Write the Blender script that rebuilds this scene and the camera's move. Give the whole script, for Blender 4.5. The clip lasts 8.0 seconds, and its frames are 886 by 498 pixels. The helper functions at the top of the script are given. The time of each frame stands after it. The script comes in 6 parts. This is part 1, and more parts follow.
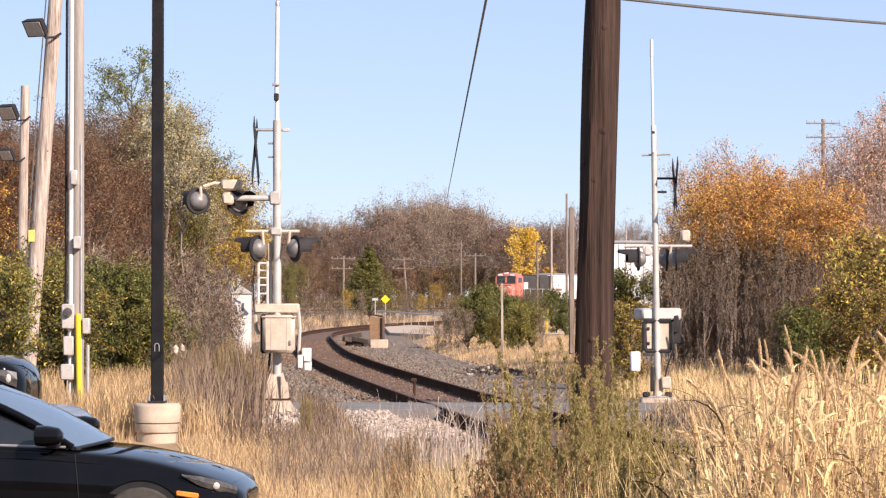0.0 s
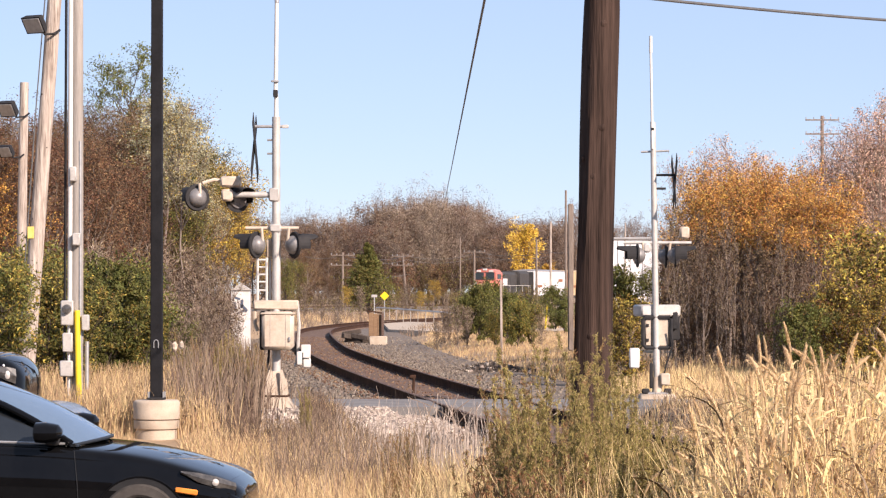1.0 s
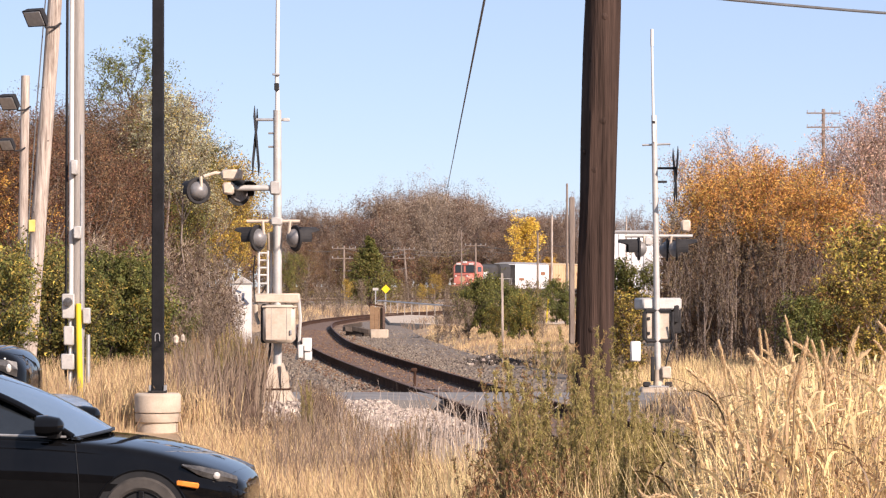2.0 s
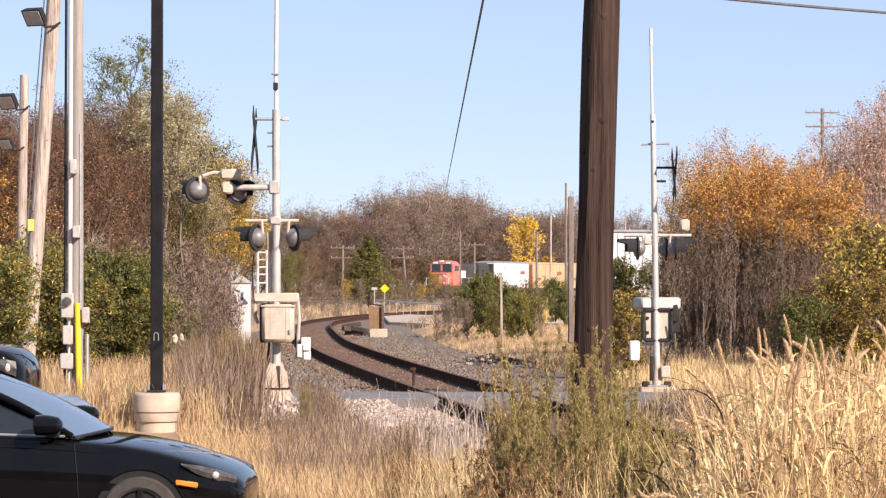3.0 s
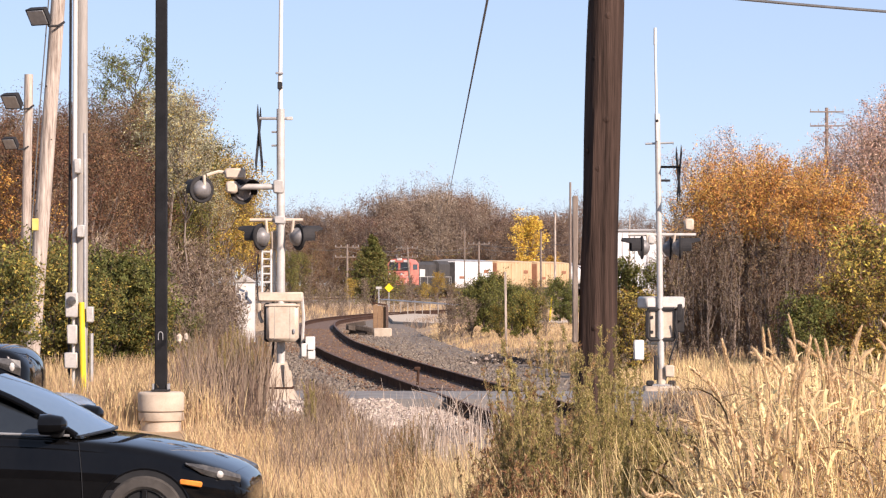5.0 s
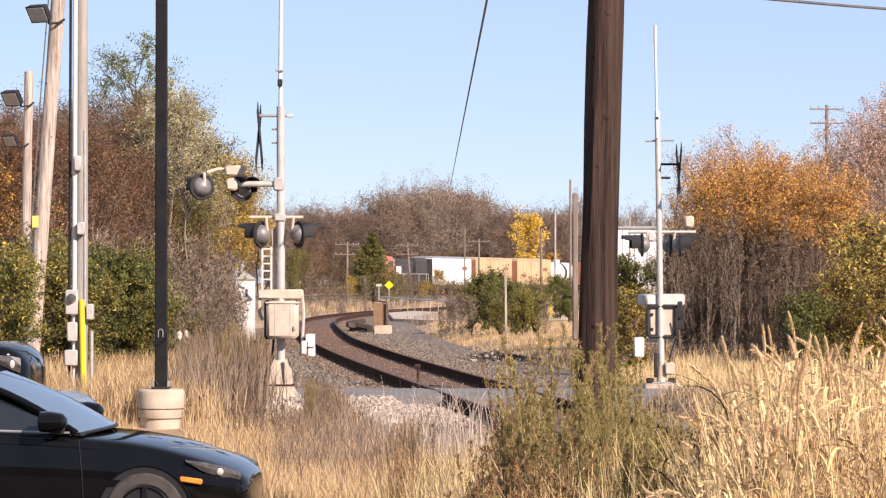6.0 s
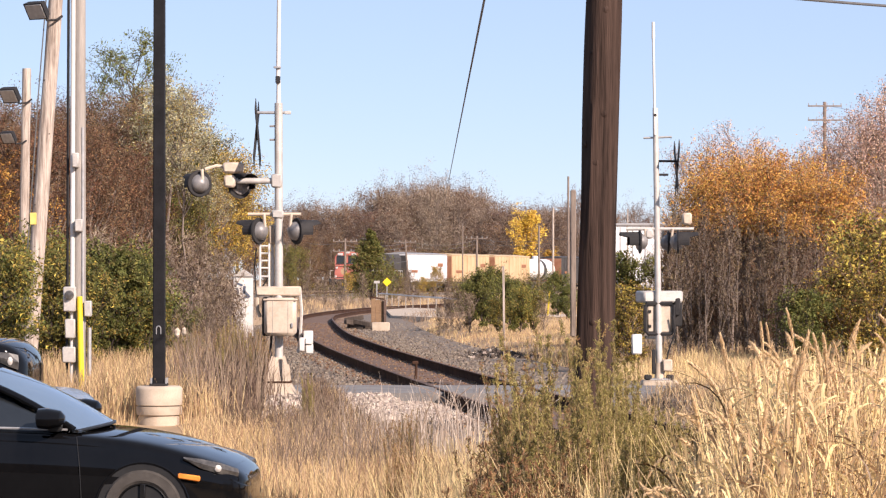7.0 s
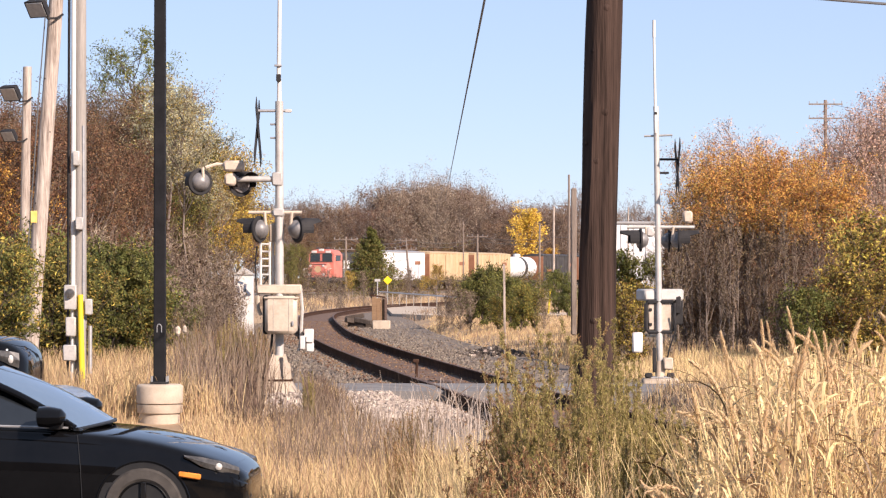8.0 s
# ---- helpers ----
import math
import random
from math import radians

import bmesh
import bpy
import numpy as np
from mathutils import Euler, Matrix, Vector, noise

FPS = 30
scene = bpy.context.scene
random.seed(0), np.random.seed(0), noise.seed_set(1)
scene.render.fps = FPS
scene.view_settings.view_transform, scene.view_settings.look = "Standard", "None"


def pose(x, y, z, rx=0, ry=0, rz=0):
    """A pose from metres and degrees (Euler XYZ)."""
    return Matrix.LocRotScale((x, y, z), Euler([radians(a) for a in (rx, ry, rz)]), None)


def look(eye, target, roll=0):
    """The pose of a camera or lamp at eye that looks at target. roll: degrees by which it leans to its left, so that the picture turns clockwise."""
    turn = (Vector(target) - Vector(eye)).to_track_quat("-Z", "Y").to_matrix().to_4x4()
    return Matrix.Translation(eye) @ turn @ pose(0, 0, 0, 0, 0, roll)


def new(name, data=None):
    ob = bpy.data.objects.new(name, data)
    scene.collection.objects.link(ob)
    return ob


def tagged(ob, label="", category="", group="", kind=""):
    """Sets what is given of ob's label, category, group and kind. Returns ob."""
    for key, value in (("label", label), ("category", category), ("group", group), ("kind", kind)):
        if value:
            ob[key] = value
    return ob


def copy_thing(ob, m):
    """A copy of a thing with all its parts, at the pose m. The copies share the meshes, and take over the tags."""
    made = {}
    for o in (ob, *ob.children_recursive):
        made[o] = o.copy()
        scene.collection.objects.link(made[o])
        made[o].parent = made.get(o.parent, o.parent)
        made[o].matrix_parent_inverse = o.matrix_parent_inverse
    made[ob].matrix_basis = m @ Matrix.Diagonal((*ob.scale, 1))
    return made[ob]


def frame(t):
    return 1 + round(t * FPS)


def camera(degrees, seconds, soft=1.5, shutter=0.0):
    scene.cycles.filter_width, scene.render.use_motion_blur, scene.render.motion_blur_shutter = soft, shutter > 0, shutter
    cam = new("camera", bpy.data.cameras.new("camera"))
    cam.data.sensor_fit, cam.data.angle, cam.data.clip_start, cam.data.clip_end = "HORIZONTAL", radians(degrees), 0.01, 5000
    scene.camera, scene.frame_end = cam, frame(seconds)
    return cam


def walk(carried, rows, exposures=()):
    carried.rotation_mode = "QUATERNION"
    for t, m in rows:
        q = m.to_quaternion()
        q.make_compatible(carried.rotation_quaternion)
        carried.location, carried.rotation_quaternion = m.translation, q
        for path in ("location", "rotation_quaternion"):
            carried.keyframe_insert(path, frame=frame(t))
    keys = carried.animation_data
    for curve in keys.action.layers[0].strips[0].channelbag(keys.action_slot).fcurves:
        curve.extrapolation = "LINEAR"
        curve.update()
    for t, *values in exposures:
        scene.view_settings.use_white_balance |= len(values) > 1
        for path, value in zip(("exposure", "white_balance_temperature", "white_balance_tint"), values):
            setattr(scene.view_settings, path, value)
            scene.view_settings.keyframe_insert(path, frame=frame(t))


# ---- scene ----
cam = camera(17.0, 8.0, soft=1.25)
EYE = (0.0, 0.0, 1.75)
# seconds, tilt above the level, turn to the left, in degrees: a zoomed-in shot from the hand
SWAY = [(0.0, 0.917, 0.0), (0.5, 0.983, -0.033), (1.0, 0.852, -0.016), (1.5, 0.731, 0.014),
        (3.0, 0.71, -0.014), (3.5, 0.633, -0.011), (4.0, 0.682, 0.019), (4.5, 0.699, 0.066),
        (6.0, 0.644, 0.071), (6.5, 0.595, 0.044), (7.0, 0.584, 0.031), (7.5, 0.557, 0.027), (8.0, 0.549, 0.044)]
walk(cam, [(t, pose(*EYE, 90 + tilt, 0, turn)) for t, tilt, turn in SWAY],
     exposures=[(0.0, 0.8, 6400, 22), (8.0, 0.8, 6400, 22)])

# ---- light: low autumn sun from behind and to the side of the camera ----
SUN_EL, SUN_AZ = 30.0, 140.0     # azimuth clockwise from +Y
world = bpy.data.worlds.new("sky")
scene.world = world
world.use_nodes = True
sky = world.node_tree.nodes.new("ShaderNodeTexSky")
sky.sky_type, sky.sun_disc = "NISHITA", False
sky.sun_elevation, sky.sun_rotation = radians(SUN_EL), radians(SUN_AZ)
sky.altitude, sky.air_density, sky.dust_density, sky.ozone_density = 2000, 0.9, 0.05, 2.4
back = world.node_tree.nodes["Background"]
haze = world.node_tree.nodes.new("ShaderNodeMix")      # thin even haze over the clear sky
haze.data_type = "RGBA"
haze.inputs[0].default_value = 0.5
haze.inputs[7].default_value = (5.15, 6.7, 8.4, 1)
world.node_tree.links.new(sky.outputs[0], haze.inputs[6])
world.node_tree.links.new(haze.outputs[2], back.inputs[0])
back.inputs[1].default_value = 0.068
sun = new("sun", bpy.data.lights.new("sun", "SUN"))
sun.data.energy, sun.data.angle, sun.data.color = 5.0, radians(0.5), (1.0, 0.87, 0.7)
sd = Vector((math.sin(radians(SUN_AZ)) * math.cos(radians(SUN_EL)), math.cos(radians(SUN_AZ)) * math.cos(radians(SUN_EL)), math.sin(radians(SUN_EL))))
sun.matrix_world = look(sd * 60, (0, 0, 0))


# ---- materials ----
def material(name, a, b=None, scale=8.0, rough=0.8, metal=0.0, bump=0.0, island=0.0, stretch=(1, 1, 1), fine=None, thing=0.0, spec=0.5, back_light=0.0):
    """Two base colours mixed by noise at two scales, with relief; island / thing: brightness change from piece to piece."""
    m = bpy.data.materials.new(name)
    m.use_nodes = True
    n, l = m.node_tree.nodes, m.node_tree.links
    p = n["Principled BSDF"]
    p.inputs["Roughness"].default_value, p.inputs["Metallic"].default_value = rough, metal
    p.inputs["Specular IOR Level"].default_value = spec
    b = b or a
    co, mp = n.new("ShaderNodeTexCoord"), n.new("ShaderNodeMapping")
    mp.inputs["Scale"].default_value = stretch
    l.new(co.outputs["Object"], mp.inputs[0])
    big, small = n.new("ShaderNodeTexNoise"), n.new("ShaderNodeTexNoise")
    big.inputs["Scale"].default_value, small.inputs["Scale"].default_value = scale, fine or scale * 9
    big.inputs["Detail"].default_value, small.inputs["Detail"].default_value = 5, 3
    for t in (big, small):
        l.new(mp.outputs[0], t.inputs["Vector"])
    add = n.new("ShaderNodeMath")
    add.operation = "MULTIPLY_ADD"
    add.inputs[1].default_value = 0.45
    l.new(small.outputs[0], add.inputs[0])
    l.new(big.outputs[0], add.inputs[2])
    rng = n.new("ShaderNodeMapRange")
    rng.inputs[1].default_value, rng.inputs[2].default_value = 0.5, 0.95
    l.new(add.outputs[0], rng.inputs[0])
    mix = n.new("ShaderNodeMix")
    mix.data_type = "RGBA"
    mix.inputs[6].default_value, mix.inputs[7].default_value = (*a, 1), (*b, 1)
    l.new(rng.outputs[0], mix.inputs[0])
    out = mix.outputs[2]
    for amount, node, sock in ((island, "ShaderNodeNewGeometry", "Random Per Island"), (thing, "ShaderNodeObjectInfo", "Random")):
        if amount:
            g, hsv, mr = n.new(node), n.new("ShaderNodeHueSaturation"), n.new("ShaderNodeMapRange")
            mr.inputs[3].default_value, mr.inputs[4].default_value = 1 - amount, 1 + amount
            l.new(g.outputs[sock], mr.inputs[0])
            l.new(mr.outputs[0], hsv.inputs["Value"])
            hu = n.new("ShaderNodeMapRange")
            hu.inputs[3].default_value, hu.inputs[4].default_value = 0.5 - amount * 0.05, 0.5 + amount * 0.05
            l.new(g.outputs[sock], hu.inputs[0])
            l.new(hu.outputs[0], hsv.inputs["Hue"])
            l.new(out, hsv.inputs["Color"])
            out = hsv.outputs[0]
    l.new(out, p.inputs["Base Color"])
    if bump:
        bp = n.new("ShaderNodeBump")
        bp.inputs["Strength"].default_value, bp.inputs["Distance"].default_value = bump, 0.02
        l.new(add.outputs[0], bp.inputs["Height"])
        l.new(bp.outputs[0], p.inputs["Normal"])
    if back_light:
        tr, ms = n.new("ShaderNodeBsdfTranslucent"), n.new("ShaderNodeMixShader")
        ms.inputs[0].default_value = back_light
        l.new(out, tr.inputs[0])
        l.new(p.outputs[0], ms.inputs[1])
        l.new(tr.outputs[0], ms.inputs[2])
        l.new(ms.outputs[0], n["Material Output"].inputs[0])
    return m


def glass_material(name, tint, rough=0.03):
    m = bpy.data.materials.new(name)
    m.use_nodes = True
    p = m.node_tree.nodes["Principled BSDF"]
    p.inputs["Base Color"].default_value = (*tint, 1)
    p.inputs["Roughness"].default_value, p.inputs["Transmission Weight"].default_value = rough, 1.0
    return m


M = dict(
    soil=material("dry_soil", (0.244, 0.163, 0.096), (0.385, 0.274, 0.163), 0.6, 0.95, bump=0.6, fine=30),
    straw=material("dry_grass", (0.414, 0.281, 0.148), (0.592, 0.429, 0.252), 1.5, 0.75, island=0.4, back_light=0.25, spec=0.2),
    straw_pale=material("reed", (0.58, 0.42, 0.21), (0.76, 0.58, 0.33), 1.5, 0.7, island=0.45, back_light=0.3, spec=0.2),
    seed=material("seed_head", (0.6, 0.44, 0.25), (0.76, 0.58, 0.37), 20, 0.9, island=0.2, back_light=0.3, spec=0.1),
    weed=material("weed_leaf", (0.19, 0.16, 0.055), (0.4, 0.32, 0.12), 2, 0.8, island=0.35, back_light=0.25, spec=0.2),
    weed_red=material("russet_weed", (0.19, 0.095, 0.05), (0.4, 0.23, 0.11), 2, 0.85, island=0.4, back_light=0.2, spec=0.2),
    stalk=material("weed_stalk", (0.15, 0.11, 0.055), (0.27, 0.2, 0.1), 3, 0.9, island=0.3, spec=0.2),
    tarmac=material("car_park_asphalt", (0.045, 0.045, 0.046), (0.085, 0.083, 0.08), 1.5, 0.92, bump=0.3, fine=80),
    brush=material("bare_brush", (0.148, 0.104, 0.074), (0.244, 0.185, 0.141), 3, 0.9, island=0.35, spec=0.2),
    asphalt=material("asphalt", (0.126, 0.118, 0.115), (0.207, 0.196, 0.185), 2, 0.9, bump=0.3, fine=90),
    ballast=material("ballast_stone", (0.105, 0.082, 0.064), (0.225, 0.187, 0.152), 7, 0.9, island=0.35, bump=0.4),
    gravel_pale=material("pale_gravel", (0.24, 0.195, 0.16), (0.46, 0.39, 0.335), 7, 0.9, island=0.4, bump=0.4),
    ballast_bed=material("ballast_bed", (0.088, 0.067, 0.051), (0.19, 0.155, 0.124), 9, 0.95, bump=0.8, fine=50),
    rail=material("rusty_rail", (0.035, 0.02, 0.014), (0.085, 0.045, 0.03), 3, 0.9, bump=0.2, spec=0.1),
    rail_top=material("worn_rail_head", (0.074, 0.046, 0.033), (0.126, 0.081, 0.063), 3, 0.7, spec=0.2),
    tie=material("creosoted_tie", (0.085, 0.055, 0.04), (0.17, 0.115, 0.085), 5, 0.9, bump=0.5, thing=0.3, stretch=(1, 8, 8)),
    bed_brown=material("leaf_littered_bed", (0.075, 0.043, 0.028), (0.165, 0.1, 0.067), 4, 0.95, bump=0.6, fine=45),
    dome=material("grey_lamp_back", (0.12, 0.115, 0.115), (0.24, 0.23, 0.225), 8, 0.45, metal=0.2),
    fallen=material("fallen_leaves", (0.1, 0.056, 0.034), (0.215, 0.13, 0.08), 4, 0.9, island=0.4),
    pole_dark=material("weathered_dark_pole", (0.012, 0.0075, 0.006), (0.075, 0.048, 0.038), 4.5, 0.9, bump=1.0, stretch=(4, 4, 0.13), fine=30, spec=0.15),
    pole_pale=material("weathered_pale_pole", (0.16, 0.122, 0.096), (0.56, 0.48, 0.41), 5, 0.9, bump=0.8, stretch=(4, 4, 0.25), fine=24),
    pole_grey=material("grey_wood", (0.222, 0.2, 0.178), (0.34, 0.311, 0.281), 3, 0.9, bump=0.4, stretch=(4, 4, 0.3), fine=24),
    black=material("black_paint", (0.007, 0.007, 0.008), (0.015, 0.015, 0.017), 4, 0.6, spec=0.15),
    black_matte=material("matte_black_metal", (0.018, 0.018, 0.02), (0.035, 0.033, 0.033), 6, 0.75, spec=0.2),
    alu=material("aluminium_paint", (0.361, 0.344, 0.323), (0.533, 0.512, 0.477), 4, 0.5, metal=0.15, bump=0.05),
    white=material("white_paint", (0.499, 0.49, 0.464), (0.636, 0.619, 0.593), 5, 0.6),
    cream=material("aged_cream_metal", (0.396, 0.318, 0.241), (0.568, 0.482, 0.387), 4, 0.6, bump=0.05),
    galv=material("galvanised_steel", (0.311, 0.311, 0.311), (0.444, 0.444, 0.444), 12, 0.45, metal=0.5),
    concrete=material("weathered_concrete", (0.36, 0.29, 0.22), (0.5, 0.42, 0.33), 4, 0.9, bump=0.3, fine=60),
    yellow=material("yellow_plastic", (0.731, 0.516, 0.009), (0.774, 0.585, 0.026), 5, 0.45),
    sign_yellow=material("yellow_sign_sheet", (0.774, 0.533, 0.009), (0.774, 0.568, 0.017), 4, 0.4),
    tag=material("yellow_tag", (0.645, 0.473, 0.103), (0.688, 0.533, 0.172), 9, 0.6),
    lens=material("grey_lamp_lens", (0.118, 0.111, 0.111), (0.222, 0.207, 0.207), 40, 0.15),
    wire=material("weathered_cable", (0.074, 0.074, 0.074), (0.118, 0.118, 0.118), 4, 0.6),
    bark=material("grey_brown_bark", (0.126, 0.096, 0.078), (0.244, 0.2, 0.167), 6, 0.95, bump=0.6, stretch=(2, 2, 0.5)),
    bark_dark=material("dark_bark", (0.044, 0.033, 0.026), (0.096, 0.074, 0.059), 6, 0.95, bump=0.6, stretch=(2, 2, 0.5)),
    twig=material("bare_twig", (0.085, 0.056, 0.04), (0.21, 0.15, 0.11), 6, 0.9, island=0.45, spec=0.15, thing=0.25),
    twig_pale=material("pale_twig", (0.11, 0.075, 0.052), (0.34, 0.265, 0.21), 6, 0.9, island=0.5, spec=0.15),
    car_black=material("black_car_paint", (0.003, 0.003, 0.0035), (0.005, 0.005, 0.0055), 2, 0.045, spec=0.24),
    car_silver=material("silver_blue_car_paint", (0.31, 0.344, 0.387), (0.327, 0.361, 0.404), 2, 0.2, metal=0.5),
    rubber=material("tyre_rubber", (0.03, 0.026, 0.023), (0.06, 0.053, 0.047), 12, 0.85, bump=0.2),
    rim=material("dark_alloy", (0.03, 0.03, 0.032), (0.05, 0.05, 0.05), 6, 0.22, metal=0.8),
    trim_black=material("black_trim", (0.01, 0.01, 0.011), (0.018, 0.018, 0.018), 9, 0.45),
    amber=material("amber_lens", (0.645, 0.189, 0.026), (0.731, 0.275, 0.052), 20, 0.2),
    head_lens=material("headlamp_lens", (0.035, 0.035, 0.036), (0.11, 0.105, 0.1), 18, 0.08),
    # the sky's reflection is put in as a pale blue metallic base
    windscreen=material("sky_tinted_windscreen", (0.34, 0.44, 0.53), (0.42, 0.52, 0.6), 1.5, 0.07, spec=1.0, metal=0.8),
    window_dark=material("tinted_glass", (0.012, 0.014, 0.016), (0.02, 0.024, 0.028), 1.5, 0.04, spec=0.8),
    # red made paler and pinker, with the distance haze in the colour
    loco_red=material("haze_paled_red_paint", (0.444, 0.118, 0.089), (0.548, 0.207, 0.155), 1.2, 0.5, bump=0.02),
    loco_black=material("sooty_black_paint", (0.025, 0.024, 0.024), (0.06, 0.055, 0.052), 1.5, 0.65),
    car_white=material("dirty_white_paint", (0.568, 0.559, 0.568), (0.722, 0.714, 0.714), 0.7, 0.65, stretch=(1, 1, 0.4)),
    car_tan=material("faded_tan_paint", (0.41, 0.275, 0.15), (0.53, 0.4, 0.245), 0.7, 0.7, stretch=(1, 1, 0.4)),
    car_rust=material("rusty_stencil", (0.222, 0.089, 0.044), (0.281, 0.133, 0.074), 2, 0.8),
    tank_white=material("tank_white_paint", (0.602, 0.593, 0.585), (0.705, 0.705, 0.688), 1, 0.5),
    far_wall=material("white_cladding", (0.619, 0.619, 0.628), (0.705, 0.705, 0.705), 0.8, 0.6),
    brick=material("backdrop_brown_brick", (0.13, 0.085, 0.06), (0.2, 0.14, 0.1), 1.2, 0.9, bump=0.3),
    roof_grey=material("grey_roof_sheet", (0.222, 0.222, 0.229), (0.296, 0.296, 0.296), 0.8, 0.6),
    wood_plank=material("weathered_plank", (0.163, 0.096, 0.052), (0.266, 0.17, 0.096), 6, 0.9, bump=0.4, stretch=(0.5, 6, 6)),
    graffiti=material("blue_grey_scrawl", (0.05, 0.07, 0.12), (0.1, 0.13, 0.18), 6, 0.7),
)


def leaf_material(name, a, b, vary=0.45, thing=0.18):
    return material(name, a, b, 0.9, 0.7, island=vary, fine=5, back_light=0.15, spec=0.2, thing=thing)


LEAF = dict(
    olive=leaf_material("olive_leaf", (0.126, 0.118, 0.03), (0.222, 0.185, 0.052)),
    green=leaf_material("green_leaf", (0.07, 0.08, 0.021), (0.15, 0.15, 0.045)),
    pale=leaf_material("pale_willow_leaf", (0.29, 0.275, 0.16), (0.47, 0.44, 0.29)),
    yellow=leaf_material("yellow_leaf", (0.48, 0.28, 0.04), (0.62, 0.4, 0.085)),
    gold=leaf_material("dull_gold_leaf", (0.311, 0.207, 0.041), (0.444, 0.311, 0.081)),
    orange=leaf_material("orange_leaf", (0.5, 0.235, 0.06), (0.66, 0.36, 0.1)),
    russet=leaf_material("russet_leaf", (0.11, 0.052, 0.03), (0.24, 0.125, 0.072), 0.4, 0.3),
    brown=leaf_material("brown_leaf", (0.075, 0.05, 0.03), (0.18, 0.122, 0.074), 0.4, 0.3),
    # far trees only: brown lightened and greyed to carry the air haze
    haze=leaf_material("hazed_grey_brown_leaf", (0.15, 0.108, 0.083), (0.3, 0.225, 0.178), 0.35, 0.35),
    pink=leaf_material("pinkish_leaf", (0.42, 0.26, 0.2), (0.56, 0.38, 0.31)),
)


# ---- mesh helpers ----
class Geo:
    """Collects points and faces of one mesh."""

    def __init__(self):
        self.v, self.f = [], []

    def add(self, pts, faces):
        k = len(self.v)
        self.v += [tuple(p) for p in pts]
        self.f += [tuple(i + k for i in q) for q in faces]
        return self

    def box(self, c, s, bev=0.0, m=None):
        """A box of full size s about c, its edges chamfered by bev, turned by m."""
        h = [a / 2 for a in s]
        b = min(bev, min(h) * 0.9)
        pts, faces, index = [], [], {}
        for sx in (-1, 1):
            for sy in (-1, 1):
                for sz in (-1, 1):
                    for ax in range(3):
                        p = [sx * h[0], sy * h[1], sz * h[2]]
                        for o in range(3):
                            if o != ax:
                                p[o] -= (sx, sy, sz)[o] * b
                        index[sx, sy, sz, ax] = len(pts)
                        pts.append(p)
        for ax in range(3):
            u, w = [o for o in range(3) if o != ax]
            for s1 in (-1, 1):
                q = []
                for su, sw in ((-1, -1), (1, -1), (1, 1), (-1, 1)):
                    key = [0, 0, 0]
                    key[ax], key[u], key[w] = s1, su, sw
                    q.append(index[(*key, ax)])
                faces.append(q)
        if b > 0:
            for ax in range(3):                     # edges along ax
                u, w = [o for o in range(3) if o != ax]
                for su in (-1, 1):
                    for sw in (-1, 1):
                        q = []
                        for sa, face in ((-1, u), (1, u), (1, w), (-1, w)):
                            key = [0, 0, 0]
                            key[ax], key[u], key[w] = sa, su, sw
                            q.append(index[(*key, face)])
                        faces.append(q)
            for sx in (-1, 1):
                for sy in (-1, 1):
                    for sz in (-1, 1):
                        faces.append([index[sx, sy, sz, a] for a in range(3)])
        mm = m or Matrix.Identity(4)
        return self.add([Vector(c) + (mm.to_3x3() @ Vector(p)) for p in pts], faces)

    def tube(self, a, b, r0, r1=None, n=10, caps=True):
        a, b = Vector(a), Vector(b)
        r1 = r0 if r1 is None else r1
        w = (b - a).normalized()
        u = w.orthogonal().normalized()
        v = w.cross(u)
        pts = []
        for c, r in ((a, r0), (b, r1)):
            pts += [c + (u * math.cos(2 * math.pi * i / n) + v * math.sin(2 * math.pi * i / n)) * r for i in range(n)]
        faces = [(i, (i + 1) % n, n + (i + 1) % n, n + i) for i in range(n)]
        if caps:
            faces += [tuple(range(n))[::-1], tuple(range(n, 2 * n))]
        return self.add(pts, faces)

    def line(self, path, r, n=6):
        path = [Vector(p) for p in path]
        rings, u = [], None
        for i, p in enumerate(path):
            w = (path[min(i + 1, len(path) - 1)] - path[max(i - 1, 0)]).normalized()
            u = w.orthogonal().normalized() if u is None else (u - w * u.dot(w)).normalized()
            v = w.cross(u)
            rings.append([p + (u * math.cos(2 * math.pi * k / n) + v * math.sin(2 * math.pi * k / n)) * r for k in range(n)])
        return self.rings(rings)

    def rings(self, rings, close=True, caps=True):
        """Joins rings of equal point counts into a skin."""
        n = len(rings[0])
        pts = [p for r in rings for p in r]
        m = n if close else n - 1
        faces = [(i * n + j, i * n + (j + 1) % n, (i + 1) * n + (j + 1) % n, (i + 1) * n + j) for i in range(len(rings) - 1) for j in range(m)]
        if caps and close:
            faces += [tuple(range(n))[::-1], tuple(range((len(rings) - 1) * n, len(rings) * n))]
        return self.add(pts, faces)

    def lathe(self, c, axis, prof, n=20):
        """A turned shape: prof is (way along axis, radius) from c."""
        w = Vector(axis).normalized()
        u = w.orthogonal().normalized()
        v = w.cross(u)
        c = Vector(c)
        return self.rings([[c + w * d + (u * math.cos(2 * math.pi * i / n) + v * math.sin(2 * math.pi * i / n)) * max(r, 1e-4) for i in range(n)] for d, r in prof])

    def prism(self, outline, y0, y1, axis=1):
        """An outline in the plane across axis, pulled from y0 to y1."""
        def put(p, d):
            q = list(p)
            q.insert(axis, d)
            return q
        n = len(outline)
        faces = [(i, (i + 1) % n, n + (i + 1) % n, n + i) for i in range(n)] + [tuple(range(n))[::-1], tuple(range(n, 2 * n))]
        return self.add([put(p, y0) for p in outline] + [put(p, y1) for p in outline], faces)


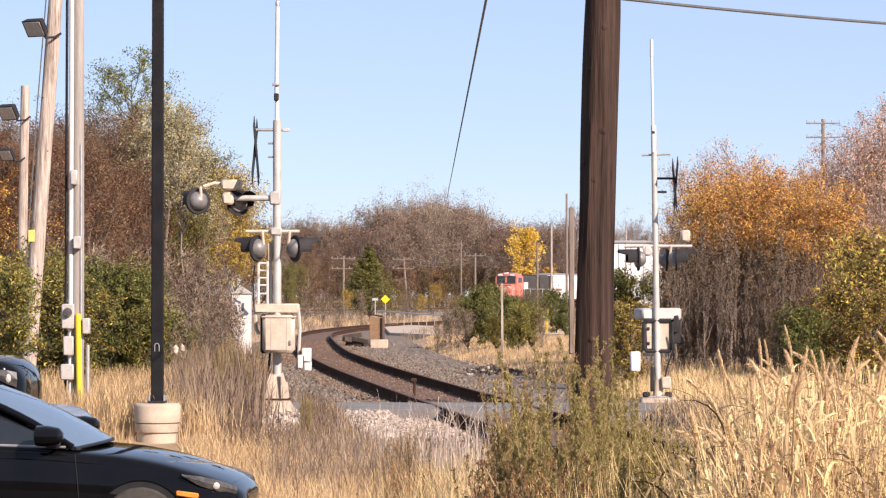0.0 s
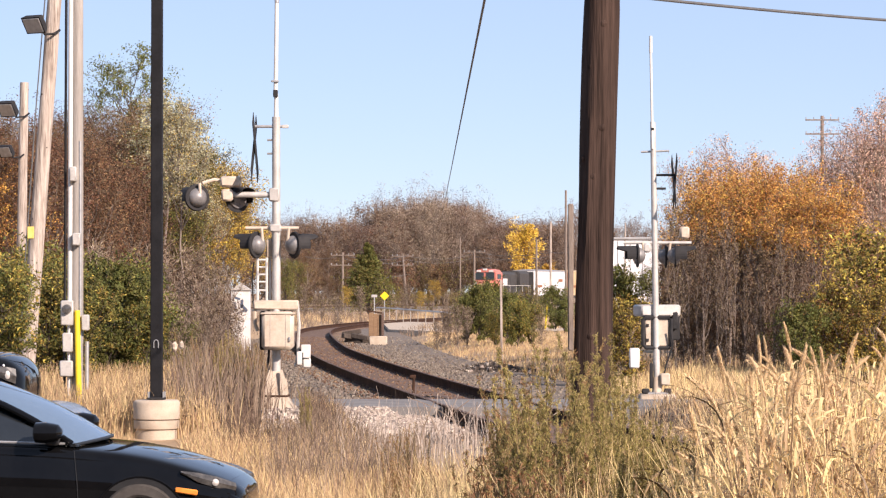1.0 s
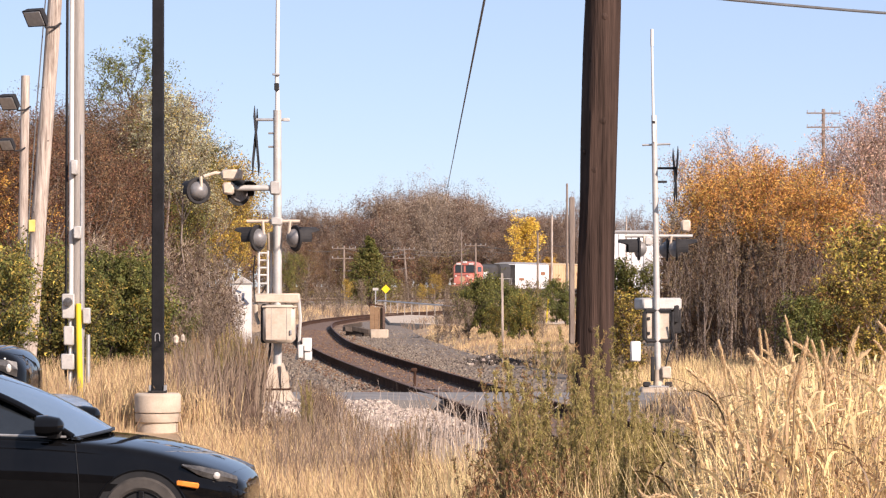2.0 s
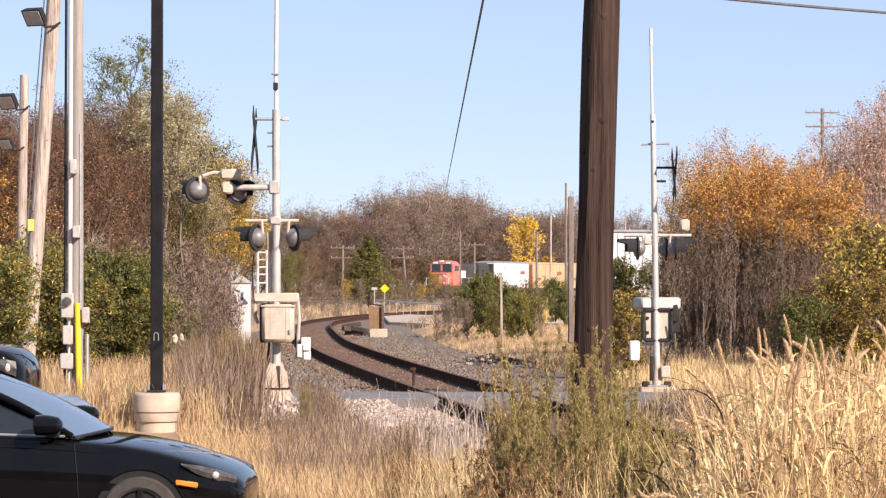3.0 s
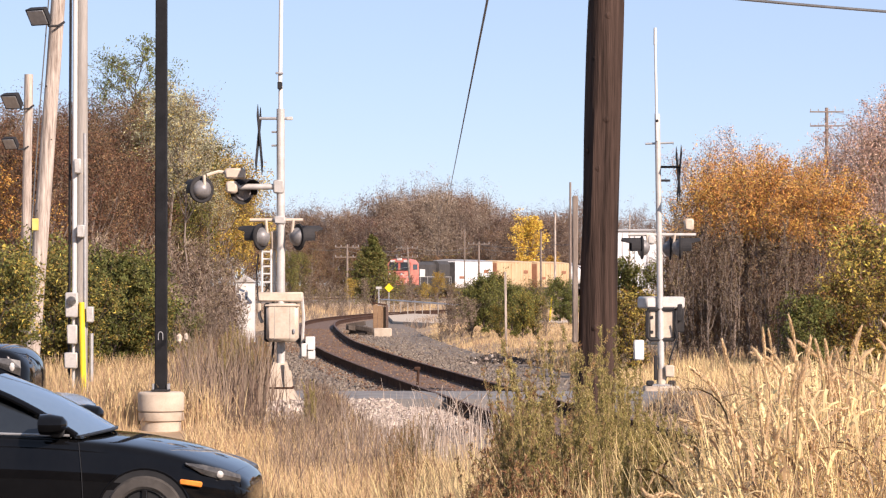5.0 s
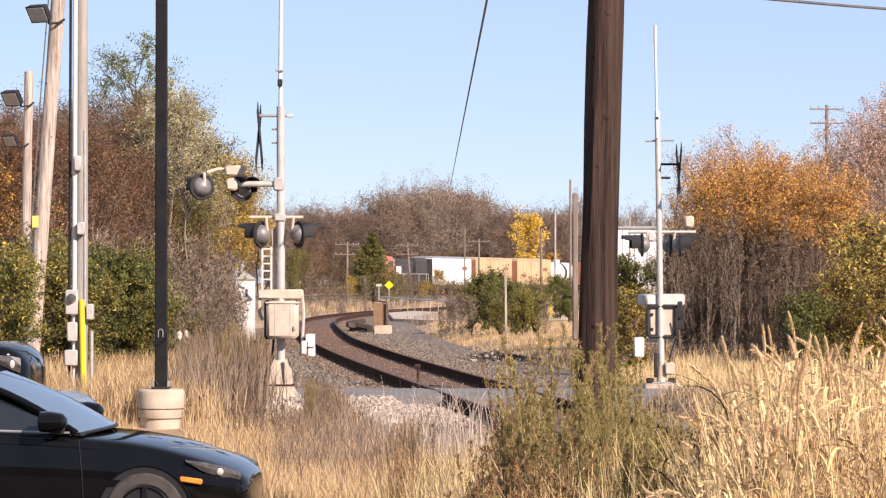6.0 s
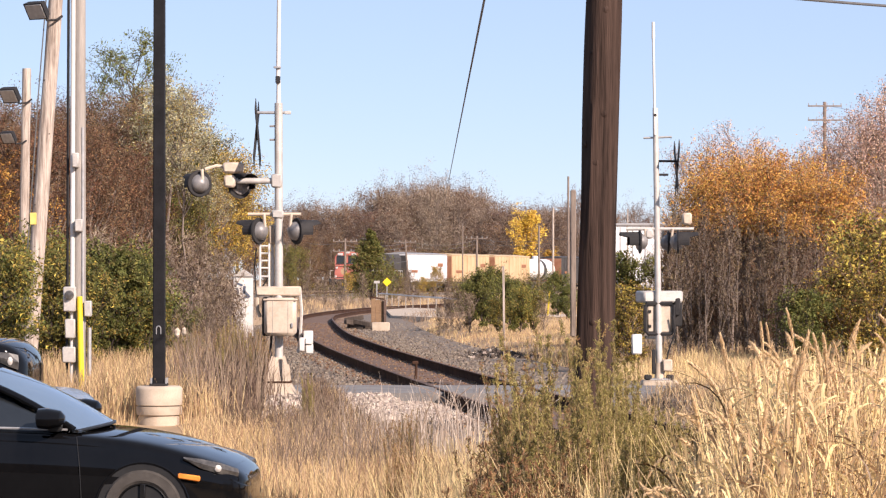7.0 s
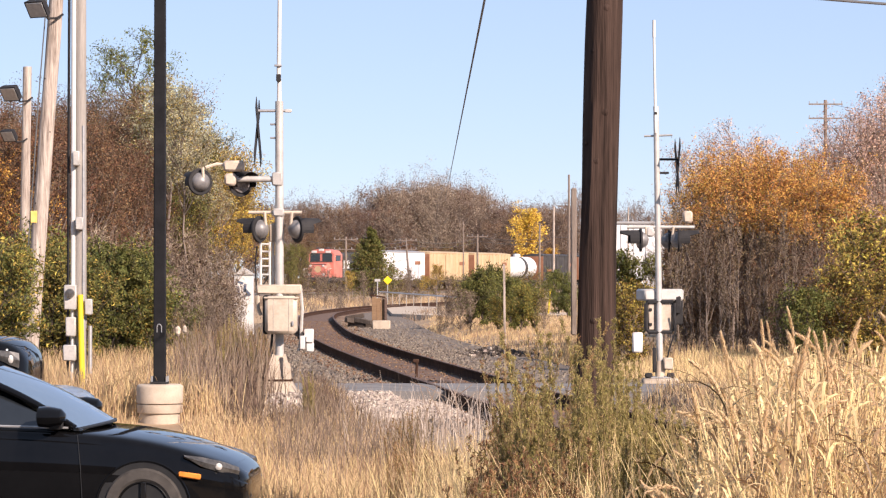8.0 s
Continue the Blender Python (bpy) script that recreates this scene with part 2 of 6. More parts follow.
def mesh_of(name, geo, mat, smooth=False):
    me = bpy.data.meshes.new(name)
    me.from_pydata(geo.v, [], geo.f)
    bm = bmesh.new()
    bm.from_mesh(me)
    bmesh.ops.recalc_face_normals(bm, faces=bm.faces)
    bm.to_mesh(me)
    bm.free()
    me.materials.append(mat)
    if smooth:
        me.shade_smooth()
        me.set_sharp_from_angle(angle=radians(38))
    return me


def raw_mesh(name, pts, faces, mat):
    me = bpy.data.meshes.new(name)
    me.from_pydata(pts, [], faces)
    me.materials.append(mat)
    return me


def part(name, geo, mat, parent=None, label="", smooth=True):
    me = geo if isinstance(geo, bpy.types.Mesh) else mesh_of(name, geo, mat, smooth)
    ob = new(name, me)
    if parent:
        ob.parent = parent
    return tagged(ob, label)


def base(name, at, label, category, group="", rz=0.0):
    ob = new(name)
    ob.empty_display_size = 0.2
    ob.matrix_basis = pose(*at, 0, 0, rz)
    return tagged(ob, label, category, group)


def step(a, b, x):
    t = min(1.0, max(0.0, (x - a) / (b - a)))
    return t * t * (3 - 2 * t)


def spline(pts, n):
    """A smooth line through the points, n steps between two of them."""
    out = []
    for i in range(len(pts) - 1):
        p = [Vector(pts[max(0, min(len(pts) - 1, i + k))]) for k in (-1, 0, 1, 2)]
        for j in range(n):
            t = j / n
            out.append(0.5 * (2 * p[1] + (p[2] - p[0]) * t + (2 * p[0] - 5 * p[1] + 4 * p[2] - p[3]) * t * t + (3 * p[1] - p[0] - 3 * p[2] + p[3]) * t ** 3))
    return out + [Vector(pts[-1])]


# ---- the lie of the land ----
LINE = spline([(9.5, -30, 0), (7.1, -10, 0), (4.9, 10, 0), (3.2, 25, 0), (1.5, 40, 0), (-0.2, 55.6, 0), (-1.72, 70.6, 0), (-2.75, 82, 0), (-3.9, 96.6, 0), (-5.2, 120, 0),
               (-5.95, 138, 0), (-6.0, 152, 0), (-5.1, 170, 0), (-3.0, 190, 0), (1.5, 215, 0), (9, 243, 0), (21, 272, 0), (60, 330, 0)], 12)


LINE_X, LINE_Y = [p.x for p in LINE], [p.y for p in LINE]


def land(x, y):
    """The height of the ground: a low car park, a level crossing a little higher, rough verges."""
    z = -0.16
    park = max(step(31, 27.5, y) * step(-0.6, -1.4, x), step(38, 35.8, y) * step(-3.6, -4.4, x))
    z += -0.25 * park
    dip = step(42, 34, y) * step(0.6, -1.2, x) * (1 - park)
    z += -0.26 * dip
    road = step(42.6, 45.6, y) * step(55.0, 51.0, y)
    z += 0.1 * road
    z += 0.16 * step(1.4, 0.5, math.hypot(x + 2.45, y - 43.4))
    if 30 < y < 260:
        off = x - float(np.interp(y, LINE_Y, LINE_X))
        near = step(47.6, 46.0, y)                    # before the road the bed lies in a narrow cutting
        wide = step(-3.3, -2.4, off) * step(5.6, 4.4, off)
        slim = step(-1.75, -1.35, off) * step(2.6, 2.0, off)
        z -= 0.24 * (wide + (slim - wide) * near) + 0.1 * road * slim
    z += 0.35 * step(26, 12, y) * step(0.0, 1.2, x) * step(4.0, 2.4, x)
    z += 0.05 * noise.noise(Vector((x * 0.5, y * 0.5, 0))) * (1 - park) * (1 - 0.8 * road) * step(300, 100, y)
    z += 1.1 * step(230, 420, y) * step(10, 60, abs(x))
    return z


# ---- ground, road, railway ----
def make_ground():
    xs = sorted({round(a, 3) for a in list(np.linspace(-12, 12, 97)) + list(np.linspace(-70, 70, 71)) + [-2500, -1200, -600, -300, -150, 150, 300, 600, 1200, 2500]})
    ys = sorted({round(a, 3) for a in list(np.linspace(-20, 90, 221)) + list(np.linspace(90, 460, 75)) + [-2500, -900, -300, -100, -50, 520, 640, 900, 1400, 2500, 4200]})
    pts = [(x, y, land(x, y)) for y in ys for x in xs]
    n = len(xs)
    faces = [(j * n + i, j * n + i + 1, (j + 1) * n + i + 1, (j + 1) * n + i) for j in range(len(ys) - 1) for i in range(n - 1)]
    me = raw_mesh("ground", pts, faces, M["soil"])
    me.shade_smooth()
    tagged(new("ground", me), "dry sandy ground with straw-coloured litter", "ground", kind="structure")


def sweep(line, section, zs=0.0):
    """Pulls a section (across, up) along a level line."""
    g, rings = Geo(), []
    for i, p in enumerate(line):
        d = (line[min(i + 1, len(line) - 1)] - line[max(i - 1, 0)]).normalized()
        nrm = Vector((d.y, -d.x, 0))
        rings.append([p + nrm * a + Vector((0, 0, b + zs)) for a, b in section])
    return g.rings(rings)


def make_road():
    rows = [Vector((x, 48.1 - 0.03 * x, 0)) for x in np.linspace(-60, 60, 49)]
    g = sweep(rows, [(-1.75, -0.5), (-1.75, -0.03), (0, 0.0), (1.75, -0.03), (1.75, -0.5)])
    tagged(new("road", mesh_of("road", g, M["asphalt"], True)), "narrow grey asphalt road over the level crossing", "road", kind="structure")


def make_railway():
    top = base("railway_track", (0, 0, 0), "single curving railway track with rusty rails on timber ties", "railway track")
    tagged(top, kind="structure")
    part("ballast_bed", sweep(LINE, [(-3.0, -0.44), (-1.75, -0.235), (-1.35, -0.2), (1.35, -0.2), (1.75, -0.215), (4.0, -0.22), (4.9, -0.47)]), M["ballast_bed"], top, "grey crushed stone bed")
    part("track_litter", sweep(LINE, [(-0.68, -0.22), (-0.68, -0.182), (-0.3, -0.172), (0.3, -0.172), (0.68, -0.182), (0.68, -0.22)]), M["bed_brown"], top, "brown leaf litter between the rails")
    sec = [(-0.075, -0.2), (-0.075, -0.18), (-0.012, -0.16), (-0.012, -0.045), (-0.037, -0.03), (-0.037, -0.002), (0.037, -0.002), (0.037, -0.03), (0.012, -0.045), (0.012, -0.16), (0.075, -0.18), (0.075, -0.2)]
    for off in (-0.755, 0.755):
        r = part("rail", sweep(LINE, [(a + off, b) for a, b in sec]), M["rail"], top, "rusty steel rail", False)
        part("rail_head", sweep(LINE, [(off - 0.03, -0.003), (off - 0.03, 0.002), (off + 0.03, 0.002), (off + 0.03, -0.003)]), M["rail_top"], r, "worn running surface", False)
    tie = mesh_of("tie", Geo().box((0, 0, -0.085), (2.6, 0.23, 0.17), 0.012), M["tie"])
    dist, count = 0.0, 0
    for a, b in zip(LINE, LINE[1:]):
        seg = (b - a).length
        while dist < seg and count < 300:
            p = a + (b - a) * (dist / seg)
            if p.y > 36:
                t = part("tie", tie, None, top)
                t.matrix_basis = pose(p.x, p.y, -0.19 + random.uniform(-0.01, 0.012), 0, 0, math.degrees(math.atan2(-(b - a).x, (b - a).y)) + random.uniform(-1, 1))
                count += 1
            dist += 0.56
        dist -= seg
    # loose stones on the bed and its shoulders
    rng = np.random.default_rng(4)
    stone_cloud("ballast_stones", top, LINE, 36, 130, 26000, 2.9, 0.014, 0.045, rng)
    rng = np.random.default_rng(6)
    n = 4200
    y = rng.uniform(36, 130, n)
    xc = np.interp(y, [p.y for p in LINE], [p.x for p in LINE]) + rng.uniform(-1.5, 1.5, n)
    ok = abs(y - 48.1) > 2.2
    p, f = rocks(np.stack([xc, y, np.full(n, -0.17)], -1)[ok], rng.uniform(0.012, 0.03, n)[ok], rng)
    tagged(part("fallen_leaves", raw_mesh("fallen_leaves", p, f, M["fallen"]), None, top, "crumpled brown leaves on the track"), kind="stuff")


ROCK = [(-1, -0.7, -0.5), (0.9, -0.8, -0.6), (0.8, 0.9, -0.5), (-0.8, 0.8, -0.6), (-0.6, -0.6, 0.5), (0.7, -0.4, 0.7), (0.5, 0.6, 0.5), (-0.7, 0.5, 0.8)]
ROCK_F = [(0, 1, 5, 4), (1, 2, 6, 5), (2, 3, 7, 6), (3, 0, 4, 7), (4, 5, 6, 7)]


def rocks(centres, sizes, rng):
    n = len(centres)
    k = np.array(ROCK)[None] * (1 + rng.uniform(-0.35, 0.35, (n, 8, 3)))
    ang = rng.uniform(0, 6.28, n)
    c, s = np.cos(ang)[:, None], np.sin(ang)[:, None]
    xy = np.stack([k[..., 0] * c - k[..., 1] * s, k[..., 0] * s + k[..., 1] * c, k[..., 2]], -1) * sizes[:, None, None]
    pts = (centres[:, None] + xy).reshape(-1, 3)
    faces = (np.array(ROCK_F)[None] + 8 * np.arange(n)[:, None, None]).reshape(-1, 4)
    return pts.tolist(), faces.tolist()


def stone_cloud(name, parent, line, y0, y1, n, half, s0, s1, rng):
    pts = [p for p in line if y0 - 3 <= p.y <= y1 + 3]
    seg = rng.integers(0, len(pts) - 1, n)
    t = rng.random(n)
    off = rng.normal(0, half * 0.55, n)
    a = np.array([tuple(p) for p in pts])
    pos = a[seg] * (1 - t)[:, None] + a[seg + 1] * t[:, None]
    pos[:, 0] += off
    keep = (off > -3.0) & (off < 4.4) & (abs(off) > 0.9) & (abs(pos[:, 1] - 48.1) > 2.0)
    pos, off = pos[keep], off[keep]
    pos[:, 2] = np.where(off > 1.7, -0.21, -0.195 - np.clip(abs(off) - 1.4, 0, 2) * 0.09)
    sizes = rng.uniform(s0, s1, len(pos))
    p, f = rocks(pos, sizes, rng)
    tagged(part(name, raw_mesh(name, p, f, M["ballast"]), None, parent, "crushed grey ballast stones"), kind="stuff")


make_ground()
make_road()
make_railway()


def roadside_gravel():
    """Pale loose stones on the near edge of the crossing."""
    rng = np.random.default_rng(8)
    n = 9000
    y = rng.uniform(40.0, 46.3, n)
    x = rng.uniform(-2.9, 1.9, n) + rng.normal(0, 0.2, n)
    keep = (abs(x - np.interp(y, [p.y for p in LINE], [p.x for p in LINE])) > 1.0) & (rng.random(n) < np.clip((y - 40) / 4, 0.15, 1))
    x, y = x[keep], y[keep]
    z = np.array([land(a, b) for a, b in zip(x, y)])
    z = np.maximum(z, -0.19)
    p, f = rocks(np.stack([x, y, z + 0.015], -1), rng.uniform(0.012, 0.05, len(x)) * rng.uniform(0.6, 1.2, len(x)), rng)
    tagged(new("roadside_gravel", raw_mesh("roadside_gravel", p, f, M["gravel_pale"])), "pale loose stones beside the crossing", "gravel", kind="stuff")


roadside_gravel()


def road_edge_rubble():
    """Broken asphalt and stones along the road's edge beyond the reeds."""
    rng = np.random.default_rng(9)
    n = 2600
    y, x = rng.uniform(41.0, 46.2, n), rng.uniform(2.9, 5.8, n)
    z = np.array([land(a, b) for a, b in zip(x, y)]) + 0.01
    p, f = rocks(np.stack([x, y, z], -1), rng.uniform(0.015, 0.07, n) * rng.uniform(0.5, 1.3, n), rng)
    tagged(new("road_edge_rubble", raw_mesh("road_edge_rubble", p, f, M["ballast"])), "broken dark asphalt and stones at the road's edge", "rubble", kind="stuff")


road_edge_rubble()


def car_park():
    """Dark asphalt on which the cars stand."""
    g = Geo().prism([(-16, -12), (-1.6, -12), (-1.6, 27.0), (-4.7, 27.2), (-4.7, 35.4), (-16, 35.4)], -0.5, -0.404, axis=2)
    tagged(new("car_park", mesh_of("car_park", g, M["tarmac"])), "dark asphalt car park", "car park", kind="structure")


car_park()


# ---- plants ----
def blades(name, spots, h0, h1, w, lean, mat, label, rng, seg=3, reach=None):
    """A stand of grass: bent tapering blades on the spots (x, y)."""
    n = len(spots)
    z = np.array([land(x, y) for x, y in spots])
    h = rng.uniform(h0, h1, n) * (1.0 if reach is None else reach)
    ang = rng.uniform(0, 6.283, n)
    ln = rng.uniform(0.1, 1.0, n) * lean
    dx, dy = np.cos(ang) * ln, np.sin(ang) * ln
    fa = rng.uniform(0, 6.283, n)
    wx, wy = np.cos(fa), np.sin(fa) * 0.6
    wx = np.where(abs(wx) < 0.4, 0.7, wx)
    rows = []
    for k in range(seg + 1):
        t = k / seg
        cx, cy, cz = spots[:, 0] + dx * h * t ** 2, spots[:, 1] + dy * h * t ** 2, z + h * t * (1 - 0.25 * np.hypot(dx, dy) * t)
        ww = w * (1 - 0.8 * t) * 0.5
        rows += [np.stack([cx - wx * ww, cy - wy * ww, cz], -1), np.stack([cx + wx * ww, cy + wy * ww, cz], -1)]
    per = 2 * (seg + 1)
    pts = np.stack(rows, 1).reshape(-1, 3)
    quad = np.array([(2 * k, 2 * k + 1, 2 * k + 3, 2 * k + 2) for k in range(seg)])
    faces = (quad[None] + per * np.arange(n)[:, None, None]).reshape(-1, 4)
    top = tagged(new(name, raw_mesh(name, pts.tolist(), faces.tolist(), mat)), label, "grass", kind="stuff")
    return top


def scatter(n, x0, x1, y0, y1, rng, slope=None, clump=0.0, avoid=True):
    """Spots in a wedge seen from the origin: x given as x/y when slope is set."""
    y = y0 + (y1 - y0) * rng.random(n)
    if slope:
        x = y * rng.uniform(x0, x1, n)
    else:
        x = rng.uniform(x0, x1, n)
    s = np.stack([x, y], -1)
    if clump:
        c = s[rng.integers(0, n, max(4, n // 60))]
        s = np.where(rng.random((n, 1)) < clump, c[rng.integers(0, len(c), n)] + rng.normal(0, 0.25, (n, 2)), s)
    if avoid:
        lx = np.array([p.x for p in LINE])
        ly = np.array([p.y for p in LINE])
        track = np.interp(s[:, 1], ly, lx)
        keep = (s[:, 0] - track > 4.0) | (s[:, 0] - track < -2.6)
        keep &= (abs(s[:, 1] - 48.1 + 0.03 * s[:, 0]) > 2.0) & ~((s[:, 0] < -1.2) & (s[:, 1] < 27.2)) & ~((s[:, 0] < -4.6) & (s[:, 1] < 35.6))
        s = s[keep]
    return s


def clear_of_footing(s):
    """Leaves the trodden patch before the lamp post's footing bare."""
    b = s[:, 0] / s[:, 1]
    return s[~((b > -0.104) & (b < -0.088) & (s[:, 1] > 33.5) & (s[:, 1] < 40.2))]


def twig_tip(geo, a, b, r):
    """A twig that tapers to a point."""
    d = (b - a).normalized()
    u = d.orthogonal().normalized()
    v = d.cross(u)
    n = len(geo.v)
    geo.v += [tuple(a + u * r), tuple(a - u * r * 0.5 + v * r * 0.87), tuple(a - u * r * 0.5 - v * r * 0.87), tuple(b)]
    geo.f += [(n, n + 1, n + 3), (n + 1, n + 2, n + 3), (n + 2, n, n + 3)]


def grow(rng, height, spread, trunk_r, start, branch_n, sub_n, up=0.6, sides=5, sag=0.0, cone=False, fine=2):
    """Trunk, limbs and twigs of a tree, and the places along them that bear leaves."""
    wood, twig, spots = Geo(), Geo(), []
    lean = rng.uniform(-0.06, 0.06, 2)
    line = []
    for k in range(7):
        t = k / 6
        line.append(Vector((lean[0] * height * t + rng.normal(0, 0.012) * height * t, lean[1] * height * t + rng.normal(0, 0.012) * height * t, height * t * 0.95)))
    for k in range(6):
        wood.tube(line[k], line[k + 1], trunk_r * (1 - k / 6.6), trunk_r * (1 - (k + 1) / 6.6), sides, False)
    for i in range(branch_n):
        t = start + (1 - start) * (i + rng.random()) / branch_n
        k = min(5, int(t * 6))
        p = line[k].lerp(line[k + 1], t * 6 - k)
        a = rng.uniform(0, 6.283)
        reach = spread * (0.35 + 0.65 * math.sin(math.pi * min(1, (1 - t) * 0.85 + 0.12))) * rng.uniform(0.65, 1.15)
        if cone:
            reach = spread * (1.08 - t) * rng.uniform(0.8, 1.1)
        d = Vector((math.cos(a), math.sin(a), up * rng.uniform(0.5, 1.5) + 0.5 * t)).normalized()
        pts = [p]
        for j in range(3):
            d = (d + Vector(rng.normal(0, 0.16, 3)) + Vector((0, 0, 0.1 - sag * j))).normalized()
            pts.append(pts[-1] + d * reach / 3)
        r = trunk_r * 0.42 * (1 - 0.6 * t)
        for j in range(3):
            wood.tube(pts[j], pts[j + 1], r * (1 - j * 0.3), r * (0.7 - j * 0.3) + 0.004, 4, False)
        spots += [(pts[2].lerp(pts[3], 0.5), reach * 0.16), (pts[3], reach * 0.16)]
        for j in range(sub_n):
            u = rng.uniform(0.3, 1.0)
            q = pts[min(2, int(u * 3))].lerp(pts[min(2, int(u * 3)) + 1], u * 3 - min(2, int(u * 3)))
            e = (d + Vector(rng.normal(0, 0.75, 3)) + Vector((0, 0, up * 0.5))).normalized()
            L = reach * rng.uniform(0.2, 0.5)
            m = q + e * L * 0.5
            f = m + (e + Vector(rng.normal(0, 0.3, 3))).normalized() * L * 0.5
            twig.tube(q, m, r * 0.3 + 0.004, r * 0.2 + 0.003, 3, False)
            twig_tip(twig, m, f, r * 0.2 + 0.004)
            spots += [(m, L * 0.3), (f, L * 0.3)]
            for _ in range(fine):
                g = m.lerp(f, rng.random())
                w = g + (e + Vector(rng.normal(0, 0.8, 3))).normalized() * L * 0.45
                twig_tip(twig, g, w, r * 0.12 + 0.005)
                spots.append((w, L * 0.25))
    return wood, twig, spots


def leaf_mesh(name, spots, n, size, mat, rng, top_only=0.0, jitter=1.0, slim=0.45, rise=0.0, flat=False):
    """n small folded leaves about the spots."""
    c = np.array([tuple(s[0]) for s in spots])
    r = np.array([s[1] for s in spots])
    if top_only:
        zz = c[:, 2]
        k = zz > zz.min() + (zz.max() - zz.min()) * top_only
        c, r = c[k], r[k]
    share = rng.random(len(c)) ** 1.6 + 0.04             # some twigs bear many leaves, some few
    i = rng.choice(len(c), n, p=share / share.sum())
    p = c[i] + rng.normal(0, 1, (n, 3)) * r[i][:, None] * jitter * 0.6
    u = rng.normal(0, 1, (n, 3)) + np.array([0, 0, rise])
    u /= np.linalg.norm(u, axis=1)[:, None]
    v = np.cross(u, rng.normal(0, 1, (n, 3)))
    v /= np.linalg.norm(v, axis=1)[:, None]
    s = size * rng.uniform(0.6, 1.3, n)[:, None]
    w = np.cross(u, v) * s * 0.2
    if flat:                                            # one facet a leaf, for what is far or very fine
        P = np.stack([p - u * s, p + v * s * slim * 1.6, p + u * s], 1).reshape(-1, 3)
        return raw_mesh(name, P.tolist(), (np.arange(n)[:, None] * 3 + np.array([[0, 1, 2]])).tolist(), mat)
    P = np.stack([p - u * s, p + v * s * slim + w, p + u * s, p - v * s * slim + w], 1).reshape(-1, 3)
    k = np.arange(n)[:, None] * 4
    Fq = np.concatenate([k + np.array([[0, 1, 2]]), k + np.array([[0, 2, 3]])]).tolist()
    return raw_mesh(name, P.tolist(), Fq, mat)


KINDS = {}


def tree(kind, at, scale=1.0, rz=None):
    """A copy of a kind of tree set on the ground."""
    ob = KINDS[kind]
    x, y = at
    m = pose(x, y, land(x, y) - 0.05, 0, 0, random.uniform(0, 360) if rz is None else rz)
    if ob.get("placed"):
        t = copy_thing(ob, m)
    else:
        t, ob["placed"] = ob, 1
        t.matrix_basis = m
    t.scale = (scale * random.uniform(0.92, 1.08), scale * random.uniform(0.92, 1.08), scale)
    return t


def make_kind(kind, name, label, category, seed, height, spread, trunk_r, start, bn, sn, up, leaves, bark="bark", twig="twig", group="", sag=0.0, cone=False, fine=2, flat=False):
    rng = np.random.default_rng(seed)
    wood, tw, spots = grow(rng, height, spread, trunk_r, start, bn, sn, up, sag=sag, cone=cone, fine=fine)
    top = base(name, (0, -400 - 20 * len(KINDS), 0), label, category, group)
    part("trunk", raw_mesh("trunk", wood.v, wood.f, M[bark]), None, top, smooth=False)
    tagged(part("branchwork", raw_mesh("branchwork", tw.v, tw.f, M[twig]), None, top, "fine bare twigs", False), kind="stuff")
    for lname, n, size, low in leaves:
        tagged(part("crown", leaf_mesh("crown", spots, n, size, LEAF[lname], rng, low, flat=flat), None, top, lname + " autumn leaves"), kind="stuff")
    KINDS[kind] = top


# ---- woods ----
make_kind("brown", "tree", "tall bushy tree with thinning brown autumn leaves", "tree", 1, 9, 3.6, 0.16, 0.12, 40, 11, 0.9, [("brown", 16000, 0.05, 0), ("russet", 9000, 0.05, 0)], group="brown trees", flat=True)
make_kind("russet", "tree", "bushy russet-brown autumn tree", "tree", 2, 7.5, 3.4, 0.14, 0.1, 40, 11, 0.9, [("russet", 16000, 0.05, 0), ("brown", 8000, 0.05, 0)], group="russet trees", flat=True)
make_kind("olive", "tree", "tree with olive and dull gold leaves", "tree", 3, 10, 3.2, 0.17, 0.2, 38, 9, 0.8, [("green", 11000, 0.06, 0), ("olive", 10000, 0.06, 0), ("gold", 1500, 0.055, 0)], bark="bark_dark", group="olive trees", flat=True)
make_kind("gold", "tree", "tree with yellowing gold leaves", "tree", 4, 7.5, 2.4, 0.09, 0.4, 34, 9, 0.9, [("gold", 9000, 0.055, 0), ("yellow", 2600, 0.055, 0), ("olive", 2400, 0.055, 0)], group="gold trees", flat=True)
make_kind("pale", "tree", "slender tree with pale silvery leaves", "tree", 5, 11, 2.2, 0.1, 0.58, 32, 8, 1.4, [("pale", 8000, 0.055, 0), ("gold", 1500, 0.055, 0)], twig="twig_pale", group="pale trees", flat=True)
make_kind("airy", "tree", "tall airy tree with sparse dark leaves", "tree", 6, 12, 2.9, 0.13, 0.45, 24, 8, 0.25, [("green", 8500, 0.062, 0), ("olive", 900, 0.055, 0)], bark="bark_dark", twig="bark_dark", group="airy trees", flat=True)
make_kind("bare", "tree", "leafless grey-brown tree with fine twigs", "tree", 7, 12, 5.2, 0.2, 0.12, 36, 7, 1.1, [("haze", 7500, 0.1, 0)], group="bare trees", flat=True)
make_kind("bare_red", "tree", "mostly bare reddish-brown tree", "tree", 8, 10, 4.8, 0.18, 0.1, 36, 7, 0.9, [("russet", 2600, 0.1, 0), ("haze", 4600, 0.1, 0)], group="bare trees", flat=True)
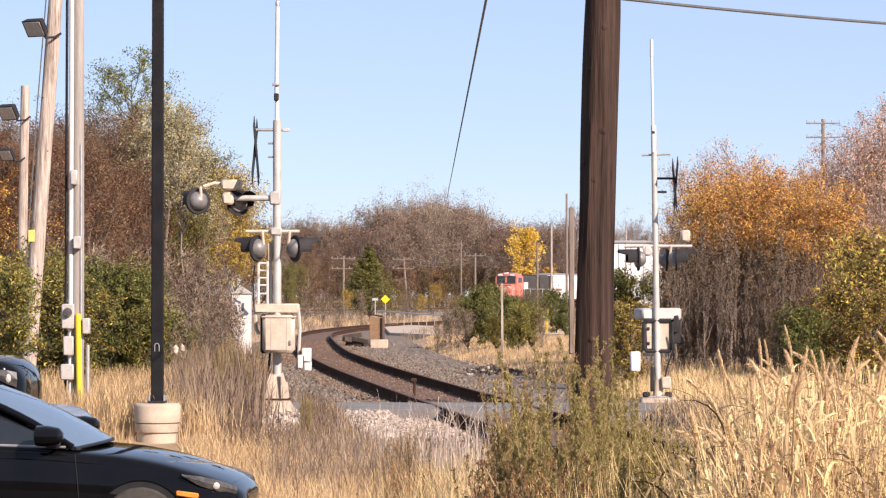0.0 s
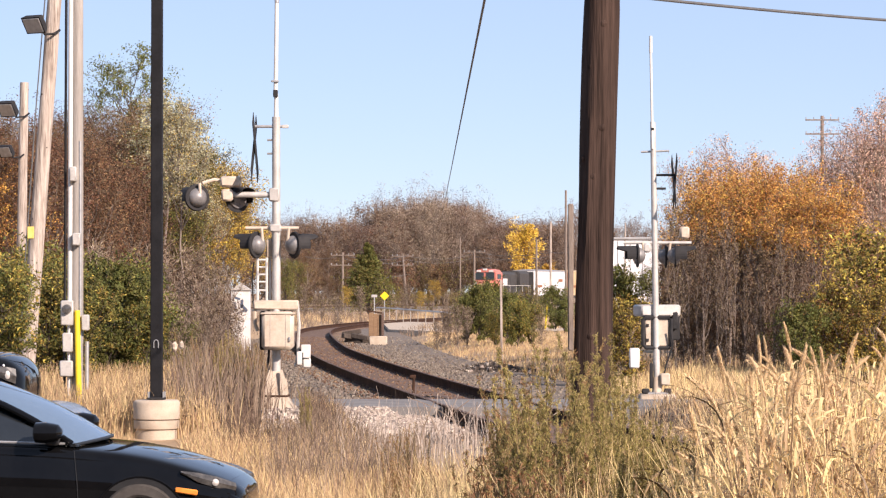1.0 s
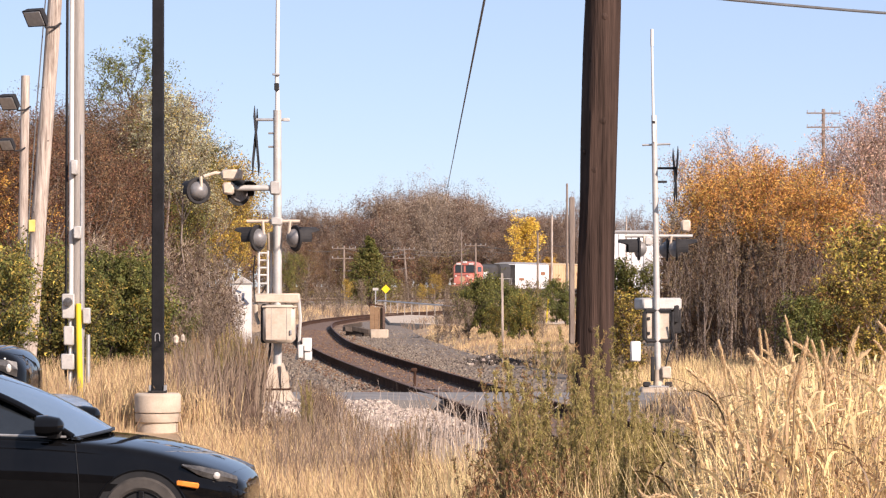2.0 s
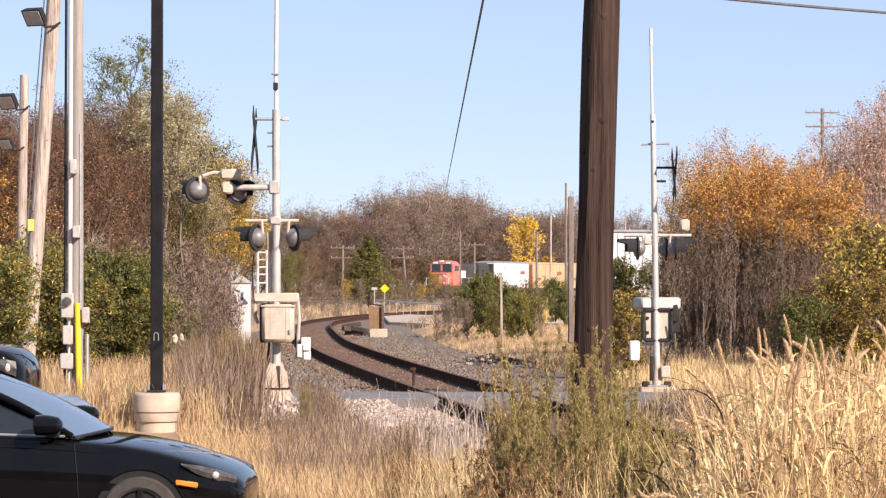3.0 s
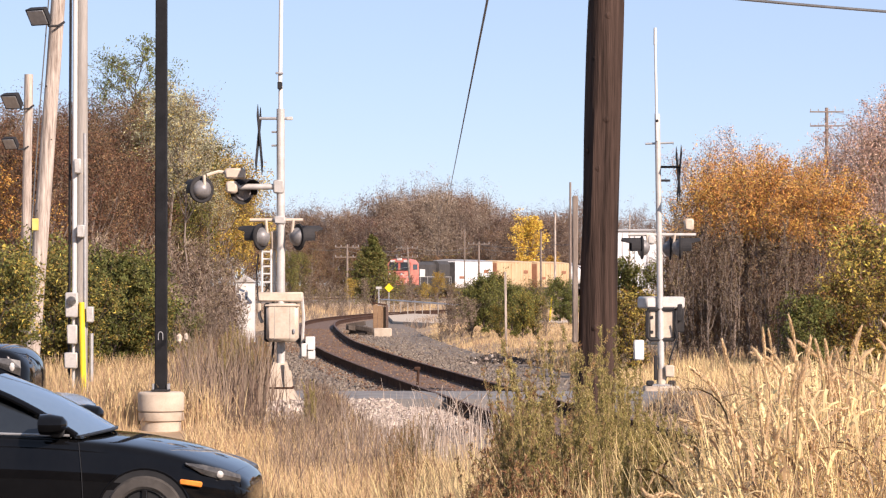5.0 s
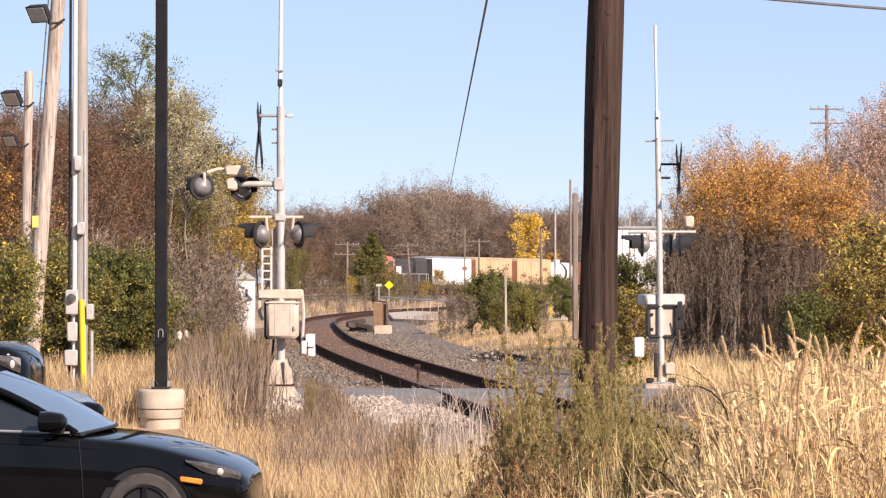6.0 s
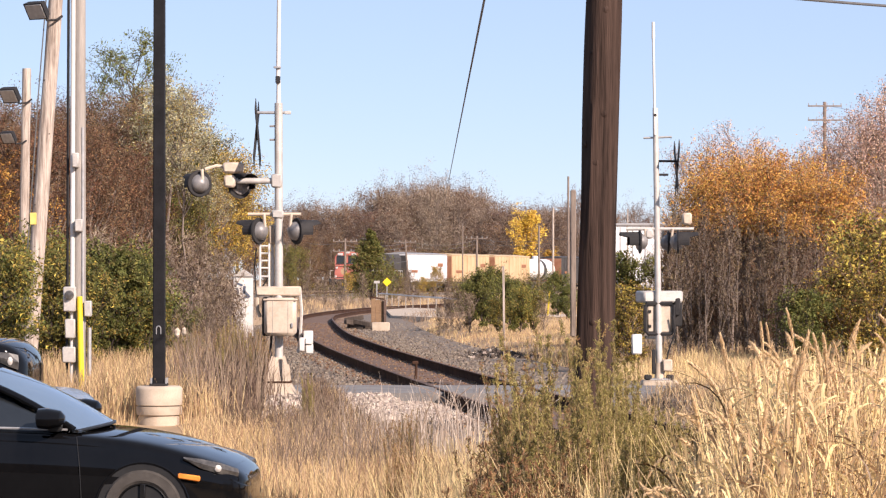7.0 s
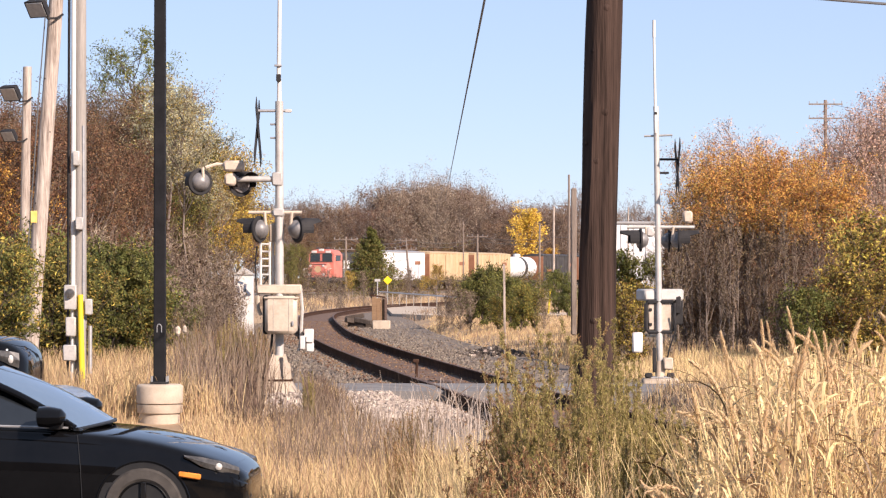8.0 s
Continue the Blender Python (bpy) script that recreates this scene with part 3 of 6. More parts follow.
make_kind("orange", "tree", "shrubby tree with orange leaves over bare stems", "tree", 9, 4.6, 2.0, 0.05, 0.3, 38, 9, 1.3, [("orange", 11000, 0.038, 0.46), ("gold", 2600, 0.036, 0.42), ("russet", 4200, 0.034, 0.2)], twig="twig", group="orange thicket", flat=True)
make_kind("pink", "tree", "shrubby tree with thin pinkish-brown twigs and leaves", "tree", 10, 5.4, 2.0, 0.05, 0.25, 38, 10, 1.3, [("pink", 9000, 0.03, 0.3), ("russet", 2400, 0.03, 0.2)], twig="twig_pale", group="pink thicket", flat=True)
make_kind("shrub", "shrub", "dense dark green rounded shrub", "shrub", 11, 2.2, 1.25, 0.05, 0.02, 38, 6, 0.8, [("green", 9500, 0.052, 0), ("olive", 2400, 0.05, 0)], bark="bark_dark", twig="bark_dark", group="green shrubs", fine=1, flat=True)
make_kind("shrub_gold", "shrub", "shrub with green and yellow leaves", "shrub", 12, 2.2, 1.15, 0.04, 0.02, 36, 7, 0.9, [("green", 3600, 0.046, 0), ("olive", 4200, 0.046, 0), ("gold", 1700, 0.044, 0.2)], bark="bark_dark", twig="bark_dark", group="yellowing shrubs", fine=1, flat=True)
make_kind("shrub_yellow", "shrub", "shrub with dull gold leaves over brown twigs", "shrub", 22, 2.2, 1.2, 0.04, 0.02, 36, 7, 0.9, [("olive", 3600, 0.044, 0), ("gold", 4200, 0.044, 0), ("russet", 1500, 0.04, 0)], group="yellowing shrubs", fine=1, flat=True)
make_kind("yellow", "tree", "small bright yellow autumn tree", "tree", 13, 5.6, 1.9, 0.1, 0.1, 34, 9, 1.3, [("yellow", 12000, 0.085, 0)], group="yellow trees", fine=1, flat=True)
make_kind("conifer", "conifer", "green conifer with feathery upward boughs and a pointed top", "conifer", 14, 5.4, 2.2, 0.1, 0.03, 110, 6, 0.75, [("green", 11000, 0.08, 0), ("olive", 11000, 0.08, 0)], bark="bark_dark", group="conifers", cone=True, flat=True)
make_kind("brushwood", "bush", "tangle of bare greyish brown stems", "bush", 15, 2.0, 0.8, 0.02, 0.05, 34, 8, 1.6, [("brown", 700, 0.035, 0)], twig="twig_pale", group="bare brush")
make_kind("low_brown", "bush", "low bushy brown growth at the edge of a wood", "bush", 17, 5.0, 3.2, 0.1, 0.04, 28, 6, 0.7, [("brown", 4200, 0.11, 0), ("olive", 1100, 0.1, 0)], bark="bark_dark", group="brown bushes", fine=1, flat=True)
make_kind("low_russet", "bush", "low bushy russet growth at the edge of a wood", "bush", 18, 5.0, 3.0, 0.1, 0.04, 28, 6, 0.8, [("russet", 2800, 0.11, 0), ("brown", 2200, 0.11, 0)], bark="bark_dark", group="brown bushes", fine=1, flat=True)
make_kind("far_brush", "bush", "low dull brushwood before the far track", "bush", 19, 1.9, 1.6, 0.03, 0.04, 24, 5, 0.8, [("brown", 1200, 0.05, 0), ("olive", 1000, 0.05, 0), ("gold", 260, 0.05, 0)], group="far brush", fine=1, flat=True)
make_kind("saplings", "bush", "thicket of upright bare grey stems", "bush", 16, 3.4, 1.0, 0.02, 0.02, 34, 6, 4.5, [("brown", 1500, 0.035, 0)], twig="twig", fine=1, group="bare stems")


make_kind("saplings_pale", "bush", "upright bare pale grey stems", "bush", 26, 3.4, 0.9, 0.015, 0.02, 22, 4, 5.0, [("brown", 600, 0.03, 0)], bark="bark", twig="twig_pale", fine=1, group="bare stems")


def plant(kind, px_at, scale):
    for (x, y), s in zip(px_at, scale):
        tree(kind, (x, y), s)


# woods beyond the car park, along the left of the track
plant("airy", [(-9.681, 92), (-10.084, 100)], [0.76, 0.66])
plant("pale", [(-6.505, 76), (-7.077, 78), (-6.549, 82), (-7.446, 90)], [0.58, 0.62, 0.52, 0.64])
plant("olive", [(-8.958, 88), (-7.409, 82), (-10.485, 95)], [0.6, 0.54, 0.62])
plant("brown", [(-11.041, 80), (-10.472, 84), (-9.058, 80), (-12.608, 96), (-11.508, 78), (-11.482, 74)], [0.6, 0.66, 0.6, 0.74, 0.58, 0.62])
plant("russet", [(-10.194, 70), (-8.802, 74), (-9.525, 72), (-8.098, 76), (-8.3, 118)], [0.6, 0.62, 0.62, 0.56, 0.7])
plant("gold", [(-7.21, 96), (-9.582, 142), (-7.068, 90), (-9.693, 150), (-7.514, 104)], [0.72, 0.66, 0.74, 0.64, 0.72])
plant("brushwood", [(-6.089, 66), (-5.193, 60), (-5.791, 70), (-5.026, 64), (-5.487, 74), (-6.602, 78), (-5.551, 80), (-5.06, 56), (-4.473, 56), (-4.538, 62)], [1.1, 1.0, 1.2, 1.0, 1.1, 1.3, 0.7, 0.8, 0.7, 0.8])
plant("shrub", [(-6.114, 54), (-5.807, 56), (-6.942, 64), (-5.185, 58), (-6.899, 58)], [0.85, 0.8, 0.85, 0.5, 0.9])
plant("shrub_gold", [(-6.83, 52), (-7.894, 58), (-6.508, 60), (-6.284, 52), (-7.1, 48), (-7.05, 46), (-5.342, 54)], [0.85, 1.0, 0.85, 0.7, 0.8, 0.8, 0.6])

for i in range(16):                                     # the close brown wood behind
    px, d = -10 + i * 21 + 8 * math.sin(i * 2.3), 84 + 9 * (i * 0.618 % 1)
    tree(("brown", "russet")[i % 2], ((px - 784) * d / 5246, d), 0.62 + 0.1 * math.sin(i * 1.7))
plant("brushwood", [(-7.3, 64), (-7.8, 65), (-6.4, 68)], [1.25, 1.2, 1.3])
plant("orange", [(-10.435, 70), (-10.851, 76)], [0.85, 0.82])

# right-hand thicket
plant("orange", [(6.752, 70), (7.058, 66), (8.22, 70), (8.125, 64), (9.552, 72), (6.896, 76), (8.562, 76)], [0.86, 0.82, 0.84, 0.76, 0.8, 0.86, 0.88])
plant("pink", [(6.954, 80), (8.295, 86), (9.624, 90), (11.092, 78), (10.788, 72), (12.284, 90), (11.329, 92)], [0.86, 0.96, 0.9, 1.0, 1.0, 1.04, 0.92])
plant("russet", [(12.185, 84), (12.291, 80)], [0.62, 0.62])
plant("saplings", [(5.522, 68), (5.8, 66), (6.051, 64), (6.681, 66), (6.689, 62), (7.447, 65), (7.517, 62), (8.442, 66), (6.263, 74), (7.279, 74), (7.974, 72), (9.281, 68)], [0.85, 0.8, 0.85, 0.8, 0.8, 0.85, 0.8, 0.8, 0.9, 0.9, 0.9, 0.8])
plant("shrub_yellow", [(8.475, 60), (8.579, 58), (7.806, 58), (7.503, 60), (3.853, 62)], [1.0, 1.1, 0.75, 0.6, 0.7])
plant("shrub", [(4.57, 74), (7.0, 57)], [0.9, 0.6])
plant("shrub_yellow", [(7.885, 54), (8.7, 62), (9.1, 64)], [0.72, 0.95, 1.0])

# middle distance by the curve
plant("shrub", [(1.409, 112), (2.388, 108), (3.01, 112), (1.934, 118), (1.017, 116), (5.747, 150), (5.764, 140)], [0.78, 0.68, 0.6, 0.84, 0.66, 0.8, 0.6])
plant("brushwood", [(0.128, 112), (-0.18, 105), (-6.313, 180), (-7.751, 190), (-5.764, 210), (-2.684, 220), (-9.302, 200)], [0.6, 0.5, 0.9, 1.0, 1.0, 1.1, 1.1])
plant("conifer", [(-5.76, 235)], [1.12])
plant("brushwood", [(0.566, 106), (0.872, 104), (0.243, 116), (3.489, 104)], [0.7, 0.65, 0.6, 0.5])
plant("shrub_gold", [(2.657, 104), (3.253, 108), (1.885, 103)], [0.6, 0.55, 0.45])
plant("yellow", [(11.995, 456), (16.675, 458)], [1.95, 1.0])
plant("gold", [(-0.695, 228), (-1.747, 235), (-7.377, 225)], [0.36, 0.26, 0.3])
plant("brushwood", [(-10.077, 236), (-9.18, 242), (-4.265, 238), (-3.288, 250), (-2.279, 244), (0.274, 240), (1.578, 230), (-6.698, 244)], [0.9, 0.9, 0.8, 0.9, 0.8, 0.8, 0.9, 0.9])

# the far wood line
rng = np.random.default_rng(21)
for i in range(62):
    px = 470 + i * 18.5 + rng.uniform(-8, 8)
    d = rng.uniform(466, 560)
    hump = 1.04 + 0.34 * math.exp(-((px - 755) / 88) ** 4) - 0.16 * step(860, 960, px)
    tree(("bare", "bare_red", "bare_red", "bare")[i % 4], ((px - 784) * d / 5246, d), hump * rng.uniform(0.85, 1.05) * d / 500)
for i in range(14):
    px = 800 + i * 40 + rng.uniform(-10, 10)
    d = rng.uniform(640, 760)
    tree(("bare", "bare_red")[i % 2], ((px - 784) * d / 5246, d), rng.uniform(1.3, 1.65))
for i in range(18):
    px, d = 662 + i * 10.8 + rng.uniform(-4, 4), rng.uniform(480, 520)
    tree(("bare", "bare_red")[i % 2], ((px - 784) * d / 5246, d), rng.uniform(1.1, 1.27) * (1.0 if i % 2 == 0 else 1.15))
for i in range(26):
    px, d = (478 + i * 13 if i < 13 else 848 + (i - 13) * 14) + rng.uniform(-5, 5), rng.uniform(470, 500)
    tree(("bare_red", "bare")[i % 2], ((px - 784) * d / 5246, d), rng.uniform(0.92, 1.06) * (1.12 if i % 2 == 0 else 0.95))
# low growth at the foot of the far wood
for i in range(34):
    px = 480 + i * 33 + rng.uniform(-8, 8)
    d = rng.uniform(455, 464) if px < 900 else rng.uniform(520, 540)
    tree(("low_brown", "low_russet")[i % 2], ((px - 784) * d / 5246, d), rng.uniform(0.8, 1.15))
# close low growth among the stems of the right-hand thicket
for i in range(26):
    px, d = 1178 + i * 14.5 + rng.uniform(-6, 6), rng.uniform(70, 82)
    tree(("brown", "russet", "brown")[i % 3], ((px - 784) * d / 5246, d), rng.uniform(0.2, 0.29))
for i in range(14):
    px, d = 1185 + i * 17 + rng.uniform(-5, 5), rng.uniform(60, 66)
    tree("saplings_pale", ((px - 784) * d / 5246, d), rng.uniform(0.75, 1.05))
# dense brown growth behind the right-hand thicket
for i in range(20):
    px = 1185 + i * 23 + rng.uniform(-8, 8)
    d = rng.uniform(92, 108)
    tree(("brown", "russet")[i % 2], ((px - 784) * d / 5246, d), rng.uniform(0.34, 0.43) + 0.14 * step(1450, 1560, px))
for i in range(34):
    px, d = 505 + i * 14 + rng.uniform(-6, 6), rng.uniform(235, 300)
    tree("far_brush", ((px - 784) * d / 5246, d), rng.uniform(0.55, 0.95) * (0.72 if 535 < px < 630 else 1.0))
for i in range(12):
    px = 640 + i * 50 + rng.uniform(-8, 8)
    d = rng.uniform(462, 480)
    tree(("olive", "russet", "brown")[i % 3], ((px - 784) * d / 5246, d), rng.uniform(0.55, 0.8))
for px, d, k, s in ((505, 250, "olive", 0.42), (530, 300, "olive", 0.46), (545, 380, "russet", 0.8), (480, 260, "russet", 0.5), (580, 430, "brown", 0.8), (625, 440, "russet", 0.8)):
    tree(k, ((px - 784) * d / 5246, d), s)

# ---- grass ----
rng = np.random.default_rng(31)
blades("dry_grass", clear_of_footing(scatter(34000, -0.16, 0.03, 27, 39.5, rng, True, 0.35)), 0.08, 0.32, 0.011, 0.6, M["straw"], "straw-coloured dry grass on the verge", rng, seg=2)
blades("dry_grass", scatter(14000, -0.15, -0.077, 40, 54, rng, True, 0.45), 0.22, 0.7, 0.016, 0.45, M["straw"], "tall straw-coloured grass behind the lamp post", rng)
blades("dry_grass", scatter(9000, 0.0, 0.155, 52, 75, rng, True, 0.3), 0.2, 0.5, 0.03, 0.5, M["straw"], "straw-coloured dry grass beside the crossing", rng, seg=2)
blades("dry_grass", scatter(22000, -0.005, 0.06, 70, 145, rng, True, 0.5), 0.06, 0.2, 0.018, 0.6, M["straw"], "short straw-coloured grass inside the curve", rng, seg=2)
blades("dry_grass", scatter(6000, -0.1, -0.05, 60, 130, rng, True, 0.6), 0.2, 0.5, 0.02, 0.5, M["brush"], "dead brown grass along the wood", rng)
sp = scatter(4200, -0.06, 0.012, 40, 46.5, rng, True, 0.5)
sp = sp[(np.hypot(sp[:, 0] + 2.45, sp[:, 1] - 43.4) > 0.75) & ~((sp[:, 0] / sp[:, 1] > -0.062) & (sp[:, 0] / sp[:, 1] < -0.0475))]
blades("dry_grass", sp, 0.08, 0.3, 0.01, 0.7, M["straw"], "thin straw grass growing through the gravel", rng)
blades("brown_weeds", scatter(1600, -0.09, -0.06, 41, 60, rng, True, 0.6), 0.5, 1.15, 0.02, 0.3, M["brush"], "dead brown weed stalks", rng)
blades("brown_weeds", scatter(1300, -0.06, 0.02, 29, 38.5, rng, True, 0.7), 0.25, 0.6, 0.012, 0.5, M["brush"], "dead brown weed stalks in the grass", rng)
# tall reeds close by, lower towards the crossing
blades("dry_grass", scatter(7000, -0.1, 0.02, 140, 240, rng, True, 0.6), 0.25, 0.6, 0.03, 0.5, M["brush"], "dead brown grass on the far verge", rng, seg=2)
blades("dry_grass", scatter(7000, -0.06, 0.06, 150, 250, rng, True, 0.5), 0.2, 0.5, 0.03, 0.5, M["straw"], "straw-coloured grass on the far verge", rng, seg=2)


def reed_top(spots):
    """How high the reeds stand, by where they are in the bank."""
    bearing = spots[:, 0] / spots[:, 1]
    z = np.interp(bearing, [0.06, 0.072, 0.085, 0.098, 0.117, 0.15], [0.9, 1.08, 1.28, 1.52, 1.63, 1.66])
    eye = 1.75 - (1.75 - z) * spots[:, 1] / 11.0
    return np.clip(eye - np.array([land(x, y) for x, y in spots]), 0.3, 2)


def arching_leaves(name, spots, root, L0, L1, w, mat, label, rng, droop=1.0, wind=-0.15):
    """Long dry leaves that rise from a stalk at the height root, bend over and hang."""
    n, seg = len(spots), 6
    L = rng.uniform(L0, L1, n)
    ang = rng.uniform(0, 6.283, n)
    hx, hy = np.cos(ang) + wind, np.sin(ang) * 0.6
    bend = rng.uniform(0.5, 1.25, n) * droop
    rows, twist = [], rng.uniform(-0.6, 0.6, n)
    px, py, pz = spots[:, 0].copy(), spots[:, 1].copy(), root.copy()
    el = rng.uniform(0.9, 1.4, n)
    for k in range(seg + 1):
        t = k / seg
        ww = w * (0.45 + 1.1 * t * (1 - t) * 2) * (1 - t ** 3) * 0.5 + 0.0006
        a = ang + 1.571 + twist * t
        rows += [np.stack([px - np.cos(a) * ww, py - np.sin(a) * ww, pz - ww * 0.4], -1), np.stack([px + np.cos(a) * ww, py + np.sin(a) * ww, pz + ww * 0.4], -1)]
        e = el - bend * 2.4 * t ** 1.3
        px, py, pz = px + hx * np.cos(e) * L / seg, py + hy * np.cos(e) * L / seg, pz + np.sin(e) * L / seg
    per = 2 * (seg + 1)
    pts = np.stack(rows, 1).reshape(-1, 3)
    quad = np.array([(2 * k, 2 * k + 1, 2 * k + 3, 2 * k + 2) for k in range(seg)])
    faces = (quad[None] + per * np.arange(n)[:, None, None]).reshape(-1, 4)
    return tagged(new(name, raw_mesh(name, pts.tolist(), faces.tolist(), mat)), label, "grass", kind="stuff")


def foxtails(spots, high, lean, nod, head, label, rng):
    """Slim stalks that carry dense brush-like seed heads, bowing at the tip."""
    n, seg = len(spots), 9
    z = np.array([land(x, y) for x, y in spots])
    ang = np.where(rng.random(n) < 0.6, rng.normal(0.2, 0.6, n), rng.normal(3.14, 0.7, n))
    tilt = rng.uniform(0.02, lean, n)
    bow = rng.uniform(0.1, 1.0, n) ** 1.5 * nod
    L = head * rng.uniform(0.65, 1.3, n)
    steps = np.concatenate([np.tile(((high - L) / 5)[:, None], (1, 5)), np.tile((L / 4)[:, None], (1, 4))], 1)
    cur = np.stack([spots[:, 0], spots[:, 1], z], -1)
    way, dirs = [cur.copy()], []
    for k in range(seg):
        e = 1.571 - tilt * (0.4 + 0.6 * k / 5) - bow * max(0, k - 3) / 5
        d = np.stack([np.cos(ang) * np.cos(e), np.sin(ang) * np.cos(e) * 0.6, np.sin(e)], -1)
        cur = cur + d * steps[:, k:k + 1]
        way.append(cur.copy())
        dirs.append(d)
    rows = []
    for k in range(seg + 1):
        w = 0.0042 * (1 - 0.07 * k)
        rows += [way[k] + np.array([-w, 0, 0]), way[k] + np.array([w * 0.5, w, 0]), way[k] + np.array([w * 0.5, -w, 0])]
    pts = np.stack(rows, 1).reshape(-1, 3)
    quad = np.array([(3 * k + i, 3 * k + (i + 1) % 3, 3 * k + 3 + (i + 1) % 3, 3 * k + 3 + i) for k in range(seg) for i in range(3)])
    faces = (quad[None] + 3 * (seg + 1) * np.arange(n)[:, None, None]).reshape(-1, 4)
    top = tagged(new("tall_reed", raw_mesh("tall_reed", pts.tolist(), faces.tolist(), M["straw_pale"])), label, "grass", kind="stuff")
    per = 200                                           # bristles on a head
    i = np.repeat(np.arange(n), per)
    t = rng.random(n * per)
    k = np.minimum(3, (t * 4).astype(int))
    W, D = np.stack(way, 1), np.stack(dirs, 1)
    f = (t * 4 - k)[:, None]
    c = W[i, 5 + k] * (1 - f) + W[i, 6 + k] * f
    d = D[i, 5 + k]
    o = rng.normal(0, 1, (n * per, 3))
    o -= d * (o * d).sum(1)[:, None]
    o /= np.linalg.norm(o, axis=1)[:, None]
    fat = np.sqrt(np.clip(np.sin(np.pi * np.clip(t * 0.86 + 0.1, 0, 1)), 0.05, 1))[:, None]
    size = (L[i] / 0.15)[:, None]
    p0 = c + o * 0.006 * fat * size
    tip = p0 + (d * 0.013 + o * 0.0055 * fat) * size * rng.uniform(0.7, 1.3, (n * per, 1))
    sd = np.cross(d, o) * 0.0028 * size
    P = np.stack([p0 - sd, p0 + sd, tip], 1).reshape(-1, 3)
    tagged(part("seed_heads", raw_mesh("seed_heads", P.tolist(), (np.arange(n * per)[:, None] * 3 + np.array([[0, 1, 2]])).tolist(), M["seed"]), None, top, "dense brush-like pale seed heads"), kind="stuff")


near = scatter(15000, 0.066, 0.165, 9.5, 17, rng, True, 0.3, False)
near = near[rng.random(len(near)) < np.clip((near[:, 0] / near[:, 1] - 0.072) / 0.035, 0.04, 1)]
half = len(near) // 2
blades("tall_reed", near[:half], 0.4, 0.9, 0.009, 0.35, M["straw_pale"], "dense tall pale reed grass", rng, seg=6, reach=reed_top(near[:half]))
for lot, lo, hi, mat, label in ((near[half:-2600], 0.25, 0.78, "straw_pale", "dry arching reed leaves"), (near[-2600:-800], 0.3, 0.7, "straw", "tawny arching reed leaves"), (near[-800:], 0.2, 0.62, "brush", "dark withered reed leaves")):
    foot = np.array([land(x, y) for x, y in lot]) + reed_top(lot) * rng.uniform(lo, hi, len(lot))
    arching_leaves("reed_leaves", lot, foot, 0.1, 0.26, 0.011, M[mat], label, rng)
for lo, hi, n, lean, nod, x0 in ((0.88, 1.02, 34, 0.16, 0.9, 0.097), (0.74, 0.95, 90, 0.22, 1.5, 0.09), (0.5, 0.85, 120, 0.35, 2.0, 0.076)):
    sp = scatter(n, x0, 0.164, 9.6, 13.5, rng, True, 0.0, False)
    foxtails(sp, reed_top(sp) * rng.uniform(lo, hi, len(sp)), lean, nod, 0.15, "reed grass with nodding brush-like seed heads", rng)
# a few dark withered leaves that stand out above the thin edge of the bank
sp = scatter(26, 0.074, 0.098, 10, 13, rng, True, 0.0, False)
arching_leaves("reed_leaves", sp, np.array([land(x, y) for x, y in sp]) + reed_top(sp) * 0.8, 0.18, 0.36, 0.012, M["stalk"], "dark curled reed leaves", rng, 1.1)
sp = scatter(14, 0.036, 0.07, 10.5, 13, rng, True, 0.0, False)
foxtails(sp, rng.uniform(0.72, 0.98, len(sp)), 0.4, 1.9, 0.13, "single nodding reed stalks before the weeds", rng)


blades("straw_grass", scatter(2600, 0.0, 0.08, 12.5, 17, rng, True, 0.4, False), 0.5, 0.95, 0.008, 0.4, M["straw_pale"], "thin straw stalks among the weeds", rng, seg=4)
blades("straw_grass", scatter(1600, -0.012, 0.03, 16, 27, rng, True, 0.5, False), 0.25, 0.6, 0.009, 0.5, M["straw"], "thin straw stalks before the crossing", rng, seg=4)
blades("straw_grass", scatter(2400, -0.004, 0.03, 17, 24, rng, True, 0.6, False), 0.3, 0.8, 0.009, 0.45, M["straw_pale"], "bleached straw at the foot of the weeds", rng, seg=4)
blades("straw_grass", scatter(280, -0.036, 0.02, 33, 41, rng, True, 0.5, False), 0.35, 0.75, 0.011, 0.35, M["pole_pale"], "bleached grey dead stalks before the crossing", rng, seg=4)
blades("brown_weeds", scatter(2600, -0.05, 0.03, 33, 42, rng, True, 0.75), 0.15, 0.45, 0.012, 0.6, M["brush"], "low dead brown weeds at the edge of the gravel", rng)


sp = scatter(3400, -0.074, -0.034, 38, 44.5, rng, True, 0.75)
sp = sp[(sp[:, 0] / sp[:, 1] < -0.062) | (sp[:, 0] / sp[:, 1] > -0.0475) | (sp[:, 1] < 39.6)]
blades("brown_weeds", sp, 0.12, 0.46, 0.012, 0.55, M["twig"], "dark dead weeds round the signal mast", rng)
blades("brown_weeds", scatter(1500, 0.066, 0.106, 38, 46, rng, True, 0.75, False), 0.1, 0.4, 0.014, 0.7, M["twig"], "dark dead weeds along the road's edge", rng)
blades("dry_grass", scatter(2600, 0.064, 0.11, 39, 46.8, rng, True, 0.7, False), 0.1, 0.36, 0.013, 0.6, M["straw"], "straw tufts along the road's edge", rng)
blades("dry_grass", scatter(9000, 0.052, 0.125, 52, 62, rng, True, 0.4), 0.2, 0.5, 0.016, 0.45, M["straw_pale"], "bleached grass between the road and the thicket", rng, seg=2)


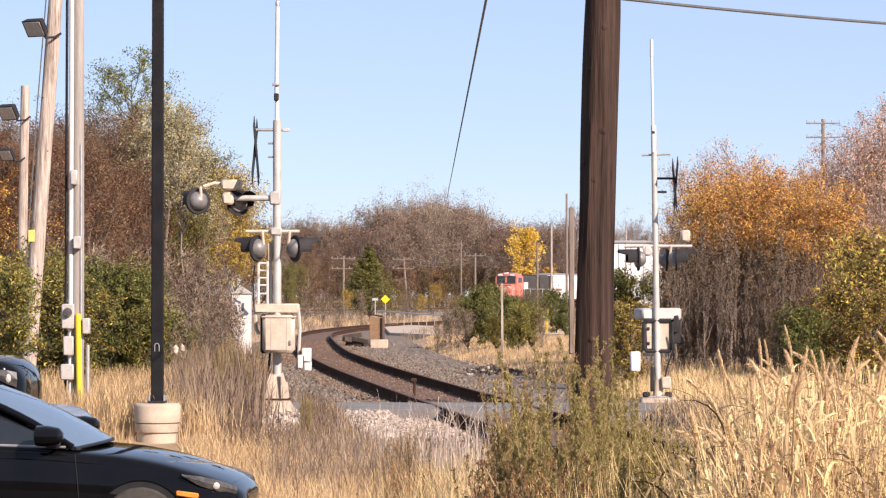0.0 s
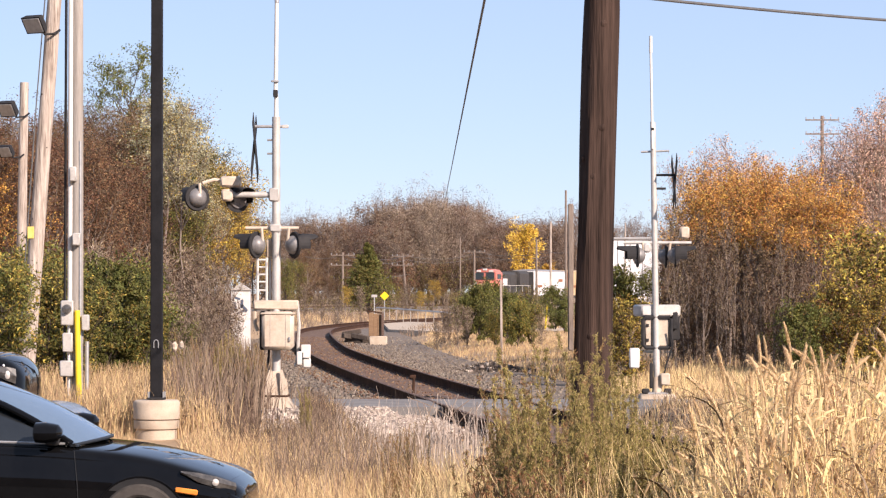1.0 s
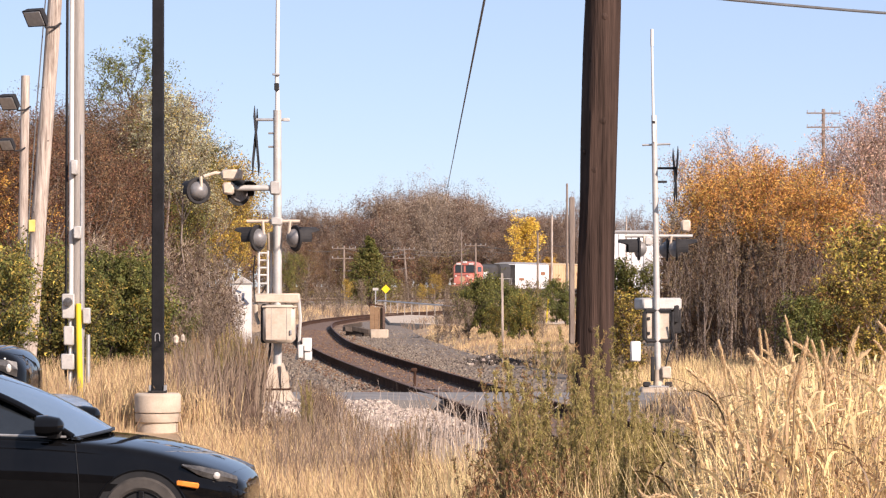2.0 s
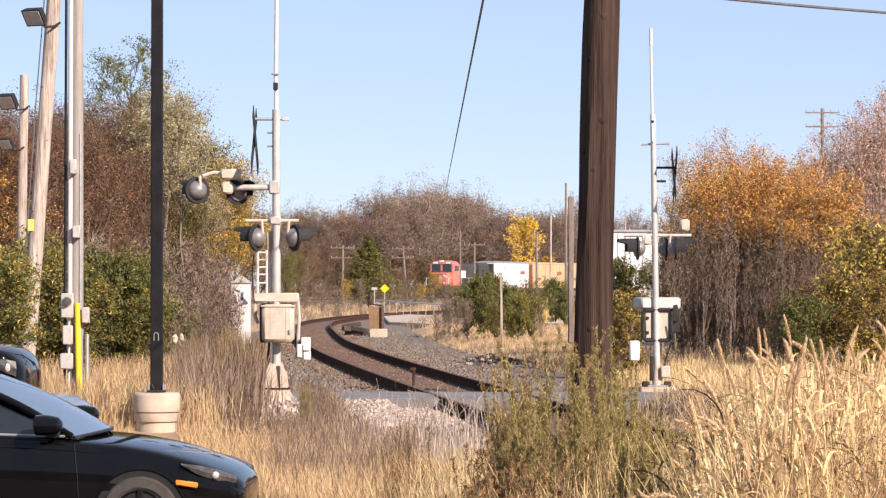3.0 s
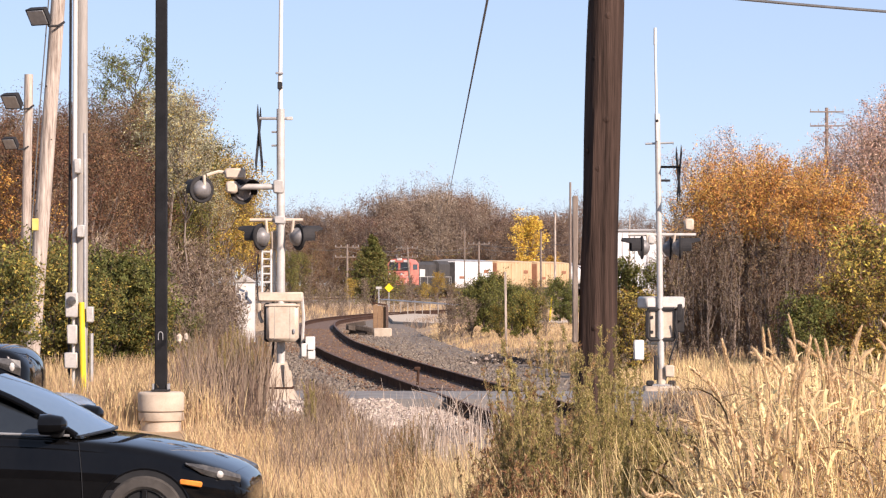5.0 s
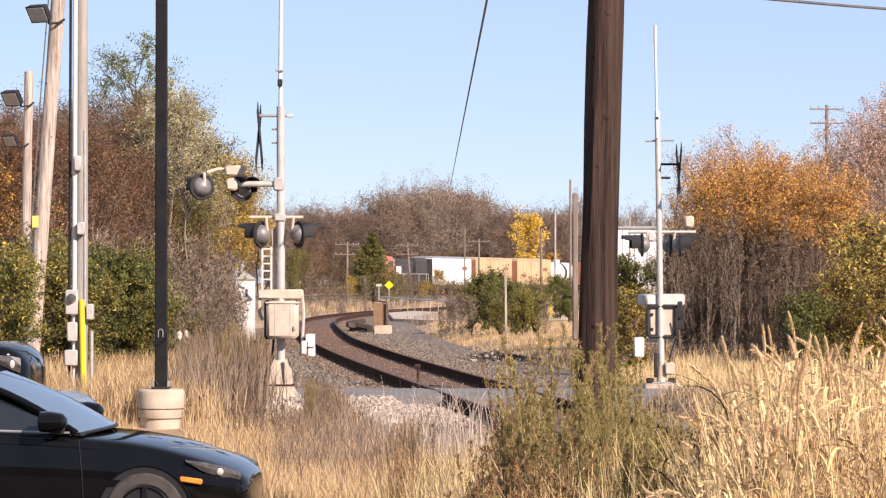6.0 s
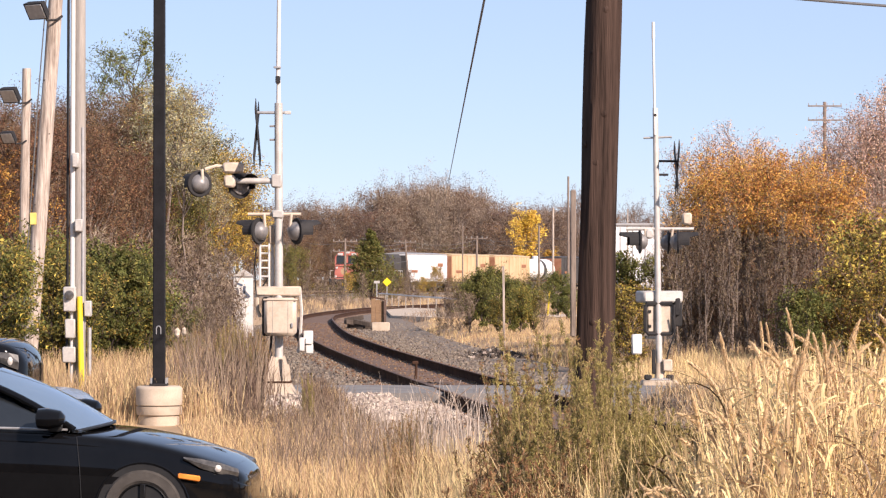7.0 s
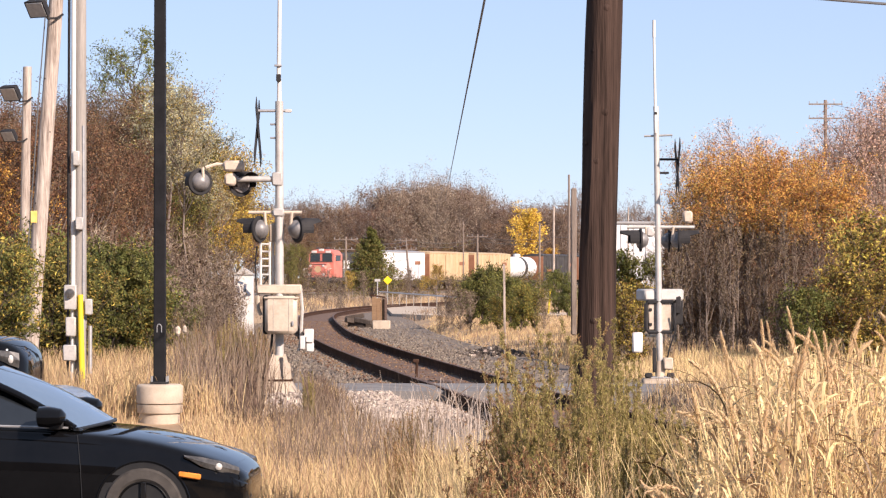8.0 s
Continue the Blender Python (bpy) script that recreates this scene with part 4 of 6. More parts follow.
blades("brown_weeds", scatter(3600, -0.082, -0.061, 41, 57, rng, True, 0.7), 0.15, 0.7, 0.013, 0.5, M["twig"], "dark tangled dead weeds beside the lamp post", rng)


# ---- weeds before the crossing ----
def herb(name, label, seed, height, spread, stems, leaves, size, mats, group, sprigs=26, reach=0.11):
    """A clump of upright stalks, each a feathery spire of short rising sprigs set with small leaves."""
    rng = np.random.default_rng(seed)
    g, spots = Geo(), []
    for i in range(stems):
        a, o = rng.uniform(0, 6.283), rng.uniform(0, spread)
        p = Vector((math.cos(a) * o, math.sin(a) * o, 0))
        d = Vector((math.cos(a) * 0.11 * rng.random(), math.sin(a) * 0.11 * rng.random(), 1)).normalized()
        h = height * rng.uniform(0.5, 1.0)
        pts = [p]
        for k in range(5):
            d = (d + Vector((rng.normal(0, 0.06), rng.normal(0, 0.06), 0))).normalized()
            pts.append(pts[-1] + d * h / 5)
        for k in range(5):
            g.tube(pts[k], pts[k + 1], 0.006 * (1 - 0.17 * k), 0.006 * (0.83 - 0.17 * k), 3, False)
        for k in range(sprigs):
            t = 0.18 + 0.82 * (k + rng.random()) / sprigs
            j = min(4, int(t * 5))
            q = pts[j].lerp(pts[j + 1], t * 5 - j)
            b = rng.uniform(0, 6.283)
            L = (reach * (1.05 - t) + 0.02) * rng.uniform(0.6, 1.25)
            e = q + Vector((math.cos(b) * 0.4, math.sin(b) * 0.4, 0.95)) * L
            twig_tip(g, q, e, 0.0028)
            for u in (0.35, 0.65, 0.85, 1.0):
                spots.append((q.lerp(e, u), 0.009 + 0.004 * (1 - t)))
    top = base(name, (0, -60, 0), label, "weeds", group)
    tagged(part("stalkwork", raw_mesh("stalkwork", g.v, g.f, M["stalk"]), None, top, smooth=False), kind="stuff")
    for mat, share in mats:
        tagged(part("foliage", leaf_mesh("foliage", spots, int(leaves * share), size, mat, rng, slim=0.22, rise=1.2, flat=True), None, top), kind="stuff")
    return top


KINDS["olive_weed"] = herb("weed_clump", "clump of tall olive-green weeds going to seed", 41, 1.25, 0.15, 13, 17000, 0.0092, [(M["weed"], 0.94), (M["straw"], 0.06)], "olive weeds", 34, 0.1)
KINDS["dull_weed"] = herb("weed_clump", "clump of tall yellowish weeds going to seed", 42, 1.2, 0.15, 12, 15000, 0.0092, [(M["straw"], 0.16), (M["weed"], 0.84)], "olive weeds", 34, 0.1)
KINDS["red_weed"] = herb("weed_clump", "clump of russet-brown dried weeds", 43, 0.95, 0.25, 18, 4600, 0.015, [(M["weed_red"], 0.7), (M["weed"], 0.2), (M["straw"], 0.1)], "russet weeds", 20, 0.14)
KINDS["brown_weed"] = herb("weed_clump", "clump of tall brownish weeds going to seed", 45, 1.2, 0.16, 13, 11000, 0.0092, [(M["weed_red"], 0.4), (M["stalk"], 0.25), (M["weed"], 0.35)], "olive weeds", 30, 0.09)
KINDS["bare_weed"] = herb("weed_clump", "clump of bare brown weed stalks", 44, 0.9, 0.28, 18, 700, 0.013, [(M["brush"], 1.0)], "bare weeds", 14, 0.12)
rng = np.random.default_rng(51)
for i in range(52):
    px, d = ((940, 1075, 1030, 1130)[i % 4] + rng.normal(0, (24, 26, 70, 35)[i % 4]), rng.uniform(14.5, 22.5))
    px = min(1180, max(905, px))
    z = np.interp(px, [850, 880, 910, 945, 965, 1000, 1040, 1070, 1100, 1140, 1180], [0.5, 0.7, 0.98, 1.34, 1.52, 0.98, 1.12, 1.42, 1.12, 0.9, 0.7])
    x = (px - 784) * d / 5246
    tall = (1.75 - (1.75 - z) * d / 18.5 - land(x, d)) / 1.08
    tree(("brown_weed" if rng.random() < 0.7 else "olive_weed") if px < 1000 else ("olive_weed", "dull_weed", "olive_weed", "olive_weed")[i // 4 % 4], (x, d), tall * (rng.uniform(0.66, 1.04) if i % 4 < 2 else rng.uniform(0.4, 0.82)))
for i in range(52):
    px, d = rng.uniform(825, 985), rng.uniform(13, 18)
    tree("red_weed", ((px - 784) * d / 5246, d), rng.uniform(0.75, 1.1) * (0.6 + 0.55 * step(820, 920, px)))
for i in range(9):                                      # dark leafy clump at the edge of the reeds
    px, d = rng.uniform(1120, 1185), rng.uniform(13, 17)
    x = (px - 784) * d / 5246
    tree("olive_weed", (x, d), (1.75 - (1.75 - 1.18) * d / 15 - land(x, d)) / 1.2 * rng.uniform(0.75, 1.0))
for i in range(30):
    px, d = rng.uniform(700, 1180), rng.uniform(20, 34)
    tree(("bare_weed", "red_weed", "bare_weed")[i % 3], ((px - 784) * d / 5246, d), rng.uniform(0.5, 0.85))
for px, d, k, s in ((545, 39, "olive_weed", 0.65), (488, 39, "bare_weed", 0.5), (430, 45, "bare_weed", 1.0), (380, 44, "dull_weed", 0.85), (400, 46, "bare_weed", 1.1), (350, 43, "bare_weed", 0.9), (330, 46, "dull_weed", 0.85),
                    (405, 50, "red_weed", 1.0), (440, 52, "red_weed", 0.75), (455, 47, "bare_weed", 0.9), (375, 52, "red_weed", 1.1), (395, 56, "bare_weed", 1.2), (430, 58, "red_weed", 0.9), (350, 55, "dull_weed", 1.0), (520, 37, "bare_weed", 0.5), (600, 36, "bare_weed", 0.6), (640, 38, "bare_weed", 0.6), (690, 35, "bare_weed", 0.6), (740, 36, "bare_weed", 0.7), (570, 33, "bare_weed", 0.5)):
    tree(k, ((px - 784) * d / 5246, d), s)


for i in range(18):                                     # brown and olive weeds behind the lamp post
    px, d = rng.uniform(325, 455), rng.uniform(44, 58)
    tree(("brown_weed", "red_weed", "dull_weed")[i % 3], ((px - 784) * d / 5246, d), rng.uniform(0.75, 1.15))


def bramble_canes():
    """Bare pale canes that arch over the end of the rails."""
    rng = np.random.default_rng(61)
    top = base("bramble", (0.2, 34, land(0.2, 34)), "bare pale bramble canes arching before the crossing", "bush")
    for k in range(26):
        x, y = rng.uniform(-0.5, 0.9), rng.uniform(-3, 3)
        lean, L = rng.normal(0.0, 0.5), rng.uniform(0.4, 0.85)
        pts = [Vector((x + lean * L * t * t, y, L * (t - 0.25 * abs(lean) * t * t))) for t in np.linspace(0, 1, 7)]
        part("cane", Geo().line(pts, 0.006, 4), M["twig_pale"] if k % 3 else M["pole_pale"], top)


bramble_canes()


# ---- poles ----
def wooden_pole(name, foot, top, r0, r1, mat, label, rough=0.012, seed=1):
    """A slightly crooked tapered log with flats and knots."""
    foot, top = Vector(foot), Vector(top)
    ob = base(name, foot, label, "utility pole")
    g, rings = Geo(), []
    n, k = 18, 46
    for i in range(k + 1):
        t = i / k
        c = (top - foot) * t
        r = r0 + (r1 - r0) * t
        rings.append([c + Vector((math.cos(a), math.sin(a), 0)) * (r * (1 + rough * 4 * noise.noise(Vector((math.cos(a) * 1.5 + seed * 9, math.sin(a) * 1.5, c.z * 1.2))) + rough * 2 * noise.noise(Vector((math.cos(a) * 5, math.sin(a) * 5 + seed, c.z * 0.7))))) for a in [2 * math.pi * j / n for j in range(n)]])
    g.rings(rings)
    part("shaft", g, mat, ob)
    return ob


def make_poles():
    D = 24.3
    p = wooden_pole("utility_pole", (1.193, D, -0.1), (1.459, D, 9.5), 0.166, 0.11, M["pole_dark"], "dark weathered wooden utility pole with cracks and knots", 0.03, 3)
    # knots and the cable guard nailed to the side
    for i, (a, z) in enumerate([(-1.4, 3.1), (-1.9, 2.7), (-1.3, 2.05), (-2.2, 3.6), (-1.7, 1.4), (-0.6, 2.95), (-2.7, 2.85), (-1.5, 3.95)]):
        t = (z + 0.1) / 9.6
        c = Vector((0.266 * t, 0, z + 0.1))
        d = Vector((math.cos(a), math.sin(a), 0))
        part("knot", Geo().lathe(c + d * (0.155 - 0.056 * t), d, [(-0.01, 0.034), (0.006, 0.03), (0.013, 0.016), (0.014, 0.0)], 10), M["pole_dark"], p)
    part("cable_guard", Geo().box((-0.142, -0.06, 1.98), (0.045, 0.06, 1.2), 0.008), M["bark"], p, "weathered grey batten guarding a cable")
    w = wooden_pole("utility_pole", (-7.043, 50, -0.1), (-6.453, 50, 8.0), 0.14, 0.115, M["pole_pale"], "leaning pale wooden pole with a floodlight", 0.012, 5)
    part("tag", Geo().box((0.12, -0.13, 2.77 + 0.1), (0.11, 0.012, 0.2), 0.003), M["tag"], w, "yellow warning tag")
    for a, z, r in ((-0.9, 2.2, 0.018), (-2.2, 3.1, 0.022), (-1.0, 4.3, 0.02), (-2.3, 5.2, 0.022)):
        c, d = Vector((0.59 * z / 8.1, 0, z)), Vector((math.cos(a), math.sin(a), 0))
        part("knot", Geo().lathe(c + d * (0.138 - 0.025 * z / 8.1), d, [(-0.02, r), (0.002, r * 0.85), (0.006, r * 0.4), (0.007, 0.0)], 10), M["bark_dark"], w, "dark knot")
    part("cable", Geo().line([(-0.11, -0.06, 0.3), (0.03, -0.1, 2.5), (0.2, -0.08, 5.0), (0.42, -0.05, 7.8)], 0.012), M["wire"], w, "dark cable stapled to the pole")
    w2 = wooden_pole("utility_pole", (-9.696, 68, -0.1), (-9.592, 68, 6.585), 0.12, 0.1, M["pole_pale"], "short pale wooden pole with two floodlights", 0.012, 8)
    for px, py, d, s in ((73, 42, 49.8, 0.85), (24, 192, 67.8, 1.0), (20, 268, 67.8, 0.8)):
        floodlight((px - 784) * d / 5246, d - 0.2, 1.75 + (525 - py) * d / 5246, s)


def floodlight(x, y, z, s):
    f = base("floodlight", (x, y, z), "black floodlight with a grey front glass tilted downwards", "floodlight", "floodlights")
    s *= 1.2
    turn = pose(0, 0, 0, 35, 0, -30)
    g = Geo()
    g.rings([[turn @ Vector((a * w, -dd, b * w * 0.8)) for a, b in ((-1, -1), (1, -1), (1, 1), (-1, 1))] for dd, w in ((0.0, 0.1 * s), (0.08, 0.16 * s), (0.2 * s, 0.19 * s))])
    part("housing", g, M["black_matte"], f, smooth=False)
    part("front_glass", Geo().box(turn @ Vector((0, -0.205 * s, 0)), (0.33 * s, 0.012, 0.26 * s), 0.004, turn), M["galv"], f, "dusty front glass")
    part("bracket", Geo().line([(0.0, 0.02, -0.05), (0.08 * s, 0.06, -0.24 * s), (0.22 * s, 0.2, -0.22 * s), (0.3 * s, 0.3, -0.15 * s)], 0.022), M["black_matte"], f, "bent steel bracket")


def service_pole():
    D = 43.0
    x0 = -5.295
    p = base("service_pole", (x0, D, -0.25), "grey service pole with conduits, meter and electrical boxes", "utility pole")
    part("shaft", Geo().tube((0, 0, 0), (0, 0, 9.5), 0.095, 0.075, 16), M["pole_grey"], p, "grey weathered wooden shaft")
    part("conduit", Geo().tube((-0.1, -0.06, 0.3), (-0.085, -0.05, 9.3), 0.035, 0.035, 10), M["white"], p, "white riser conduit")
    part("conduit", Geo().tube((0.06, -0.085, 0.5), (0.05, -0.07, 4.2), 0.022, 0.022, 10), M["galv"], p, "galvanised conduit")
    part("cable", Geo().tube((-0.17, -0.05, 0.1), (-0.145, -0.03, 9.4), 0.014, 0.014, 8), M["black_matte"], p, "black cable")
    part("cable", Geo().tube((-0.19, -0.02, 0.1), (-0.165, 0.0, 9.4), 0.01, 0.01, 8), M["black_matte"], p, "black cable")
    for name, px, py, w, h, mat, lab in (("meter_box", 123, 560, 22, 44, "alu", "grey electricity meter box"), ("switch_box", 124, 612, 18, 34, "alu", "grey switch box"),
                                         ("junction_box", 122, 658, 23, 28, "alu", "grey junction box"), ("junction_box", 155, 577, 13, 28, "alu", "narrow grey box"), ("bracket", 139, 430, 14, 22, "alu", "pale pole bracket"), ("bracket", 133, 315, 12, 26, "alu", "pale pole bracket")):
        s = D / 5246
        b = part(name, Geo().box(((px - 784) * s - x0, -0.14, 2.0 + (525 - py) * s), (w * s, 0.13, h * s), 0.015), M[mat], p, lab)
        if name == "meter_box":
            part("meter", Geo().lathe(((px - 784) * s - x0, -0.2, 2.0 + (525 - 553) * s), (0, -1, 0), [(0, 0.07), (0.03, 0.07), (0.07, 0.06), (0.085, 0.0)], 18), M["head_lens"], b, "round glass meter")
    part("side_conduit", Geo().tube((0.15, -0.05, 0.6), (0.15, -0.05, 1.3), 0.03, 0.03, 8), M["galv"], p)
    part("marker", Geo().tube((0.06, -0.2, 0.15), (0.02, -0.16, 1.75), 0.045, 0.04, 12), M["yellow"], p, "bright yellow plastic guy guard")


def lamp_post():
    D = 40.0
    x0 = -3.851
    p = base("lamp_post", (x0, D, -0.35), "square black steel lamp post on a round concrete footing", "lamp post")
    part("footing", Geo().lathe((0, 0, 0), (0, 0, 1), [(-0.25, 0.27), (0.27, 0.272), (0.275, 0.3), (0.285, 0.305), (0.385, 0.308), (0.39, 0.284), (0.402, 0.284), (0.407, 0.312), (0.62, 0.316), (0.645, 0.305), (0.66, 0.28), (0.662, 0.0)], 32), M["concrete"], p, "round weathered concrete footing with a groove")
    part("shaft", Geo().rings([[(a * r, b * r, z) for a, b in ((-1, -0.85), (-0.85, -1), (0.85, -1), (1, -0.85), (1, 0.85), (0.85, 1), (-0.85, 1), (-1, 0.85))] for z, r in ((0.66, 0.08), (1.5, 0.08), (9.0, 0.072))]), M["black"], p, smooth=False)
    part("base_plate", Geo().box((0, 0, 0.68), (0.24, 0.24, 0.03), 0.006), M["black_matte"], p)
    for a, b in ((-0.1, -0.1), (0.1, -0.1), (-0.1, 0.1), (0.1, 0.1)):
        part("bolt", Geo().tube((a, b, 0.66), (a, b, 0.77), 0.013, 0.013, 6), M["galv"], p)
    arch = [(-0.03, -0.09, 1.36), (-0.03, -0.09, 1.43)] + [(0.03 * math.cos(a), -0.09, 1.43 + 0.04 * math.sin(a)) for a in np.linspace(math.pi, 0, 7)] + [(0.03, -0.09, 1.36)]
    part("hand_hole", Geo().line(arch, 0.007), M["galv"], p, "bare metal loop of the hand hole")


make_poles()
service_pole()
lamp_post()


# ---- level crossing signals ----
def flasher(parent, c, face, arm_z):
    """One crossing lamp: round backing, lens and long hood."""
    f = Vector(face).normalized()
    c = Vector(c)
    u = part("flasher", Geo().lathe(c - f * 0.03, f, [(0, 0.0), (0.0, 0.19), (0.02, 0.2), (0.03, 0.2), (0.035, 0.15), (0.036, 0)], 26), M["black_matte"], parent, "black crossing lamp disc")
    part("lamp_back", Geo().lathe(c - f * 0.03, -f, [(0.0, 0.14), (0.04, 0.13), (0.08, 0.1), (0.11, 0.055), (0.12, 0.0)], 22), M["dome"], u, "grey domed lamp back")
    part("lens", Geo().lathe(c + f * 0.006, f, [(0, 0.148), (0.03, 0.135), (0.05, 0.09), (0.056, 0.0)], 22), M["lens"], u, "dull glass lens")
    side = f.cross(Vector((0, 0, 1))).normalized()
    rings = []
    for d, r in ((0.0, 0.17), (0.32, 0.165), (0.33, 0.16), (0.0, 0.165)):
        rings.append([c + f * d * (1.0 if abs(a - math.pi / 2) < 1.0 else 0.55) + (side * math.cos(a) + Vector((0, 0, 1)) * math.sin(a)) * r for a in np.linspace(-0.35, math.pi + 0.35, 15)])
    part("hood", Geo().rings(rings, close=False), M["black_matte"], u, "black sun hood", False)
    part("bracket", Geo().tube(c - f * 0.12 + Vector((0, 0, 0.05)), c - f * 0.1 + Vector((0, 0, arm_z - c.z)), 0.022, 0.022, 8), M["cream"], u)
    return u


def crossbuck(parent, c, face, scale=1.0):
    """The X of two boards, seen nearly edge on."""
    f = Vector(face).normalized()
    side = f.cross(Vector((0, 0, 1))).normalized()
    for s in (-1, 1):
        d = (side * 0.72 + Vector((0, 0, s * 0.69))).normalized()
        up = f.cross(d)
        m = Matrix((d, f, up)).transposed().to_4x4()
        part("crossbuck_board", Geo().box(Vector(c) + f * 0.012 * s, (1.22 * scale, 0.01, 0.23 * scale), 0.002, m), M["black_matte"], parent, "dark backed crossing board on edge")


def signal_mast():
    D = 43.7
    x0 = -2.441
    s = D / 5246

    def at(px, py, dy=0.0):
        return ((px - 784) * s - x0, dy, 1.75 + (525 - py) * s)
    p = base("crossing_signal", (x0, D, 0), "silver level crossing signal mast with flashing lamps and an equipment box", "crossing signal", "crossing signals")
    part("footing", Geo().rings([[(a * r, b * r, z) for a, b in ((-1, -1), (1, -1), (1, 1), (-1, 1))] for z, r in ((-0.3, 0.27), (0.05, 0.27), (0.2, 0.19), (0.23, 0.17))]), M["concrete"], p, "tapered concrete footing", False)
    part("pedestal", Geo().rings([[(a * r, b * r, z) for a, b in ((-1, -1), (1, -1), (1, 1), (-1, 1))] for z, r in ((0.23, 0.15), (0.25, 0.13), (0.4, 0.105), (0.6, 0.075))]), M["cream"], p, "cast mast base", False)
    for dx, dy in ((-1, -1), (1, -1), (-1, 1), (1, 1)):
        part("gusset", Geo().prism([(dx * 0.06, 0.62), (dx * 0.06, 0.24), (dx * 0.17, 0.24), (dx * 0.15, 0.44), (dx * 0.1, 0.62)], dy * 0.15 - 0.01, dy * 0.15 + 0.01), M["cream"], p, "ribbed cast gusset", False)
    part("base_plate", Geo().box((0, 0, 0.24), (0.38, 0.38, 0.025), 0.005), M["rail"], p, "rusty base plate")
    part("mast", Geo().tube((0, 0, 0.3), at(490, 213), 0.062, 0.06, 18), M["alu"], p, "silver painted tube")
    part("aerial", Geo().tube(at(490, 213), at(490, 172), 0.035, 0.03, 10).tube(at(489, 172), at(491, 2), 0.032, 0.03, 10), M["white"], p, "white aerial tube")
    part("clamp", Geo().box(at(489, 172, -0.03), (0.07, 0.09, 0.11), 0.01), M["black_matte"], p)
    part("clamp", Geo().box(at(488, 150, -0.03), (0.11, 0.07, 0.03), 0.006), M["galv"], p)
    part("finial", Geo().lathe(at(491, 8), (0, 0, 1), [(-0.03, 0.03), (0.02, 0.036), (0.06, 0.02), (0.09, 0.0)], 10), M["galv"], p)
    crossbuck(p, at(452, 268, 0.0), (-1, 0.025, 0))
    part("crossbuck_arm", Geo().tube(at(452, 230), at(508, 230), 0.022, 0.022, 8), M["galv"], p)
    part("bracket", Geo().box(at(506, 230), (0.1, 0.05, 0.05), 0.008), M["alu"], p)
    part("step_bolt", Geo().tube(at(474, 254), at(490, 254), 0.016, 0.016, 6), M["galv"], p)
    part("step_bolt", Geo().tube(at(474, 278), at(490, 278), 0.016, 0.016, 6), M["galv"], p)
    # upper pair on a long arm
    part("arm", Geo().tube(at(400, 351), at(490, 351), 0.045, 0.045, 12), M["alu"], p, "silver cross arm")
    part("arm_clamp", Geo().box(at(487, 351), (0.16, 0.17, 0.2), 0.02), M["alu"], p)
    part("terminal_box", Geo().box(at(410, 328), (0.3, 0.24, 0.16), 0.03), M["cream"], p, "weathered cream terminal box")
    part("terminal_box", Geo().box(at(404, 352, -0.02), (0.17, 0.2, 0.18), 0.03), M["cream"], p)
    part("pipe", Geo().line([at(408, 328), at(380, 324), at(360, 331, -0.1)], 0.024), M["cream"], p)
    flasher(p, at(352, 357, -0.25), (-0.5, 0.87, 0), at(352, 332)[2])
    flasher(p, at(420, 358, 0.2), (0.55, -0.83, 0), at(420, 330)[2])
    # lower pair
    part("arm", Geo().tube(at(436, 410), at(530, 410), 0.026, 0.026, 10), M["cream"], p, "short cross arm")
    part("arm_clamp", Geo().box(at(489, 410), (0.17, 0.17, 0.12), 0.02), M["alu"], p)
    flasher(p, at(455, 440, -0.1), (-0.86, 0.5, 0), at(455, 410)[2])
    flasher(p, at(524, 440, -0.1), (0.86, 0.5, 0), at(524, 410)[2])
    # ladder-like bracket and boxes behind the mast
    for px in (457, 473):
        part("ladder_rail", Geo().tube(at(px, 545, 0.05), at(px, 462, 0.05), 0.018, 0.018, 6), M["white"], p)
    for py in (466, 479, 492, 505, 520):
        part("ladder_rung", Geo().tube(at(457, py, 0.05), at(473, py, 0.05), 0.013, 0.013, 6), M["white"], p)
    part("ladder_brace", Geo().tube(at(457, 545, 0.05), at(473, 520, 0.05), 0.011, 0.011, 6), M["black_matte"], p)
    part("cable", Geo().line([at(450, 470, 0.1), at(447, 500, 0.1), at(449, 545, 0.1)], 0.012), M["black_matte"], p)
    part("conduit_box", Geo().box(at(478, 446, 0.1), (0.1, 0.1, 0.28), 0.02), M["cream"], p)
    part("conduit", Geo().line([at(478, 440, 0.1), at(479, 520, 0.1), at(476, 560, 0.1)], 0.022), M["alu"], p)
    part("equipment_shelf", Geo().box(at(490, 546, 0.08), (0.66, 0.3, 0.14), 0.02), M["cream"], p, "cream bracket shelf")
    part("equipment_box", Geo().box(at(495, 591, -0.2), (0.47, 0.3, 0.56), 0.05), M["cream"], p, "weathered cream relay box with rounded edges")
    part("box_back", Geo().box(at(491, 591, 0.0), (0.5, 0.1, 0.58), 0.03), M["black_matte"], p)
    # creases drawn as grey strips, their shade in the colour
    for px in (482, 509):
        part("door_crease", Geo().box(at(px, 590, -0.35), (0.008, 0.006, 0.5), 0.001), M["pole_grey"], p, "grey strip drawing the shade of a crease in the box door")
    part("lid_lip", Geo().box(at(495, 561, -0.2), (0.5, 0.33, 0.03), 0.01), M["cream"], p)
    part("latch", Geo().box(at(516, 606, -0.36), (0.03, 0.03, 0.07), 0.006), M["galv"], p)
    part("side_conduit", Geo().line([at(528, 545), at(531, 580), at(528, 640), at(524, 655)], 0.024), M["alu"], p)
    part("side_box", Geo().box(at(543, 628, -0.05), (0.14, 0.14, 0.2), 0.012), M["white"], p, "small white box on the side")
